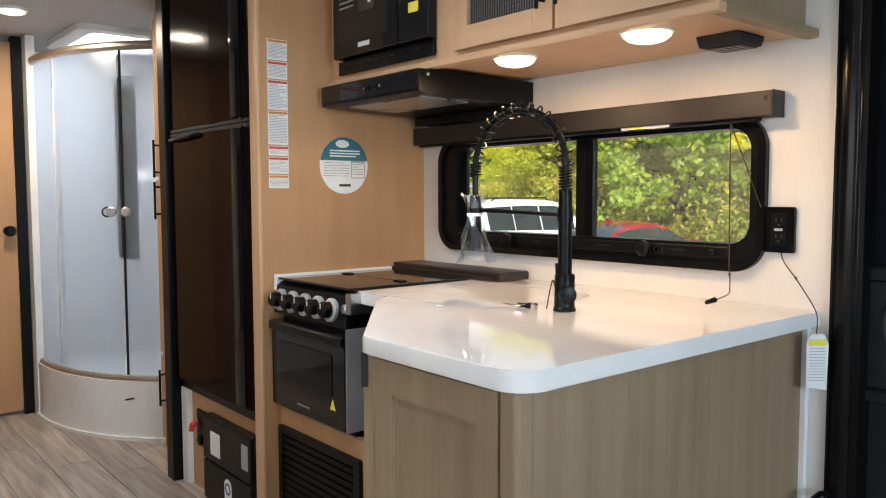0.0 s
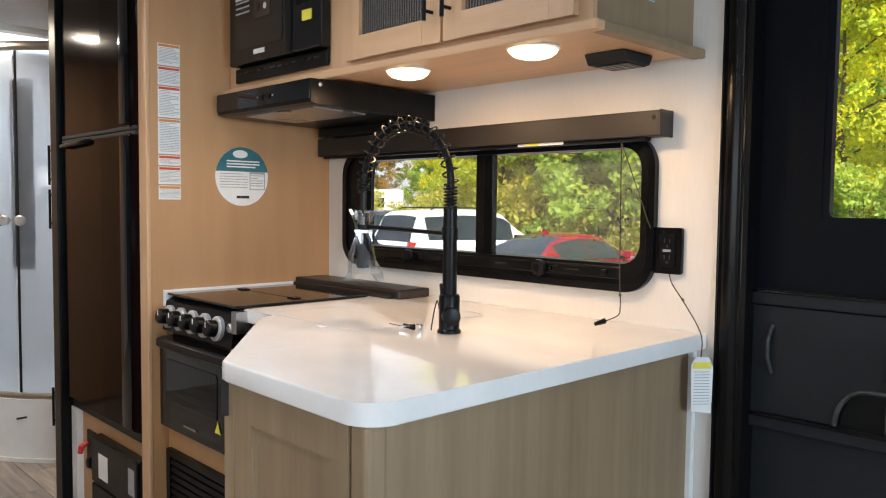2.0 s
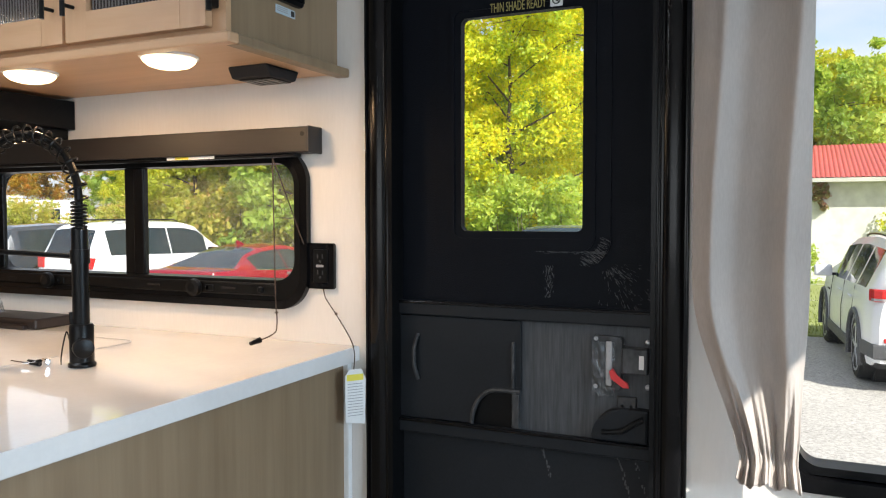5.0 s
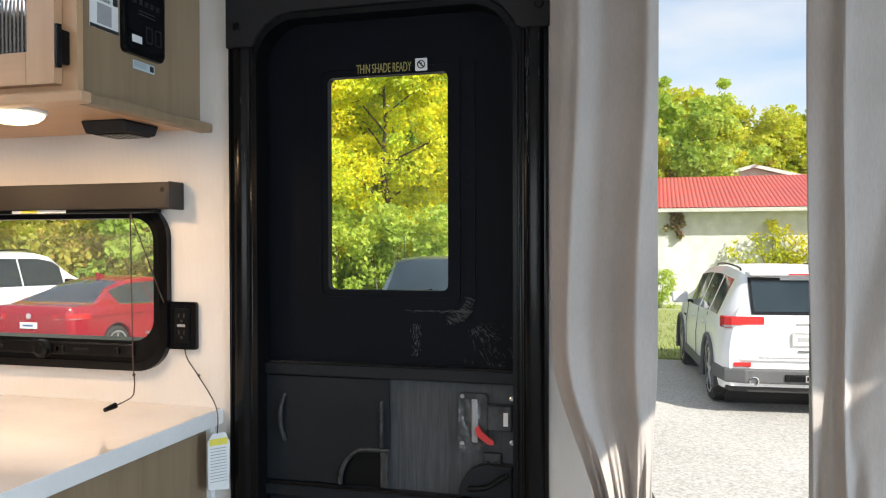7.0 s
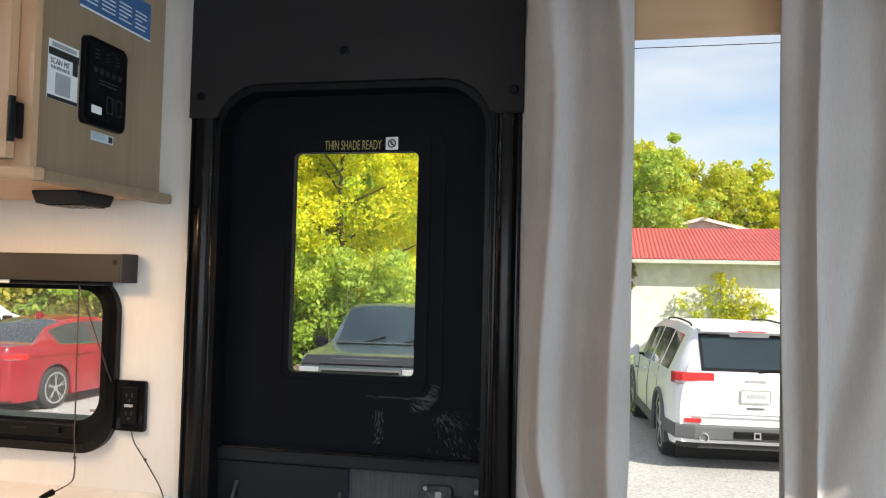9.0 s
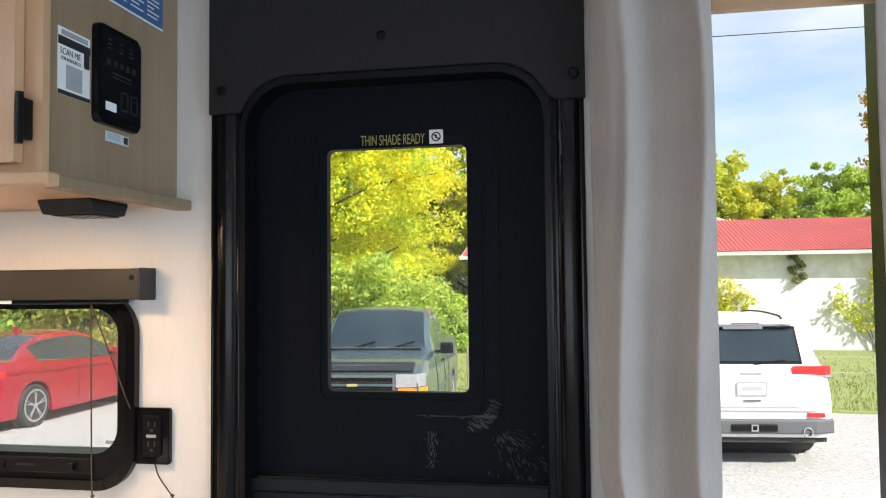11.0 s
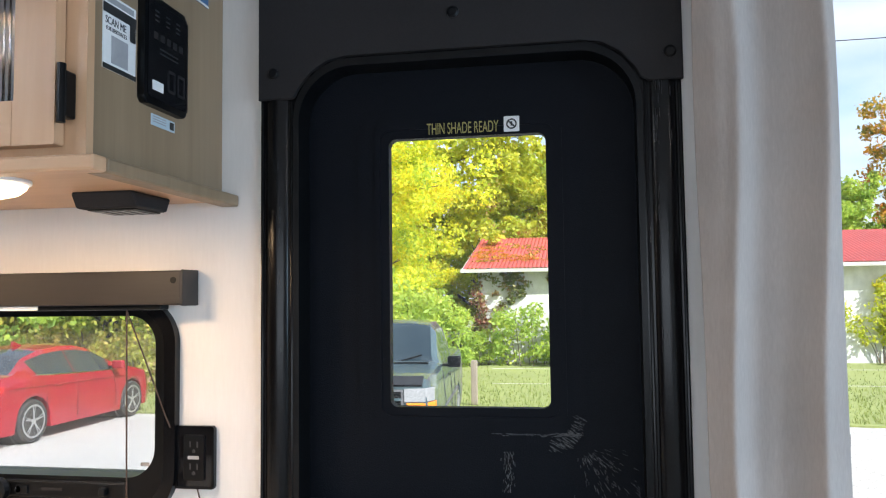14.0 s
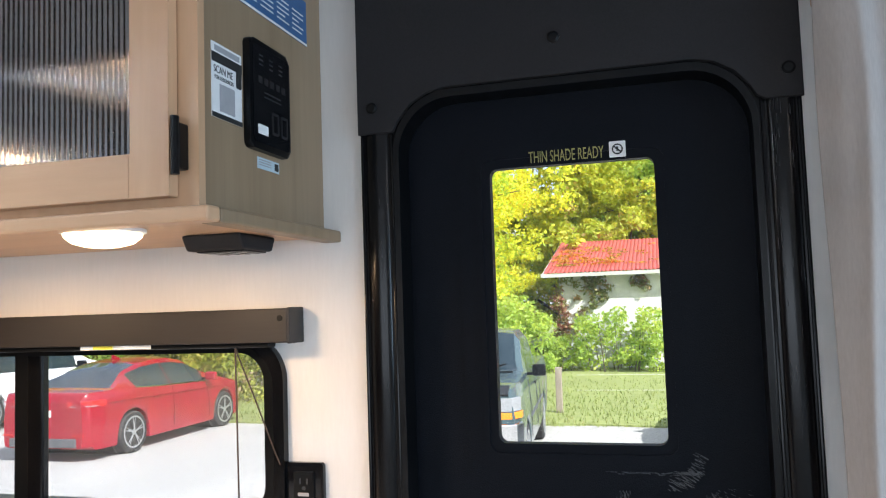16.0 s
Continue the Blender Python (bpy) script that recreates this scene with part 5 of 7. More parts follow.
fridge()
fb = thing("fridge_base", (1.3, 2.8, 0), "maple base panel below the refrigerator with a red switch", "cabinet")
part("panel", box(1.225, 1.24, 2.46, 3.10, 0.0, 0.40), M_PANEL, fb)
part("white_edge", box(1.20, 1.24, 3.10, 3.155, 0.0, 0.40, 0.002), M_WHITE, fb, "white edge strip")
part("side", box(1.24, 1.86, 3.11, 3.14, 0.0, 0.40), M_PANEL, fb)
sw = part("switch_plate", box(1.215, 1.226, 2.955, 3.035, 0.18, 0.33, 0.003), M_BLACK, fb)
part("red_key", tube([(1.213, 3.015, 0.285), (1.19, 3.017, 0.27), (1.185, 3.02, 0.245)], [0.009, 0.013, 0.010], 10), M_RED, sw, "red battery switch key", True)
part("black_knob", lathe((1.216, 2.975, 0.215), (-1, 0, 0), [(0.022, 0), (0.020, 0.02), (0.012, 0.024)], 16), M_BLACK, sw, "", True)
bx = thing("power_converter", (1.2, 2.7, 0), "black power converter box with stickers under the refrigerator", "converter")
part("housing", box(1.192, 1.224, 2.475, 2.90, 0.01, 0.345, 0.006), M_BLACK, bx)
part("lid", box(1.182, 1.194, 2.48, 2.895, 0.175, 0.340, 0.005), M_BLACK, bx)
part("lower_lid", box(1.182, 1.194, 2.48, 2.895, 0.015, 0.168, 0.005), M_BLACK, bx)
part("white_label", box(1.1806, 1.1822, 2.735, 2.82, 0.205, 0.295), M_PAPER, bx, "white paper label")
rl = part("round_label", slab("x", 1.1806, 1.1822, round_rect(2.64, 2.70, 0.035, 0.145, 0.028)), M_PAPER, bx, "white label with a blue ring")
part("blue_ring", ring("x", 1.1798, 1.1805, (2.647, 2.693, 0.085, 0.131, 0.022), (2.655, 2.685, 0.093, 0.123, 0.014)), M_BLUE, rl)
part("grey_label", box(1.1806, 1.1822, 2.50, 2.55, 0.22, 0.31), M_GREYINK, bx)

pt = thing("pantry", (1.5, 3.4, 0), "narrow pantry cupboard with black bar handles beside the shower", "cabinet")
part("carcass", box(1.31, 1.86, 3.25, 3.66, 0.0, CEIL - 0.001), M_PANEL, pt)
for z0, z1, hz in ((1.28, 2.0, 1.36), (0.46, 1.265, 1.17), (0.05, 0.445, 0.30)):
    d = part("door", box(1.293, 1.31, 3.262, 3.645, z0, z1, 0.003), M_PANEL, pt)
    d_handle((1.293, 3.585, hz), 0.17, d)
part("dark_gap_trim", box(1.165, 1.30, 3.165, 3.24, 0.0, CEIL - 0.001, 0.004), M_BLACK, pt, "black full-height corner trim")


# ---- shower ----
def shower():
    s = thing("shower_stall", (1.5, 4.4, 0), "rounded corner shower with frosted sliding doors and a white tray", "shower")
    C, A, B = (1.80, 4.56), 0.83, 1.02

    def arc(k, a0, a1, n):
        return [(C[0] - (A + k) * math.cos(radians(a0 + (a1 - a0) * i / n)), C[1] - (B + k) * math.sin(radians(a0 + (a1 - a0) * i / n))) for i in range(n + 1)]

    o = arc(0, -4, 90, 28)
    part("tray", slab("z", 0.0, 0.292, o + [(1.86, o[-1][1]), (1.86, o[0][1])], bevel=0.004), M_ACRYLIC, s, "white acrylic tray", True)
    part("tray_foot", slab("z", 0.0, 0.018, arc(0.012, -4, 90, 28) + [(1.86, 3.53), (1.86, 4.63)]), M_WHITE, s)
    for z, r in ((0.300, 0.018), (1.905, 0.022)):
        part("curved_rail", tube([(x, y, z) for x, y in arc(-0.025, -4, 90, 28)], r, 10), M_RAIL, s, "champagne metal rail", True)
    for a0, a1 in ((-3, 13.5), (14.5, 42.3), (43.7, 89)):
        bm = bmesh.new()
        p = arc(-0.030, a0, a1, 14)
        lo = [bm.verts.new((x, y, 0.315)) for x, y in p]
        hi = [bm.verts.new((x, y, 1.89)) for x, y in p]
        for i in range(14):
            bm.faces.new((lo[i], lo[i + 1], hi[i + 1], hi[i]))
        part("glass_panel", bm, M_FROST, s, "frosted glass panel", True)
    for a, m_ in ((-3.5, M_WHITE), (14, M_ACRYLIC), (16.5, M_ACRYLIC), (43.0, M_BLACK)):
        x, y = arc(-0.038, a, a + 1, 1)[0]
        part("upright_seal", rod((x, y, 0.31), (x, y, 1.895), 0.007 if m_ is not M_WHITE else 0.018, seg=8), m_, s, "", True)
    for a in (40.6, 45.5):
        x, y = arc(0.0, a, a + 1, 1)[0]
        nrm = Vector((x - C[0], y - C[1], 0)).normalized()
        part("door_knob", lathe(Vector((x, y, 1.115)) - nrm * 0.03, nrm, [(0.010, 0), (0.010, 0.03), (0.022, 0.032), (0.024, 0.048), (0.018, 0.054)], 18), M_SATIN, s, "silver door knob", True)
    x, y = arc(0.02, 39.6, 40.6, 1)[0]
    part("knob_tag", tube([(x + 0.022 * math.sin(a), y, 1.115 + 0.022 * math.cos(a)) for a in np.linspace(0, 6.28, 16)], 0.004, 6), M_INK, s, "", True)
    x, y = arc(0.002, 45, 46, 1)[0]
    part("brand_bar", box(x - 0.03, x + 0.03, y - 0.012, y - 0.006, 0.205, 0.213), M_INK, s, "small black printed bar")
    part("column", box(1.235, 1.325, 3.93, 4.01, 0.88, 1.78, 0.02), M_BLACK, s, "dark shower column behind the glass")
    part("inner_lining_side", box(1.862, 1.888, 3.67, 5.14, 0.0, CEIL - 0.002), M_ACRYLIC, s)
    part("inner_lining_rear", box(0.98, 1.86, 5.10, 5.145, 0.0, CEIL - 0.002), M_ACRYLIC, s)
    part("wall_strip", box(0.966, 1.01, 4.60, 4.70, 0.0, CEIL - 0.002), M_WHITE, s, "white upright wall strip")
    return s


shower()
bd = thing("door_2", (0.6, 4.72, 0), "light maple bathroom door with a dark knob and black edge trim", "door", kind="structure")
part("leaf", box(0.15, 0.914, 4.70, 4.735, 0.02, CEIL - 0.03, 0.003), M_PANEL, bd)
part("edge_trim", box(0.915, 0.965, 4.685, 4.75, 0.0, CEIL - 0.002, 0.003), M_BLACK, bd, "black edge trim")
part("knob", lathe((0.872, 4.70, 1.006), (0, -1, 0), [(0.026, 0), (0.026, 0.008), (0.012, 0.012), (0.012, 0.03), (0.027, 0.04), (0.029, 0.055), (0.018, 0.066)], 20), M_BLACK, bd, "dark bronze knob", True)
tagged(part("partition_rear", box(XW, 0.15, 4.70, 4.74, 0.0, CEIL - 0.001), M_WALL), "off-white partition beside the bathroom door", "wall", kind="structure")


# ---- curtains ----
def curtain(y0, y1, z0, z1, xc, seed, folds, b0, b1, deep=0.024, pleat=None):
    """Hangs from y0..y1 and is drawn together at the foot to b0..b1 by an elastic hem with a ruffle under it; pleat: where one sharp fold runs, from 0 to 1."""
    c = thing("curtain", (xc, (y0 + y1) / 2, z0), "floor-weight beige linen curtain hanging beside the tall window", "curtain", "linen curtains")
    rnd = random.Random(seed)
    ny, nz = 150, 96
    bm = bmesh.new()
    ph = [rnd.uniform(0, 6.28) for _ in range(6)]
    grid = []
    for j in range(nz + 1):
        v = (j / nz) ** 1.25
        z = z0 + (z1 - z0) * v
        row = []
        q = min(1.0, max(0.0, (0.30 - v) / 0.27))
        q = q * q * (3 - 2 * q) * (0.55 + 0.45 * q)
        lo, hi = y0 + (b0 - y0) * q, y1 + (b1 - y1) * q
        pull = min(1.0, max(0.0, (0.17 - v) / 0.12))
        hem = math.exp(-((v - 0.040) / 0.012) ** 2)
        flare = max(0.0, 1 - v / 0.034)
        for i in range(ny + 1):
            u = i / ny
            wob = u * folds + 0.35 * math.sin(2.2 * v + ph[0]) + 0.25 * math.sin(5.0 * v + ph[1])
            d = deep * math.sin(2 * math.pi * wob + ph[2]) + 0.2 * deep * math.sin(2 * math.pi * (wob * 2.3 + 0.4 * v) + ph[3])
            d += 0.0009 * math.sin(2 * math.pi * (u * 7 + 1.5 * v) + ph[4]) * (1 - v)
            d *= 1 - 0.65 * pull
            gather = math.sin(2 * math.pi * (u * 5.5 + 0.3 * math.sin(7 * u) + 0.25 * v) + ph[5])
            d += pull * (0.010 - 0.007 * hem + 0.003 * flare) * gather + 0.003 * pull * math.sin(2 * math.pi * u * 13 + ph[1])
            d += 0.006 * hem - 0.010 * flare * flare
            if pleat:
                k = (u - pleat - 0.03 * math.sin(3 * v)) / 0.022
                d -= 0.020 * math.exp(-k * k) - 0.012 * math.tanh(k) * math.exp(-abs(k) / 6)
            sway = (u - 0.5) * 0.012 * flare
            row.append(bm.verts.new((xc + d, lo + (hi - lo) * u + sway + 0.006 * math.sin(2 * math.pi * wob + 1.0) * (1 - pull), z - 0.007 * flare * (gather + 0.6 * math.sin(2 * math.pi * u * 2.3 + ph[2])))))
        grid.append(row)
    for a, b in zip(grid, grid[1:]):
        for i in range(ny):
            bm.faces.new((a[i], a[i + 1], b[i + 1], b[i]))
    cl = part("cloth", bm, M_CURTAIN, c, "", True)
    sol = cl.modifiers.new("thickness", "SOLIDIFY")
    sol.thickness = 0.0018
    return c


curtain(-0.150, 0.068, 0.722, 2.02, 1.812, 3, 1.6, -0.130, -0.030, 0.020)
curtain(-0.86, -0.412, 0.722, 2.02, 1.812, 5, 2.1, -0.80, -0.420, 0.011, 0.86)
lb = thing("wood_valance", (1.83, -0.3, 1.9), "light maple board above the tall window", "valance")
part("board", box(1.842, 1.860, -0.66, 0.06, 1.886, CEIL - 0.004, 0.002), M_MAPLE_H, lb)
part("rod", rod((1.825, -0.92, 2.012), (1.825, 0.068, 2.012), 0.008, seg=10), M_BLACK, lb, "black curtain track", True)


# ---- outdoors: materials ----
GZ = -0.78
M_GRAVEL = surface("pale_crushed_gravel", (0.22, 0.213, 0.20), (0.58, 0.56, 0.53), 0.95, 0, (34, 34, 34), 0.5, 0.7, 0.25)
M_GRASS = surface("mown_grass", (0.165, 0.21, 0.06), (0.30, 0.32, 0.11), 0.9, 0, (9, 9, 9), 0.35, 0.8, 0.25)
M_BLOCK = surface("whitewashed_block", (0.50, 0.50, 0.48), (0.72, 0.72, 0.70), 0.85, 0, (3, 3, 3), 0.7, 0.3, 0.25)
M_ROOFRED = surface("red_painted_roof_sheet", (0.36, 0.055, 0.045), (0.52, 0.10, 0.085), 0.5, 0.0, (6, 0.6, 6), 0.5, 0.1, 0.3)
M_FASCIA = surface("weathered_white_fascia", (0.50, 0.49, 0.46), (0.68, 0.67, 0.64), 0.6, 0, (20, 2, 20), 1.5, 0.1)
M_POSTWOOD = surface("weathered_tan_wood", (0.20, 0.165, 0.125), (0.33, 0.28, 0.22), 0.85, 0, (30, 30, 3), 2.5, 0.4)
M_BARK = surface("grey_bark", (0.075, 0.06, 0.048), (0.16, 0.13, 0.105), 0.95, 0, (30, 30, 5), 3.0, 0.8)
M_PAINTRED = surface("red_car_paint", (0.235, 0.0035, 0.014), (0.27, 0.005, 0.018), 0.16, 0.0, (200, 200, 200), 1.0, 0.0, 0.3, 0.03, 0, 0.45, shine=0.35)
M_PAINTWHITE = surface("white_car_paint", (0.74, 0.75, 0.77), (0.78, 0.79, 0.81), 0.30, 0.0, (200, 200, 200), 1.0, 0.0, 0.3, 0.03, 0, 0.25)
M_PAINTGREEN = surface("grey_green_truck_paint", (0.060, 0.092, 0.102), (0.082, 0.118, 0.130), 0.24, 0.25, (200, 200, 200), 1.0, 0.0, 0.3, 0.04, 0, 0.4, shine=0.3)
M_PAINTGREY = surface("dark_grey_car_paint", (0.045, 0.055, 0.065), (0.060, 0.070, 0.082), 0.25, 0.3, (200, 200, 200), 1.0, 0.0, 0.3, 0.04, 0, 1.0)
M_TRIMGREY = surface("grey_bumper_plastic", (0.075, 0.077, 0.082), (0.105, 0.107, 0.112), 0.6, 0, (60, 60, 60), 3.0, 0.1)
M_CARGLASS = surface("tinted_car_glass", (0.014, 0.024, 0.032), (0.026, 0.040, 0.050), 0.05, 0, (3, 3, 3), 1.0, 0.0, 0.3, 0.02, shine=0.35)
M_TAILRED = surface("red_tail_lens", (0.42, 0.012, 0.012), (0.52, 0.03, 0.03), 0.12, 0, (60, 60, 60), 3.0, 0.0)
M_AMBER = surface("amber_lens", (0.72, 0.20, 0.02), (0.78, 0.26, 0.03), 0.15, 0, (60, 60, 60), 3.0, 0.0)
M_LAMPGLASS = surface("clear_headlamp_lens", (0.20, 0.21, 0.22), (0.42, 0.43, 0.44), 0.08, 0.2, (60, 60, 60), 3.0, 0.0)
M_RIM = surface("silver_alloy", (0.42, 0.43, 0.45), (0.55, 0.56, 0.58), 0.3, 0.8, (40, 40, 40), 4.0, 0.0)
M_PLATE = surface("number_plate", (0.62, 0.64, 0.60), (0.70, 0.72, 0.68), 0.45, 0, (40, 40, 40), 4.0, 0.0)
LEAF_YELLOW = leafy("yellow_autumn_leaves", [(0.66, 0.40, 0.05), (0.86, 0.76, 0.03), (0.76, 0.76, 0.04), (0.52, 0.64, 0.06), (0.28, 0.42, 0.06)], 0.58)
LEAF_GREEN = leafy("green_leaves", [(0.66, 0.68, 0.09), (0.52, 0.61, 0.09), (0.41, 0.54, 0.085), (0.33, 0.48, 0.08), (0.24, 0.36, 0.08)], 0.56)
LEAF_MIX = leafy("green_gold_leaves", [(0.80, 0.62, 0.04), (0.70, 0.64, 0.05), (0.54, 0.58, 0.055), (0.44, 0.52, 0.05), (0.46, 0.28, 0.08)], 0.56)
LEAF_HEDGE = leafy("mixed_hedge_leaves", [(0.62, 0.30, 0.14), (0.66, 0.56, 0.10), (0.50, 0.52, 0.08), (0.42, 0.48, 0.07), (0.50, 0.32, 0.20)], 0.52)
LEAF_ORANGE = leafy("orange_red_leaves", [(0.525, 0.130, 0.017), (0.575, 0.221, 0.021), (0.500, 0.312, 0.028), (0.225, 0.208, 0.028), (0.112, 0.156, 0.028)], 0.4)
LEAF_VINE = leafy("dark_red_vine_leaves", [(0.325, 0.091, 0.070), (0.275, 0.130, 0.070), (0.250, 0.260, 0.070), (0.125, 0.169, 0.035), (0.088, 0.130, 0.028)], 0.3)

# ---- ground ----
tagged(part("ground", box(-1500, 1500, -1500, 1500, GZ - 0.3, GZ), M_GRAVEL), "pale crushed gravel lot reaching far out", "ground", kind="structure")
bm = bmesh.new()
rnd = random.Random(6)
edge = [(14.4 + 0.25 * math.sin(y * 0.35) + rnd.uniform(-0.07, 0.07), y) for y in np.linspace(-60, 90, 300)]
slab("z", GZ - 0.05, GZ + 0.03, [(float(x), float(y)) for x, y in edge] + [(300, 90), (300, -60)], bm=bm)
tagged(part("lawn", bm, M_GRASS), "sunlit mown grass strip beyond the gravel", "lawn", kind="structure")
rnd = np.random.default_rng(5)
n = 20000
gx, gy = 14.25 + np.abs(rnd.normal(0, 4.2, n)), rnd.uniform(-16, 14, n)
h, a = rnd.uniform(0.03, 0.10, n), rnd.uniform(0, 6.28, n)
v = np.zeros((n, 3, 3))
for k, (sx, up) in enumerate(((-0.012, 0), (0.012, 0), (0.0, 1))):
    v[:, k, 0] = gx + np.cos(a) * sx + up * rnd.normal(0, 0.02, n)
    v[:, k, 1] = gy + np.sin(a) * sx + up * rnd.normal(0, 0.02, n)
    v[:, k, 2] = GZ + 0.028 + up * h
me = bpy.data.meshes.new("grass_blades")
me.from_pydata(v.reshape(-1, 3).tolist(), [], np.arange(3 * n).reshape(-1, 3).tolist())
me.materials.append(leafy("grass_blade", [(0.35, 0.36, 0.10), (0.27, 0.32, 0.08), (0.21, 0.26, 0.065), (0.38, 0.36, 0.14)], 0.45))
tagged(new("grass_blades", me), "short uneven grass blades on the lawn", "grass", kind="stuff")
# loose stones on the gravel
n = 5000
d = rnd.uniform(5.0, 14.4, n)
gy = rnd.uniform(-6, 13, n)
s = rnd.uniform(0.005, 0.016, n)
v = np.zeros((n, 5, 3))
for k, (dx, dy, dz) in enumerate(((-1, -1, 0), (1, -1, 0), (1, 1, 0), (-1, 1, 0), (0.2, 0.1, 0.8))):
    v[:, k, 0], v[:, k, 1], v[:, k, 2] = d + dx * s * rnd.uniform(0.6, 1, n), gy + dy * s * rnd.uniform(0.6, 1, n), GZ - 0.001 + dz * s
f = np.arange(n)[:, None] * 5
f = np.concatenate([f + np.array(t) for t in ((0, 1, 4), (1, 2, 4), (2, 3, 4), (3, 0, 4))])
me = bpy.data.meshes.new("gravel_stones")
me.from_pydata(v.reshape(-1, 3).tolist(), [], f.tolist())
me.materials.append(M_GRAVEL)
tagged(new("gravel_stones", me), "loose pale stones on the gravel", "stones", kind="stuff")


# ---- trees ----
def leaf_mesh(name, centres, radii, per, size, seed, material, flat=0.75):
    """Small bent leaves scattered in clumps."""
    r = np.random.default_rng(seed)
    c = np.repeat(np.asarray(centres), per, axis=0)
    rad = np.repeat(np.asarray(radii), per)[:, None]
    n = len(c)
    dirs = r.normal(size=(n, 3))
    dirs /= np.linalg.norm(dirs, axis=1, keepdims=True)
    p = c + dirs * rad * (r.random((n, 1)) ** 0.45) * np.array([1, 1, flat])
    u = r.normal(size=(n, 3))
    u /= np.linalg.norm(u, axis=1, keepdims=True)
    w = np.cross(u, r.normal(size=(n, 3)))
    w /= np.linalg.norm(w, axis=1, keepdims=True)
    s = (size * r.uniform(0.55, 1.25, n))[:, None]
    v = np.stack([p - u * s, p - w * s * 0.55, p + u * s, p + w * s * 0.55], axis=1)
    me = bpy.data.meshes.new(name)
    me.from_pydata(v.reshape(-1, 3).tolist(), [], np.arange(4 * n).reshape(-1, 4).tolist())
    me.materials.append(material)
    return me


def tree(name, label, at, height, spread, leaf, material, seed, clumps=170, per=70, low=0.25, girth=1.0):
    t = thing(name, at, label, "tree")
    r = random.Random(seed)
    bm = bmesh.new()
    top = height * 0.86
    tr = [Vector((r.gauss(0, 0.03) * height * k / 8, r.gauss(0, 0.03) * height * k / 8, top * k / 8)) for k in range(9)]
    rad = [max(0.02, 0.022 * girth * height * (1 - 0.92 * k / 8)) for k in range(9)]
    tube(tr, rad, 8, bm)
    tips = []
    for b in range(16):
        k = low + (0.95 - low) * b / 15
        i = min(7, int(k * 8))
        base = tr[i].lerp(tr[i + 1], k * 8 - i)
        a = b * 2.4 + r.uniform(-0.4, 0.4)
        reach = spread * (1.05 - 0.62 * abs(k - 0.42)) * r.uniform(0.75, 1.1)
        end = base + Vector((math.cos(a) * reach, math.sin(a) * reach, height * r.uniform(0.04, 0.16)))
        mid = base.lerp(end, 0.5) + Vector((0, 0, height * 0.025))
        tube([base, mid, end], [rad[i] * 0.5, rad[i] * 0.3, 0.012], 5, bm)
        tips += [base.lerp(end, q) for q in (0.4, 0.6, 0.8, 1.0)]
        for q in (0.55, 0.8):
            s0 = base.lerp(end, q)
            e0 = s0 + Vector((r.gauss(0, 0.22), r.gauss(0, 0.22), r.uniform(-0.05, 0.25))) * spread
            tube([s0, e0], [0.02, 0.006], 4, bm)
            tips += [s0.lerp(e0, 0.5), e0]
    tips += [tr[8], tr[7], tr[8] + Vector((0, 0, height * 0.08))]
    off = Vector(at)
    bmesh.ops.translate(bm, verts=bm.verts, vec=off)
    part("trunk", bm, M_BARK, t, "", True)
    cs, rs = [], []
    for k in range(clumps):
        p = r.choice(tips) + Vector((r.gauss(0, 1), r.gauss(0, 1), r.gauss(0, 0.7))) * spread * 0.18
        cs.append(tuple(p))
        rs.append(spread * r.uniform(0.08, 0.19))
    ob = new("crown", leaf_mesh("crown", cs, rs, per, leaf, seed, material))
    ob.parent = t
    return t


def bush(name, label, at, sx, sy, sz, leaf, material, seed, clumps=60, per=60):
    b = thing(name, at, label, "bush")
    r = random.Random(seed)
    bm = bmesh.new()
    cs, rs = [], []
    for k in range(clumps):
        p = Vector((r.uniform(-1, 1) * sx, r.uniform(-1, 1) * sy, r.random() ** 0.8 * sz))
        cs.append(tuple(p))
        rs.append(min(sx, sz) * r.uniform(0.22, 0.45))
        if k % 4 == 0:
            tube([Vector(at) + Vector((p.x * 0.5, p.y * 0.8, -0.02)), Vector(at) + p], [0.018, 0.005], 4, bm)
    part("stems", bm, M_BARK, b)
    ob = new("foliage", leaf_mesh("foliage", cs, rs, per, leaf, seed, material, 0.9))
    ob.parent = b
    return b


t_yellow = tree("yellow_maple", "tall maple with bright yellow and green autumn leaves", (19.8, 6.9, GZ), 9.5, 3.3, 0.060, LEAF_YELLOW, 21, 560, 190, 0.10, 0.55)
t_green = tree("green_tree", "broad tree in fading green leaf", (37.0, -0.2, GZ), 8.6, 3.4, 0.13, LEAF_GREEN, 22, 300, 90, 0.18)
t_mix = tree("gold_green_tree", "tree turning from green to gold", (34.0, 4.5, GZ), 10.0, 3.4, 0.13, LEAF_MIX, 23, 300, 90, 0.12)
t_orange = tree("orange_maple", "maple in orange and red autumn leaf", (44.0, -18.4, GZ), 12.4, 4.3, 0.13, LEAF_ORANGE, 24, 260, 85, 0.2)
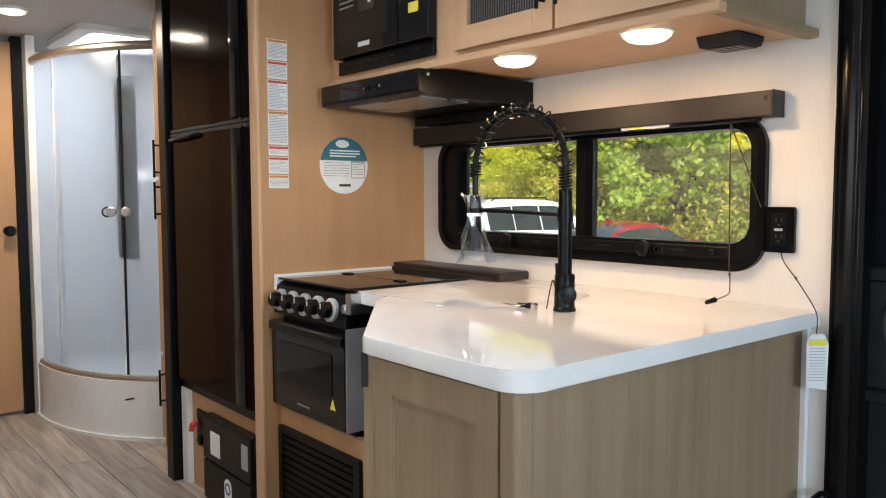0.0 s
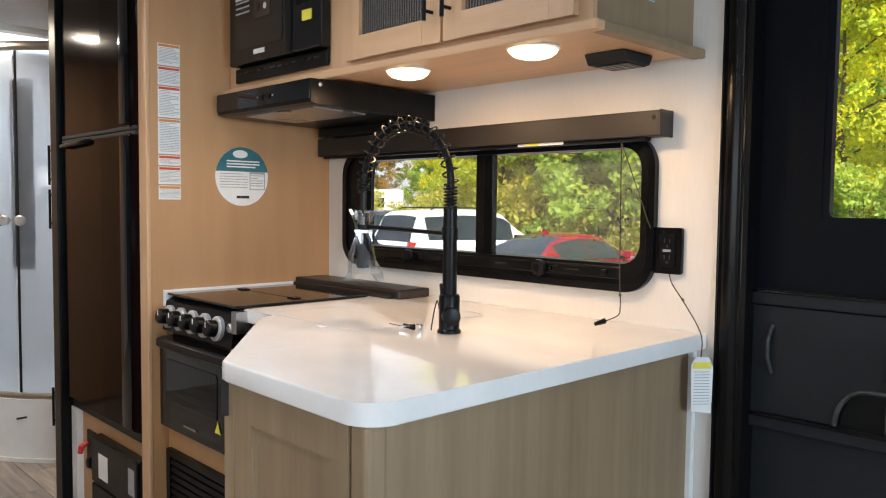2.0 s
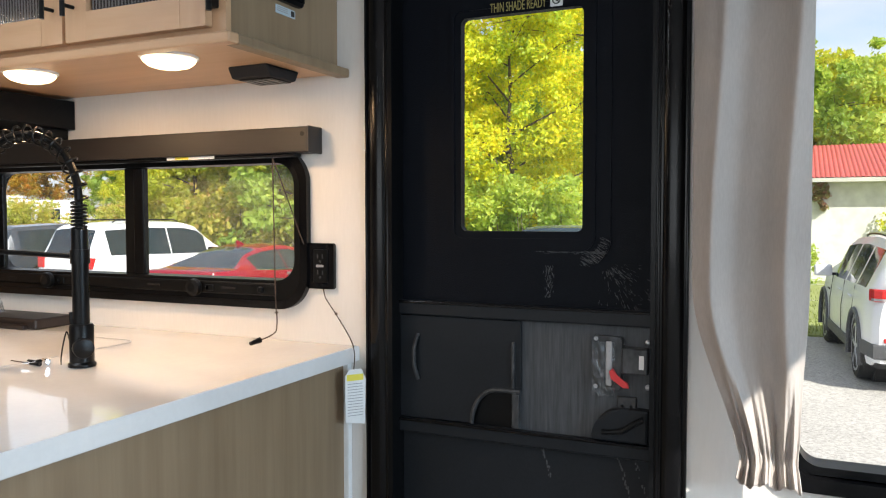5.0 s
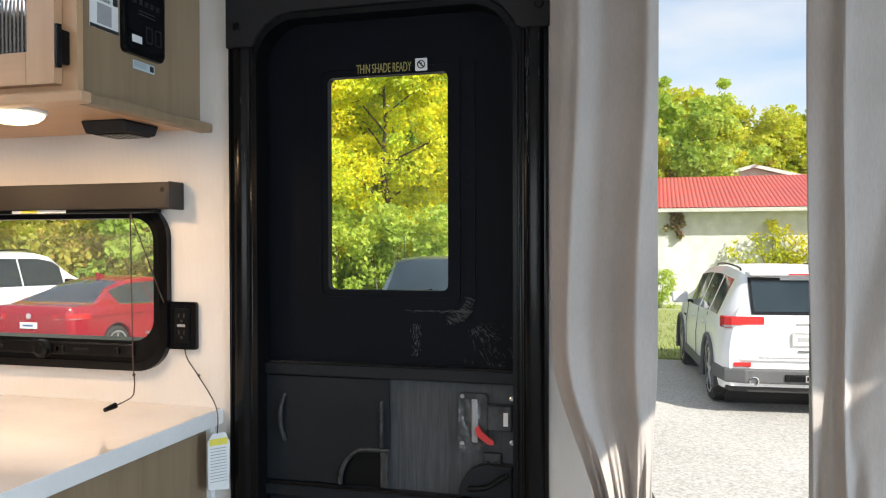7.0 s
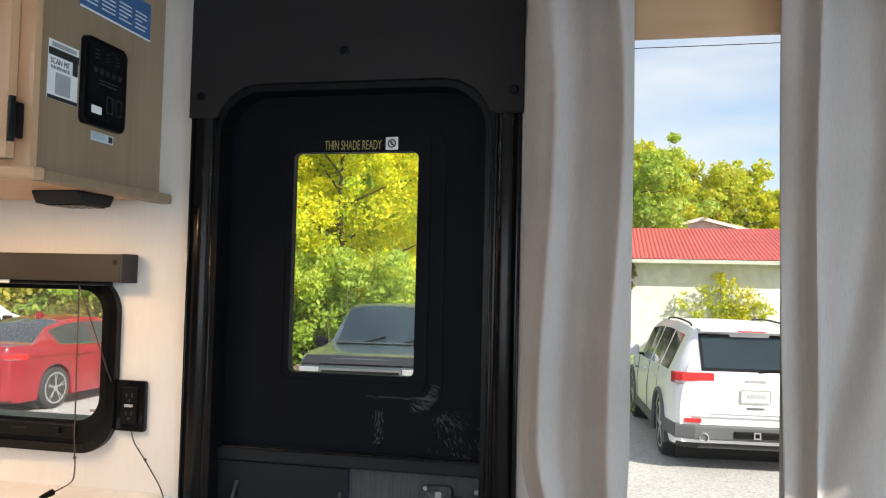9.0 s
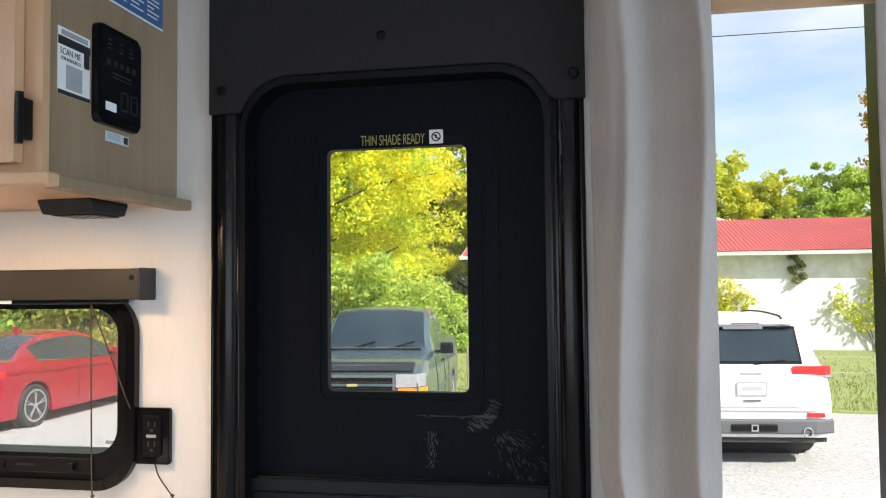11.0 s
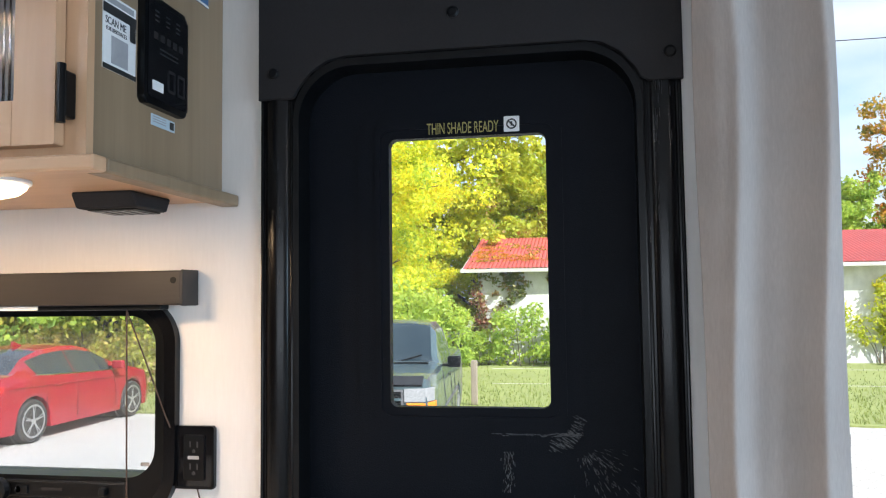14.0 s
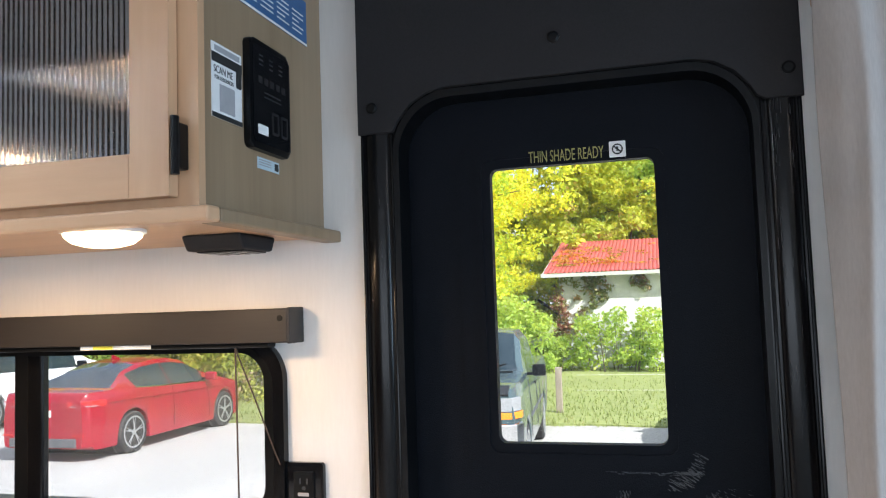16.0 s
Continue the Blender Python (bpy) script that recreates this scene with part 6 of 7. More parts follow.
for src, spots in ((t_yellow, ((27.5, 8.5, 0.95, 110), (22.8, 21.0, 0.8, 200))),
                   (t_mix, ((22.0, 15.5, 0.8, 10), (21.0, 18.5, 0.62, 70), (25.5, 12.0, 0.9, 140), (30.0, 20.0, 0.8, 30), (36.0, 9.5, 1.0, 75), (47.0, -8.2, 0.72, 20), (32.5, 24.5, 0.8, 200), (36.0, 31.0, 0.8, 15), (41.0, -2.4, 0.95, 130), (43.5, -6.0, 0.92, 60), (44.0, -8.6, 0.80, 10), (45.5, -10.0, 0.75, 190), (44.0, 1.0, 1.0, 260), (34.5, 1.6, 0.74, 330), (40.5, -1.0, 1.05, 200))),
                   (t_green, ((23.5, 9.4, 0.75, 60), (19.6, 12.6, 0.85, 40), (30.0, 16.0, 1.0, 150), (29.5, 22.5, 0.95, 20), (40.0, 4.2, 1.0, 80), (43.0, -12.6, 0.93, 100), (46.0, -24.0, 0.9, 170), (33.0, 27.0, 0.9, 240), (46.5, -4.6, 0.95, 300), (44.0, 46.0, 1.0, 10), (38.0, 58.0, 1.0, 50), (48.0, -31.0, 1.0, 90), (44.0, 18.0, 1.2, 45))),
                   (t_orange, ((52.0, -29.0, 0.9, 50), (48.0, 66.0, 0.8, 120), (42.0, 52.0, 0.7, 200)))):
    for x, y, s, a in spots:
        copy_thing(src, pose(x, y, GZ, 0, 0, a) @ Matrix.Diagonal((s, s, s, 1)))
hb = bush("hedge_bush", "dense mixed hedge shrub in green and dull red", (19.4, 12.5, GZ + 0.02), 1.3, 1.7, 2.3, 0.085, LEAF_HEDGE, 31, 110, 60)
for x, y, s, a in ((19.8, 15.8, 1.1, 50), (20.4, 19.0, 1.1, 120), (20.5, 22.6, 0.8, 200), (18.6, 9.6, 0.75, 90), (32.0, 26.0, 1.1, 260), (33.5, 30.5, 1.1, 20), (34.5, 36.0, 1.1, 80), (33.0, 43.0, 1.2, 140)):
    copy_thing(hb, pose(x, y, GZ + 0.02, 0, 0, a) @ Matrix.Diagonal((s, s, s, 1)))
gs_ = bush("green_shrub", "leafy bright green shrub below the yellow maple", (17.9, 5.4, GZ + 0.02), 1.0, 1.3, 2.7, 0.072, LEAF_GREEN, 33, 100, 110)
for x, y, s, a in ((18.2, 7.6, 1.05, 70), (18.6, 4.2, 0.8, 150), (19.6, 9.9, 1.0, 250), (21.5, 5.6, 0.9, 20), (23.0, 4.9, 0.6, 90)):
    copy_thing(gs_, pose(x, y, GZ + 0.02, 0, 0, a) @ Matrix.Diagonal((s, s, s, 1)))
wb = bush("weed_bush", "loose green shrub against the white building", (25.0, 1.7, GZ + 0.02), 0.8, 1.2, 1.75, 0.07, LEAF_GREEN, 32, 70, 62)
for x, y, s, a in ((24.8, 3.5, 0.60, 60), (25.3, -5.6, 0.42, 140), (25.1, -9.6, 0.5, 210), (25.4, -14.5, 0.9, 300), (24.6, 0.2, 0.62, 20)):
    copy_thing(wb, pose(x, y, GZ + 0.02, 0, 0, a) @ Matrix.Diagonal((s, s, s, 1)))


# ---- white building with a red roof ----
def long_building():
    b = thing("white_building", (26.0, -10.0, GZ), "long low white block building with a red metal roof", "building")
    x0, x1, ya, yb, ze = 26.0, 35.0, -34.0, 3.6, 2.30
    part("wall", box(x0, x0 + 0.25, ya, yb, GZ, ze), M_BLOCK, b)
    part("end_wall", slab("y", yb - 0.2, yb, [(x0 + 0.25, GZ), (x0 + 0.25, ze), (x0 + 4.5, 3.6), (x1, ze), (x1, GZ)]), M_BLOCK, b)
    bm = bmesh.new()
    n = 290
    rows = [[], []]
    for i in range(n * 4 + 1):
        y = yb + 0.45 - (yb - ya + 0.45) * i / (n * 4)
        lift = (0.0, 0.022, 0.030, 0.022)[i % 4]
        rows[0].append(bm.verts.new((x0 - 0.5, y, ze - 0.01 + lift)))
        rows[1].append(bm.verts.new((x0 + 4.6, y, 3.62 + lift)))
    for i in range(n * 4):
        bm.faces.new((rows[0][i], rows[0][i + 1], rows[1][i + 1], rows[1][i]))
    part("roof", bm, M_ROOFRED, b, "ribbed red metal roof sheet")
    part("roof_back", slab("y", ya, yb + 0.45, [(x0 + 4.6, 3.60), (x0 + 4.6, 3.55), (x1, ze - 0.03), (x1, ze + 0.02)]), M_ROOFRED, b)
    part("gutter", slab("y", ya, yb + 0.5, [(x0 - 0.56, ze - 0.13), (x0 - 0.43, ze - 0.13), (x0 - 0.43, ze - 0.015), (x0 - 0.58, ze - 0.015)]), M_FASCIA, b, "weathered white gutter and fascia")
    part("soffit", box(x0 - 0.43, x0, ya, yb, ze - 0.07, ze - 0.05), M_FASCIA, b)
    part("barge_board", slab("y", yb + 0.40, yb + 0.46, [(x0 - 0.5, ze - 0.12), (x0 - 0.5, ze + 0.0), (x0 + 4.6, 3.61), (x0 + 4.6, 3.47)]), M_FASCIA, b)
    rr = random.Random(3)
    cs, rs = [], []
    for k in range(46):
        y = yb + 0.15 - abs(rr.gauss(0, 0.40))
        cs.append((x0 - 0.12, y, ze - 0.2 - 2.4 * rr.random()))
        rs.append(rr.uniform(0.12, 0.30))
    for y, drop in ((2.65, 0.055), (2.45, 0.11), (2.25, 0.08), (1.0, 0.05), (-0.62, 0.085), (-0.75, 0.05), (-6.3, 0.09)):
        for k in range(10):
            cs.append((x0 - 0.12, y + rr.gauss(0, 0.13), ze - 0.12 - drop * k))
            rs.append(rr.uniform(0.09, 0.19))
    ob = new("wall_vine", leaf_mesh("wall_vine", [(x - 26.0, y + 10.0, z - GZ) for x, y, z in cs], rs, 48, 0.06, 41, LEAF_VINE))
    ob.parent = b
    ob["label"] = "dark red creeper on the wall"
    cs = [(x0 + 0.3 + abs(rr.gauss(0, 1.6)), yb + 0.3 - abs(rr.gauss(0, 1.3)), 0) for k in range(90)]
    cs = [(x - 26.0, y + 10.0, ze + (x - x0 + 0.5) * (3.62 - ze) / 5.1 + 0.06 - GZ) for x, y, z in cs]
    ob = new("fallen_leaves", leaf_mesh("fallen_leaves", cs, [0.25] * 90, 14, 0.05, 42, LEAF_ORANGE, 0.12))
    ob.parent = b
    ob["label"] = "fallen leaves lying on the roof"
    return b


long_building()


def climbing_vine(y, z1, spread, seed):
    """Thin stems fanning up a wall, with loose leaves that leave gaps between them."""
    v = thing("climbing_vine", (25.86, y, GZ), "thin yellow-green vine climbing the white wall", "vine", "vines on the white wall")
    r = random.Random(seed)
    bm = bmesh.new()
    cs = []
    for k in range(11):
        a = r.uniform(-1, 1)
        end = (25.88 - r.uniform(0.02, 0.12), y + a * spread, GZ + (z1 - GZ) * (1 - 0.35 * abs(a)) * r.uniform(0.8, 1.0))
        mid = (25.88 - r.uniform(0.02, 0.10), y + a * spread * 0.35, GZ + (end[2] - GZ) * 0.55)
        path = smooth_line([(25.90, y + a * 0.1, GZ - 0.02), mid, end], 6)
        tube(path, [0.016 - 0.001 * i for i in range(len(path))], 5, bm)
        for p in path[5:]:
            for q in range(2):
                cs.append((p.x - 25.86 - 0.05 + r.gauss(0, 0.04), p.y - y + r.gauss(0, 0.16), p.z - GZ + r.gauss(0, 0.10)))
    part("stems", bm, M_BARK, v)
    ob = new("leaves", leaf_mesh("leaves", cs, [0.17] * len(cs), 13, 0.062, seed, LEAF_MIX, 0.9))
    ob.parent = v
    return v


climbing_vine(-3.5, 1.95, 1.45, 61)
climbing_vine(-8.6, 1.75, 1.3, 62)
climbing_vine(-11.0, 1.95, 0.9, 63)
gb = thing("rear_shed", (38, -4.0, GZ), "pale gabled building behind the red roof", "building")
part("wall", slab("x", 37.0, 42.0, [(-6.9, GZ), (-6.9, 3.75), (-4.2, 4.45), (-1.5, 3.75), (-1.5, GZ)]), M_BLOCK, gb)
part("roof", slab("x", 36.7, 42.2, [(-7.2, 3.68), (-4.2, 4.46), (-1.2, 3.68), (-1.2, 3.83), (-4.2, 4.61), (-7.2, 3.83)]), M_FASCIA, gb, "pale metal roof")
fp = thing("fence_post", (16.0, 2.39, GZ), "weathered wooden post by the grass", "post")
part("post", box(15.94, 16.06, 2.33, 2.45, GZ - 0.05, 0.13, 0.01), M_POSTWOOD, fp)
ww = thing("wire_fence", (20, -8, GZ), "two thin white fence wires across the lawn", "fence")
for z in (0.30, 0.62):
    part("wire", rod((17.4, 2.2, GZ + z), (17.4, -26, GZ + z), 0.0035, seg=5), M_FASCIA, ww)
for y in (-3, -9, -15, -21):
    part("post", rod((17.4, y, GZ), (17.4, y, GZ + 0.75), 0.02, seg=6), M_FASCIA, ww)
pw = thing("power_line", (22, -2, 7.9), "thin overhead power line", "cable")
part("wire", tube([(22, 26 - 7 * k, 8.1 - 0.16 * math.sin(math.pi * k / 8)) for k in range(9)], 0.012, 5), M_BLACK, pw)


# ---- vehicles ----
def wheel(parent, x, y, r, w, spokes, side):
    """A wheel with its tyre, alloy spokes and hub; side is +1 or -1 for the outer face."""
    wl = part("wheel", lathe((x, y - side * w / 2, r), (0, side, 0), [(r * 0.60, 0), (r * 0.92, 0), (r, w * 0.12), (r, w * 0.85), (r * 0.93, w), (r * 0.74, w)], 32), M_RUBBER, parent, "black tyre", True)
    o = y + side * w / 2
    part("rim_ring", ring("y", o - side * 0.02, o + side * 0.004, (x - r * 0.76, x + r * 0.76, r * 0.24, r * 1.76, r * 0.759), (x - r * 0.68, x + r * 0.68, r * 0.32, r * 1.68, r * 0.679), 8), M_RIM, wl, "", True)
    part("well", lathe((x, o - side * 0.07, r), (0, side, 0), [(r * 0.69, 0), (r * 0.69, 0.008)], 24), M_GLOSSBLK, wl)
    bm = bmesh.new()
    for k in range(spokes):
        a = 2 * math.pi * k / spokes + 0.3
        for da in (-0.11, 0.11):
            p, q = (x + math.cos(a) * r * 0.10, r + math.sin(a) * r * 0.10), (x + math.cos(a + da) * r * 0.70, r + math.sin(a + da) * r * 0.70)
            tube([(p[0], o - side * 0.012, p[1]), (q[0], o - side * 0.012, q[1])], [r * 0.060, r * 0.042], 6, bm)
    part("spokes", bm, M_RIM, wl, "", True)
    part("hub", lathe((x, o - side * 0.02, r), (0, side, 0), [(r * 0.15, 0), (r * 0.15, 0.02), (r * 0.08, 0.026)], 14), M_RIM, wl, "", True)
    return wl


def vehicle(name, label, cat, L, paint, top, belt, width, roofw, floor_z, axles, wr, glass, side_glass, spokes=5, arch=None, sill=None):
    """A body lofted along its length (x from 0 at the tail to L at the nose), with wheel openings, panes and wheels.
    top, belt, width, roofw: (x, value) pairs; glass: stretches of windscreen and rear window; side_glass: stretches of side panes."""
    car = thing(name, (0, 0, 0), label, cat)
    xs = sorted({round(float(x), 3) for x in np.linspace(0, L, 110)} | {round(e, 3) for g in glass + side_glass for e in g})

    def at(curve, x):
        return float(np.interp(x, [c[0] for c in curve], [c[1] for c in curve]))

    rows = []
    R = wr * 1.13
    for x in xs:
        w, zt, zb, wt = at(width, x), at(top, x), at(belt, x), at(roofw, x)
        zl = floor_z + (0.05 if x < 0.15 or x > L - 0.15 else 0)
        for ax in axles:
            if abs(x - ax) < R:
                zl = max(zl, wr + math.sqrt(R * R - (x - ax) ** 2))
        zt = max(zt, zb + 0.012)
        zm = max(zl + 0.05, (floor_z + zb) / 2 + 0.08)
        up = min(1.0, max(0.0, (zt - zb) / 0.25))
        wu = (w * 0.93) * (1 - up) + wt * up
        rows.append([(0, zl), (w - 0.16, zl), (w - 0.015, zl + 0.004), (w, max(zl + 0.03, floor_z + 0.16)), (w + 0.006, max(zm, zl + 0.04)), (w * 0.985, max(zb - 0.10, zl + 0.05)), (w * 0.955, zb),
                     (wu + 0.012, zb + (zt - zb) * 0.82), (wu * 0.90, zt - 0.012 * up), (wu * 0.5, zt + 0.018 * up), (0, zt + 0.025 * up)])
    m = len(rows[0])
    body, panes = bmesh.new(), {}

    def add_face(bm_, cache, idx):
        vs = []
        for i, j, s in idx:
            key = (i, j, s if rows[i][j][0] else 0)
            if key not in cache:
                y, z = rows[i][j]
                cache[key] = bm_.verts.new((xs[i], s * y, z))
            vs.append(cache[key])
        if len(set(vs)) > 2:
            try:
                bm_.faces.new(vs)
            except ValueError:
                pass

    cache_b = {}
    for i in range(len(xs) - 1):
        mid = (xs[i] + xs[i + 1]) / 2
        for j in range(m - 1):
            for s in (1, -1):
                key = None
                if j == 6:
                    for q, g in enumerate(side_glass):
                        if g[0] <= mid <= g[1]:
                            key = ("side_window", q, s)
                if j in (8, 9):
                    for q, g in enumerate(glass):
                        if g[0] <= mid <= g[1]:
                            key = ("windscreen" if g[0] > L * 0.5 else "rear_window", q, 0)
                idx = [(i, j, s), (i + 1, j, s), (i + 1, j + 1, s), (i, j + 1, s)]
                if key:
                    bm_, ch = panes.setdefault(key, (bmesh.new(), {}))
                    add_face(bm_, ch, idx)
                else:
                    add_face(body, cache_b, idx)
    for i in (0, len(xs) - 1):
        for j in range(m - 1):
            if rows[i][j][0] == 0 and rows[i][j + 1][0] == 0:
                continue
            loop = [(i, j, 1), (i, j + 1, 1), (i, j + 1, -1), (i, j, -1)]
            add_face(body, cache_b, [q for k, q in enumerate(loop) if k == 0 or True])
    part("body", body, paint, car, "", True)
    for (nm, q, s), (bm_, ch) in panes.items():
        part(nm, bm_, M_CARGLASS, car, "dark tinted glass", True)
    part("underbody", box(0.25, L - 0.25, -at(width, L / 2) * 0.86, at(width, L / 2) * 0.86, floor_z + 0.02, floor_z + 0.14), M_RUBBER, car)
    for ax in axles:
        part("wheel_well", rod((ax, -at(width, ax) + 0.17, wr), (ax, at(width, ax) - 0.17, wr), R * 0.99, seg=24), M_RUBBER, car)
        for s in (1, -1):
            y = s * (at(width, ax) - 0.115)
            wheel(car, ax, y, wr, 0.21, spokes, s)
            if arch:
                pts = [(ax + (R + 0.025) * math.cos(radians(a)), s * (at(width, ax) + 0.008), wr + (R + 0.025) * math.sin(radians(a))) for a in range(-18, 199, 12)]
                part("arch_trim", tube(pts, 0.034, 6), arch, car, "", True)
    if sill:
        for s in (1, -1):
            part("sill_trim", box(axles[0] + R, axles[1] - R, s * (at(width, L / 2) - 0.03) - 0.03, s * (at(width, L / 2) - 0.03) + 0.045, floor_z, floor_z + 0.14, 0.01), sill, car)
    return car


def mirror(car, x, y, z, paint, size=(0.10, 0.22, 0.15)):
    s = 1 if y > 0 else -1
    mr = part("mirror", box(x - size[0] / 2, x + size[0] / 2, y, y + s * size[1], z, z + size[2], 0.03, seg=3), paint, car, "", True)
    part("mirror_stem", box(x - 0.03, x + 0.03, y - s * 0.08, y + s * 0.05, z + 0.01, z + 0.05, 0.01), M_BLACK, mr)


def door_lines(car, spots, y, z0, z1):
    for s in (1, -1):
        for x, lean in spots:
            part("door_gap", tube([(x, s * (y + 0.004), z0), (x + lean * 0.4, s * (y + 0.008), (z0 + z1) / 2), (x + lean, s * (y * 0.963), z1)], 0.005, 5), M_INK, car)


# red saloon, tail towards the trailer
red = vehicle("red_sedan", "glossy red four-door saloon parked on the gravel", "car", 4.57, M_PAINTRED,
              [(0, 0.93), (0.05, 1.03), (0.12, 1.06), (0.45, 1.055), (0.60, 1.08), (0.85, 1.19), (1.15, 1.315), (1.5, 1.40), (1.95, 1.44), (2.35, 1.43), (2.7, 1.36), (3.0, 1.21), (3.35, 1.02), (3.5, 0.985), (4.2, 0.86), (4.5, 0.70), (4.57, 0.58)],
              [(0, 0.90), (0.1, 1.0), (0.6, 1.04), (1.0, 1.03), (1.6, 0.99), (3.3, 0.92), (3.5, 0.95), (4.2, 0.82), (4.5, 0.66), (4.57, 0.54)],
              [(0, 0.72), (0.08, 0.80), (0.3, 0.87), (0.8, 0.90), (3.6, 0.90), (4.2, 0.85), (4.45, 0.74), (4.57, 0.58)],
              [(0, 0.66), (0.6, 0.66), (1.0, 0.60), (1.6, 0.585), (2.4, 0.60), (3.4, 0.72), (4.57, 0.5)], 0.19, (0.98, 3.68), 0.335,
              [(0.58, 1.45), (2.55, 3.34)], [(1.08, 1.995), (2.015, 3.04)], 5)
for s in (1, -1):
    tl = part("tail_light", slab("z", 0.835, 0.935, [(-0.006, s * 0.46), (0.012, s * 0.70), (0.10, s * 0.822), (0.34, s * 0.882), (0.34, s * 0.85), (0.1, s * 0.70), (0.06, s * 0.46)], bevel=0.012), M_TAILRED, red, "slim red tail lamp")
    part("lamp_band", slab("z", 0.850, 0.862, [(-0.010, s * 0.50), (0.008, s * 0.70), (0.098, s * 0.828), (0.20, s * 0.856), (0.18, s * 0.83), (0.1, s * 0.70), (0.04, s * 0.50)]), M_LAMPGLASS, tl)
    part("bumper_reflector", box(-0.016, 0.02, s * 0.55, s * 0.74, 0.41, 0.435, 0.005), M_TAILRED, red)
    mirror(red, 3.02, s * 0.90, 0.96, M_PAINTRED)
    for x in (1.45, 2.35):
        part("door_handle", tube(smooth_line([(x, s * 0.905, 0.84), (x + 0.03, s * 0.925, 0.845), (x + 0.15, s * 0.925, 0.845), (x + 0.18, s * 0.905, 0.84)]), 0.012, 6), M_PAINTRED, red, "", True)
part("lower_bumper", box(-0.015, 0.12, -0.62, 0.62, 0.24, 0.38, 0.02), M_TRIMGREY, red, "dark lower bumper")
pl = part("number_plate", box(-0.022, 0.0, -0.16, 0.16, 0.70, 0.80, 0.003), M_PLATE, red)
part("plate_print", box(-0.0245, -0.022, -0.10, 0.10, 0.735, 0.765), M_BLUE, pl)
part("badge", lathe((-0.008, 0, 0.90), (-1, 0, 0), [(0.05, 0), (0.045, 0.008)], 16), M_CHROME, red)
part("side_crease", tube([(0.4, -0.902, 0.88), (1.2, -0.915, 0.865), (2.4, -0.915, 0.83), (3.5, -0.905, 0.80)], 0.008, 6), M_PAINTRED, red, "", True)
for s in (1, -1):
    part("window_line", tube(smooth_line([(1.06, s * 0.845, 1.035), (1.6, s * 0.866, 1.0), (2.4, s * 0.866, 0.968), (3.06, s * 0.865, 0.945)]), 0.007, 6), M_CHROME, red, "bright strip under the side panes", True)
part("roof_fin", slab("y", -0.012, 0.012, [(1.55, 1.435), (1.78, 1.45), (1.60, 1.53), (1.56, 1.53)]), M_PAINTRED, red)
door_lines(red, [(1.24, 0.05), (2.02, 0.0), (3.12, -0.06)], 0.905, 0.28, 0.96)
red.matrix_basis = pose(10.44, 9.53, GZ, 0, 0, 0.0)

# white off-road wagon, tail towards the trailer
jp = vehicle("white_suv", "white sport utility wagon parked tail-on on the gravel", "car", 4.82, M_PAINTWHITE,
             [(0, 1.05), (0.05, 1.16), (0.34, 1.66), (0.5, 1.69), (1.6, 1.735), (2.5, 1.71), (2.95, 1.66), (3.55, 1.24), (3.7, 1.19), (4.5, 1.10), (4.75, 0.95), (4.82, 0.8)],
             [(0, 1.02), (0.3, 1.15), (1.0, 1.15), (3.4, 1.09), (3.6, 1.15), (4.5, 1.05), (4.75, 0.9), (4.82, 0.75)],
             [(0, 0.86), (0.08, 0.92), (0.4, 0.96), (3.9, 0.96), (4.5, 0.90), (4.82, 0.72)],
             [(0, 0.72), (0.3, 0.68), (0.6, 0.70), (2.6, 0.70), (3.5, 0.80), (4.82, 0.6)], 0.30, (0.98, 3.90), 0.385,
             [(2.86, 3.55)], [(0.56, 1.18), (1.26, 2.05), (2.13, 3.12)], 5, M_TRIMGREY, M_TRIMGREY)
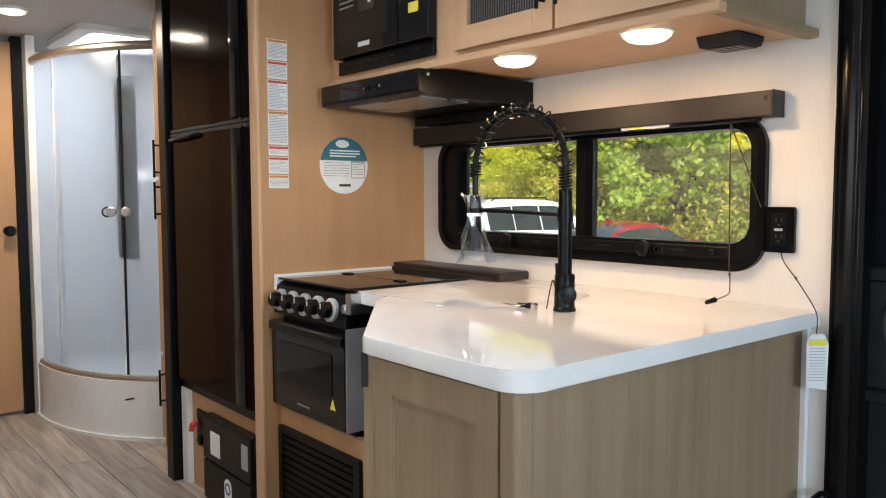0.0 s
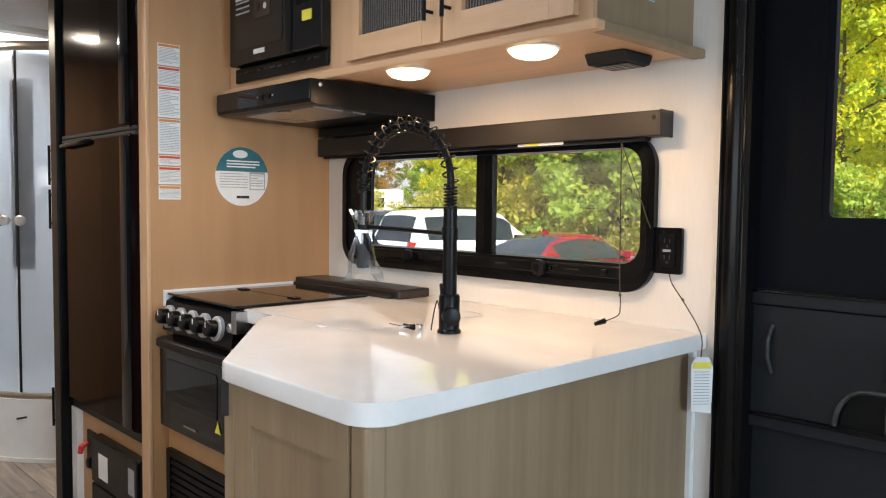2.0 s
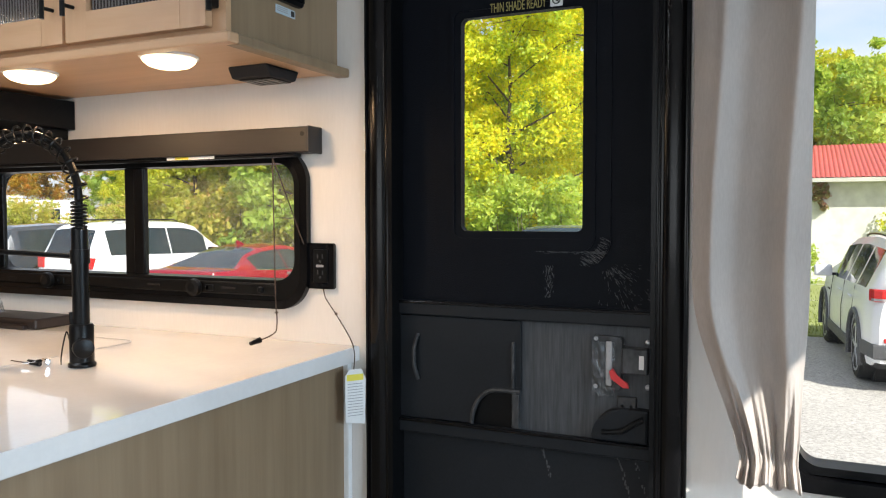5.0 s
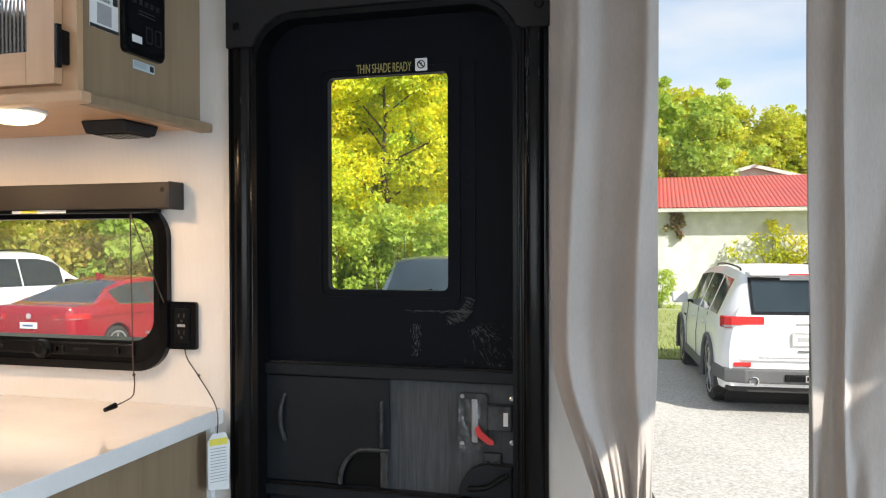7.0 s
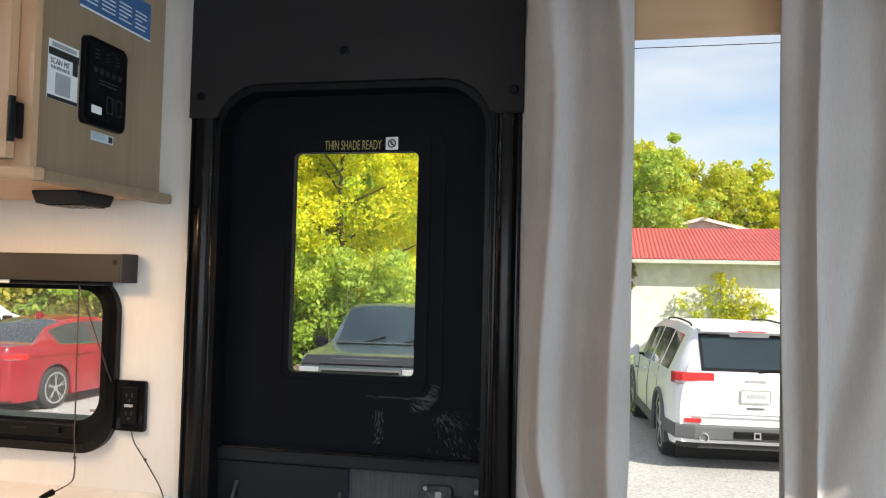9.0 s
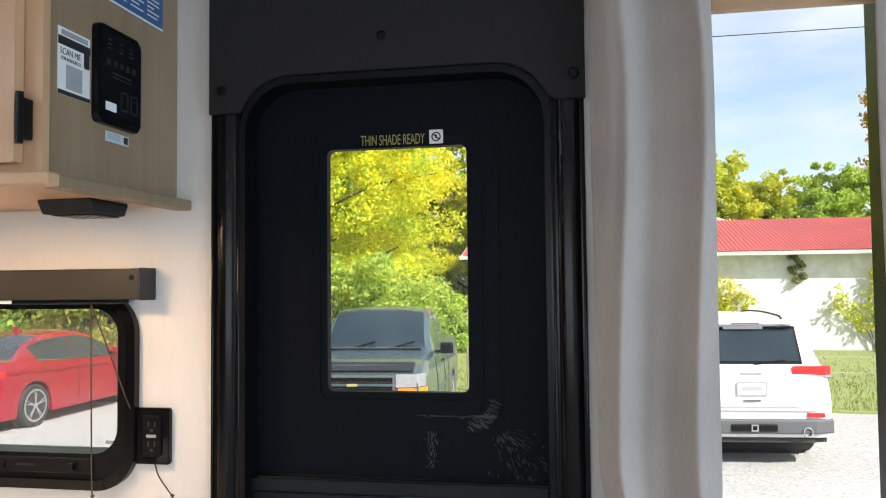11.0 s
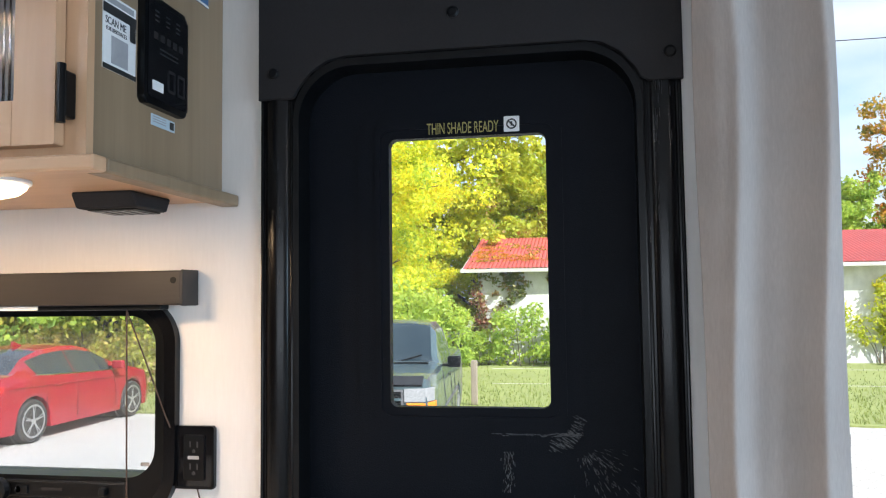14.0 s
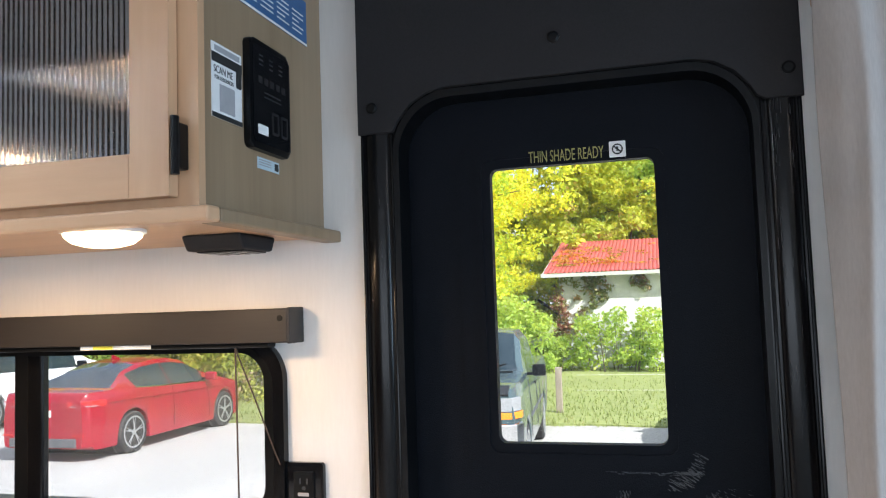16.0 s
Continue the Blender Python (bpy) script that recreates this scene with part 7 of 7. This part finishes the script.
# tailgate: sloping window and its frame
part("rear_window", slab("y", -0.575, 0.575, [(0.070, 1.23), (0.281, 1.595), (0.32, 1.595), (0.107, 1.23)]), M_CARGLASS, jp, "dark tinted glass")
rw = part("window_edge", slab("y", -0.605, 0.605, [(0.058, 1.195), (0.308, 1.625), (0.345, 1.63), (0.107, 1.19)]), M_GLOSSBLK, jp)
part("spoiler", box(0.20, 0.52, -0.60, 0.60, 1.650, 1.690, 0.015), M_PAINTWHITE, jp, "roof spoiler", True)
part("stop_lamp", box(0.193, 0.202, -0.16, 0.16, 1.660, 1.676), M_TAILRED, jp)
for s in (1, -1):
    tl = part("tail_light", slab("z", 1.035, 1.175, [(0.012, s * 0.47), (0.012, s * 0.84), (0.05, s * 0.915), (0.17, s * 0.948), (0.19, s * 0.91), (0.06, s * 0.83), (0.03, s * 0.47)], bevel=0.016), M_TAILRED, jp, "wide red tail lamp")
    part("lamp_white", slab("z", 1.045, 1.072, [(0.008, s * 0.50), (0.004, s * 0.84), (0.046, s * 0.918), (0.10, s * 0.934), (0.06, s * 0.86), (0.02, s * 0.50)]), M_LAMPGLASS, tl)
    part("lower_reflector", box(-0.02, 0.03, s * 0.62, s * 0.82, 0.585, 0.635, 0.008), M_TAILRED, jp)
    part("exhaust_tip", lathe((-0.02, s * 0.60, 0.425), (-1, 0, 0), [(0.05, 0), (0.055, 0.06), (0.045, 0.062), (0.042, 0.02)], 18), M_CHROME, jp, "round chrome exhaust tip", True)
    mirror(jp, 3.12, s * 0.96, 1.10, M_PAINTWHITE, (0.11, 0.24, 0.17))
    part("roof_bar", tube(smooth_line([(0.75, s * 0.60, 1.695), (0.90, s * 0.60, 1.732), (1.7, s * 0.61, 1.757), (2.4, s * 0.60, 1.735), (2.5, s * 0.60, 1.69)]), 0.013, 8), M_BLACK, jp, "black roof rail", True)
    part("side_badge", box(3.3, 3.52, s * 0.962 - 0.004, s * 0.962 + 0.006, 0.88, 0.905), M_INK, jp)
    for x in (1.30, 2.22):
        part("door_handle", tube(smooth_line([(x, s * 0.965, 0.98), (x + 0.03, s * 0.985, 0.985), (x + 0.17, s * 0.985, 0.985), (x + 0.20, s * 0.965, 0.98)]), 0.013, 6), M_PAINTWHITE, jp, "", True)
part("rear_bumper", slab("z", 0.395, 0.565, [(-0.065, -0.70), (-0.065, 0.70), (0.01, 0.92), (0.45, 0.99), (0.45, -0.99), (0.01, -0.92)], bevel=0.02), M_TRIMGREY, jp, "grey lower bumper")
part("rear_valance", slab("z", 0.285, 0.397, [(0.02, -0.66), (0.02, 0.66), (0.08, 0.86), (0.45, 0.975), (0.45, -0.975), (0.08, -0.86)]), M_RUBBER, jp)
part("bumper_step", slab("z", 0.66, 0.70, [(-0.03, -0.70), (-0.03, 0.70), (0.03, 0.88), (0.2, 0.93), (0.2, -0.93), (0.03, -0.88)], bevel=0.012), M_PAINTWHITE, jp)
part("chrome_strip", box(-0.036, -0.02, -0.55, 0.55, 0.694, 0.706), M_CHROME, jp)
hb_ = part("hitch", box(-0.085, 0.0, -0.26, 0.26, 0.43, 0.51, 0.01), M_BLACK, jp, "black tow hitch")
part("hitch_socket", ring("x", -0.095, -0.08, (-0.04, 0.04, 0.43, 0.51, 0.004), (-0.025, 0.025, 0.445, 0.495, 0.003), 2), M_STEEL, hb_)
pl = part("number_plate", box(-0.018, 0.01, -0.17, 0.17, 0.84, 0.99, 0.003), M_PLATE, jp)
part("plate_rim", ring("x", -0.022, -0.016, (-0.175, 0.175, 0.835, 0.995, 0.006), (-0.16, 0.16, 0.85, 0.98, 0.004), 2), M_CHROME, pl)
part("plate_print", box(-0.021, -0.018, -0.11, 0.11, 0.89, 0.94), M_GREYINK, pl)
part("badge", box(0.0, 0.022, -0.12, 0.12, 1.075, 1.105, 0.003), M_CHROME, jp)
part("wiper", tube([(0.06, -0.05, 1.19), (0.075, -0.40, 1.235)], 0.012, 6), M_BLACK, jp)
part("grab_bar", box(-0.02, 0.02, -0.10, 0.10, 0.765, 0.785, 0.004), M_TRIMGREY, jp)
door_lines(jp, [(1.22, 0.03), (2.09, 0.0), (3.20, 0.0)], 0.966, 0.42, 1.12)
jp.matrix_basis = pose(10.12, -1.82, GZ, 0, 0, 5.0)

# grey-green pickup, nose towards the trailer
tk = vehicle("pickup_truck", "dark grey-green pickup truck facing the trailer", "truck", 5.2, M_PAINTGREEN,
             [(0, 1.26), (1.95, 1.26), (2.0, 1.30), (2.12, 1.78), (2.25, 1.825), (3.05, 1.835), (3.25, 1.79), (3.74, 1.35), (3.92, 1.32), (4.8, 1.29), (5.1, 1.25), (5.2, 1.18)],
             [(0, 1.25), (2.0, 1.25), (3.75, 1.20), (3.9, 1.27), (4.8, 1.24), (5.1, 1.20), (5.2, 1.14)],
             [(0, 0.92), (0.1, 0.95), (4.6, 0.95), (5.0, 0.92), (5.2, 0.86)],
             [(0, 0.90), (2.0, 0.80), (2.2, 0.74), (3.1, 0.74), (3.8, 0.84), (5.2, 0.80)], 0.36, (1.05, 4.22), 0.37,
             [(3.18, 3.80)], [(2.22, 2.62), (2.70, 3.45)], 6, None, None)
gr = part("grille", ring("x", 5.18, 5.235, (-0.56, 0.56, 0.82, 1.05, 0.02), (-0.53, 0.53, 0.845, 1.025, 0.01), 3), M_TRIMGREY, tk, "chrome framed grille")
part("grille_mesh", box(5.17, 5.205, -0.53, 0.53, 0.845, 1.025), M_BLACK, gr)
for k in range(5):
    part("grille_bar", box(5.20, 5.215, -0.53, 0.53, 0.860 + k * 0.036, 0.866 + k * 0.036), M_RUBBER, gr)
part("grille_cross_bar", box(5.20, 5.24, -0.53, 0.53, 0.925, 0.955, 0.005), M_PAINTGREEN, gr)
part("hood_shield", slab("y", -0.80, 0.80, [(5.02, 1.165), (5.21, 1.085), (5.225, 1.105), (5.03, 1.185)]), M_GLOSSBLK, tk, "dark bonnet deflector")
part("front_bumper", slab("z", 0.52, 0.78, [(5.0, -0.96), (5.22, -0.90), (5.29, -0.6), (5.29, 0.6), (5.22, 0.90), (5.0, 0.96)], bevel=0.02), M_CHROME, tk, "chrome front bumper")
part("badge", box(5.235, 5.25, -0.07, 0.07, 0.925, 0.955, 0.004), M_GOLD, tk)
for s in (1, -1):
    hl = part("headlight", slab("z", 0.91, 1.06, [(5.225, s * 0.57), (5.20, s * 0.84), (5.05, s * 0.94), (4.98, s * 0.94), (5.05, s * 0.80), (5.16, s * 0.57)], bevel=0.006), M_LAMPGLASS, tk, "clear headlamp", )
    part("turn_light", slab("z", 0.825, 0.90, [(5.215, s * 0.60), (5.20, s * 0.84), (5.05, s * 0.945), (4.95, s * 0.955), (5.05, s * 0.80), (5.16, s * 0.60)], bevel=0.005), M_AMBER, tk, "amber turn lamp")
    mirror(tk, 3.50, s * 0.97, 1.24, M_BLACK, (0.10, 0.20, 0.15))
    part("door_handle", box(2.78, 2.92, s * 0.955 - 0.01, s * 0.955 + 0.012, 1.08, 1.11, 0.005), M_BLACK, tk)
    part("rub_strip", box(1.5, 3.75, s * 0.955 - 0.008, s * 0.955 + 0.012, 0.74, 0.78, 0.004), M_TRIMGREY, tk)
part("cowl", box(3.84, 3.93, -0.72, 0.72, 1.27, 1.29, 0.004), M_BLACK, tk)
for y in (-0.45, 0.15):
    part("wiper", tube([(3.84, y, 1.31), (3.70, y + 0.45, 1.42)], 0.011, 6), M_BLACK, tk)
part("dash_top", box(3.3, 3.7, -0.66, 0.66, 1.13, 1.19, 0.02), M_TRIMGREY, tk)
door_lines(tk, [(2.66, 0.0), (3.72, 0.03), (2.03, 0.0)], 0.956, 0.50, 1.22)
for ob in tk.children:
    if ob.name.split(".")[0] in ("grille", "hood_shield", "headlight", "turn_light", "badge", "front_bumper", "cowl", "grille_cross_bar"):
        ob.location.z += 0.095 if ob.name.split(".")[0] != "cowl" else 0.05
tk.matrix_basis = pose(14.25, 3.20, GZ, 0, 0, 185.2) @ Matrix.Diagonal((1, 0.88, 1, 1))

# far vehicles to the left: white wagon, grey wagon, motorhomes
su = vehicle("white_wagon", "white wagon parked beyond the red saloon", "car", 4.9, M_PAINTWHITE,
             [(0, 1.05), (0.05, 1.2), (0.28, 1.72), (0.45, 1.80), (1.6, 1.86), (2.6, 1.84), (2.95, 1.75), (3.6, 1.25), (3.75, 1.2), (4.6, 1.10), (4.85, 0.95), (4.9, 0.8)],
             [(0, 1.02), (0.3, 1.16), (3.5, 1.10), (3.65, 1.17), (4.6, 1.06), (4.9, 0.76)],
             [(0, 0.88), (0.1, 0.94), (0.4, 0.97), (4.2, 0.97), (4.9, 0.76)],
             [(0, 0.76), (0.3, 0.72), (2.6, 0.72), (3.6, 0.82), (4.9, 0.65)], 0.32, (0.95, 3.85), 0.38,
             [(0.02, 0.27), (2.90, 3.58)], [(0.42, 1.19), (1.215, 2.04), (2.075, 3.15)], 6)
for s in (1, -1):
    part("tail_light", box(-0.02, 0.10, s * 0.78 - 0.10, s * 0.78 + 0.12, 0.88, 1.12, 0.02), M_TAILRED, su)
    mirror(su, 3.15, s * 0.97, 1.10, M_BLACK)
    part("roof_bar", tube([(0.7, s * 0.62, 1.85), (0.8, s * 0.62, 1.90), (2.4, s * 0.62, 1.91), (2.5, s * 0.62, 1.86)], 0.016, 6), M_BLACK, su, "", True)
part("rear_bumper", box(-0.06, 0.2, -0.90, 0.90, 0.40, 0.62, 0.03), M_PAINTWHITE, su)
part("number_plate", box(-0.07, -0.02, -0.16, 0.16, 0.78, 0.88), M_PLATE, su)
door_lines(su, [(1.20, 0.02), (2.06, 0.0), (3.25, 0.0)], 0.976, 0.42, 1.12)
su.matrix_basis = pose(11.9, 14.0, GZ, 0, 0, -4.0)
gs = vehicle("grey_wagon", "dark grey wagon parked among the far cars", "car", 4.7, M_PAINTGREY,
             [(0, 1.05), (0.05, 1.2), (0.28, 1.65), (0.45, 1.72), (1.6, 1.78), (2.6, 1.75), (2.95, 1.66), (3.5, 1.25), (3.65, 1.2), (4.5, 1.05), (4.7, 0.8)],
             [(0, 1.02), (0.3, 1.14), (3.4, 1.08), (3.55, 1.15), (4.5, 1.0), (4.7, 0.76)],
             [(0, 0.86), (0.1, 0.92), (0.4, 0.95), (4.2, 0.94), (4.7, 0.74)],
             [(0, 0.74), (0.3, 0.70), (2.6, 0.70), (3.5, 0.80), (4.7, 0.65)], 0.30, (0.95, 3.75), 0.36,
             [(0.02, 0.27), (2.90, 3.48)], [(0.42, 1.19), (1.215, 2.04), (2.075, 3.10)], 6)
for s in (1, -1):
    part("tail_light", box(-0.02, 0.10, s * 0.76 - 0.10, s * 0.76 + 0.12, 0.88, 1.05, 0.02), M_TAILRED, gs)
gs.matrix_basis = pose(13.2, 18.4, GZ, 0, 0, -8.0)


def caravan(x, y, yaw):
    c = thing("travel_trailer", (0, 0, 0), "white travel trailer parked far across the lot", "trailer", "far trailers")
    part("shell", box(0, 7.0, -1.2, 1.2, 0.55, 3.0, 0.18, seg=3), M_PAINTWHITE, c, "white fibreglass shell", True)
    for s in (1, -1):
        for a, b, z0, z1 in ((1.0, 2.2, 1.7, 2.4), (4.2, 5.4, 1.7, 2.4), (3.0, 3.6, 0.75, 2.5)):
            part("window", box(a, b, s * 1.2 - 0.01, s * 1.2 + 0.01, z0, z1, 0.008), M_CARGLASS, c)
        part("stripe", box(0.3, 6.7, s * 1.2 - 0.006, s * 1.2 + 0.006, 1.25, 1.45), M_PAINTGREY, c)
        for x_ in (3.0, 3.9):
            part("wheel", lathe((x_, s * 1.0, 0.36), (0, s, 0), [(0.36, 0), (0.36, 0.2), (0.2, 0.21)], 20), M_RUBBER, c)
    part("rear_window", box(-0.012, 0.01, -0.7, 0.7, 1.9, 2.5, 0.008), M_CARGLASS, c)
    part("roof_unit", box(2.5, 3.5, -0.4, 0.4, 2.98, 3.25, 0.06), M_FASCIA, c)
    part("jack", rod((6.4, 0, 0), (6.4, 0, 0.6), 0.05, seg=8), M_BLACK, c)
    c.matrix_basis = pose(x, y, GZ, 0, 0, yaw)
    return c


cv = caravan(31.0, 46.0, -15)
copy_thing(cv, pose(24.0, 50.0, GZ, 0, 0, -8))
copy_thing(cv, pose(34.0, 60.0, GZ, 0, 0, 8))


# ---- floor planks ----
floor = thing("floor", (0.4, 1.4, 0), "grey oak-look vinyl plank floor", "floor", kind="structure")
plank_mesh = None
rnd = random.Random(11)
for i in range(16):
    x0 = XW + 0.004 + i * 0.1806
    off = rnd.uniform(0, 1.2)
    y = Y0 - off
    while y < Y1:
        a, b = max(y, Y0 + 0.002), min(y + 1.217, Y1 - 0.002)
        if b - a > 0.05:
            if plank_mesh is None:
                bm = box(-0.0893, 0.0893, -0.608, 0.608, -0.004, 0.0, 0.0012, seg=1)
                first = part("plank", bm, M_VINYL, None)
                plank_mesh = first.data
                pk = first
            else:
                pk = new("plank", plank_mesh)
            pk.parent = floor
            pk.location = (x0 + 0.0893 - 0.4, (a + b) / 2 - 1.4, 0)
            pk.scale = (1, (b - a - 0.0012) / 1.216, 1)
        y += 1.217
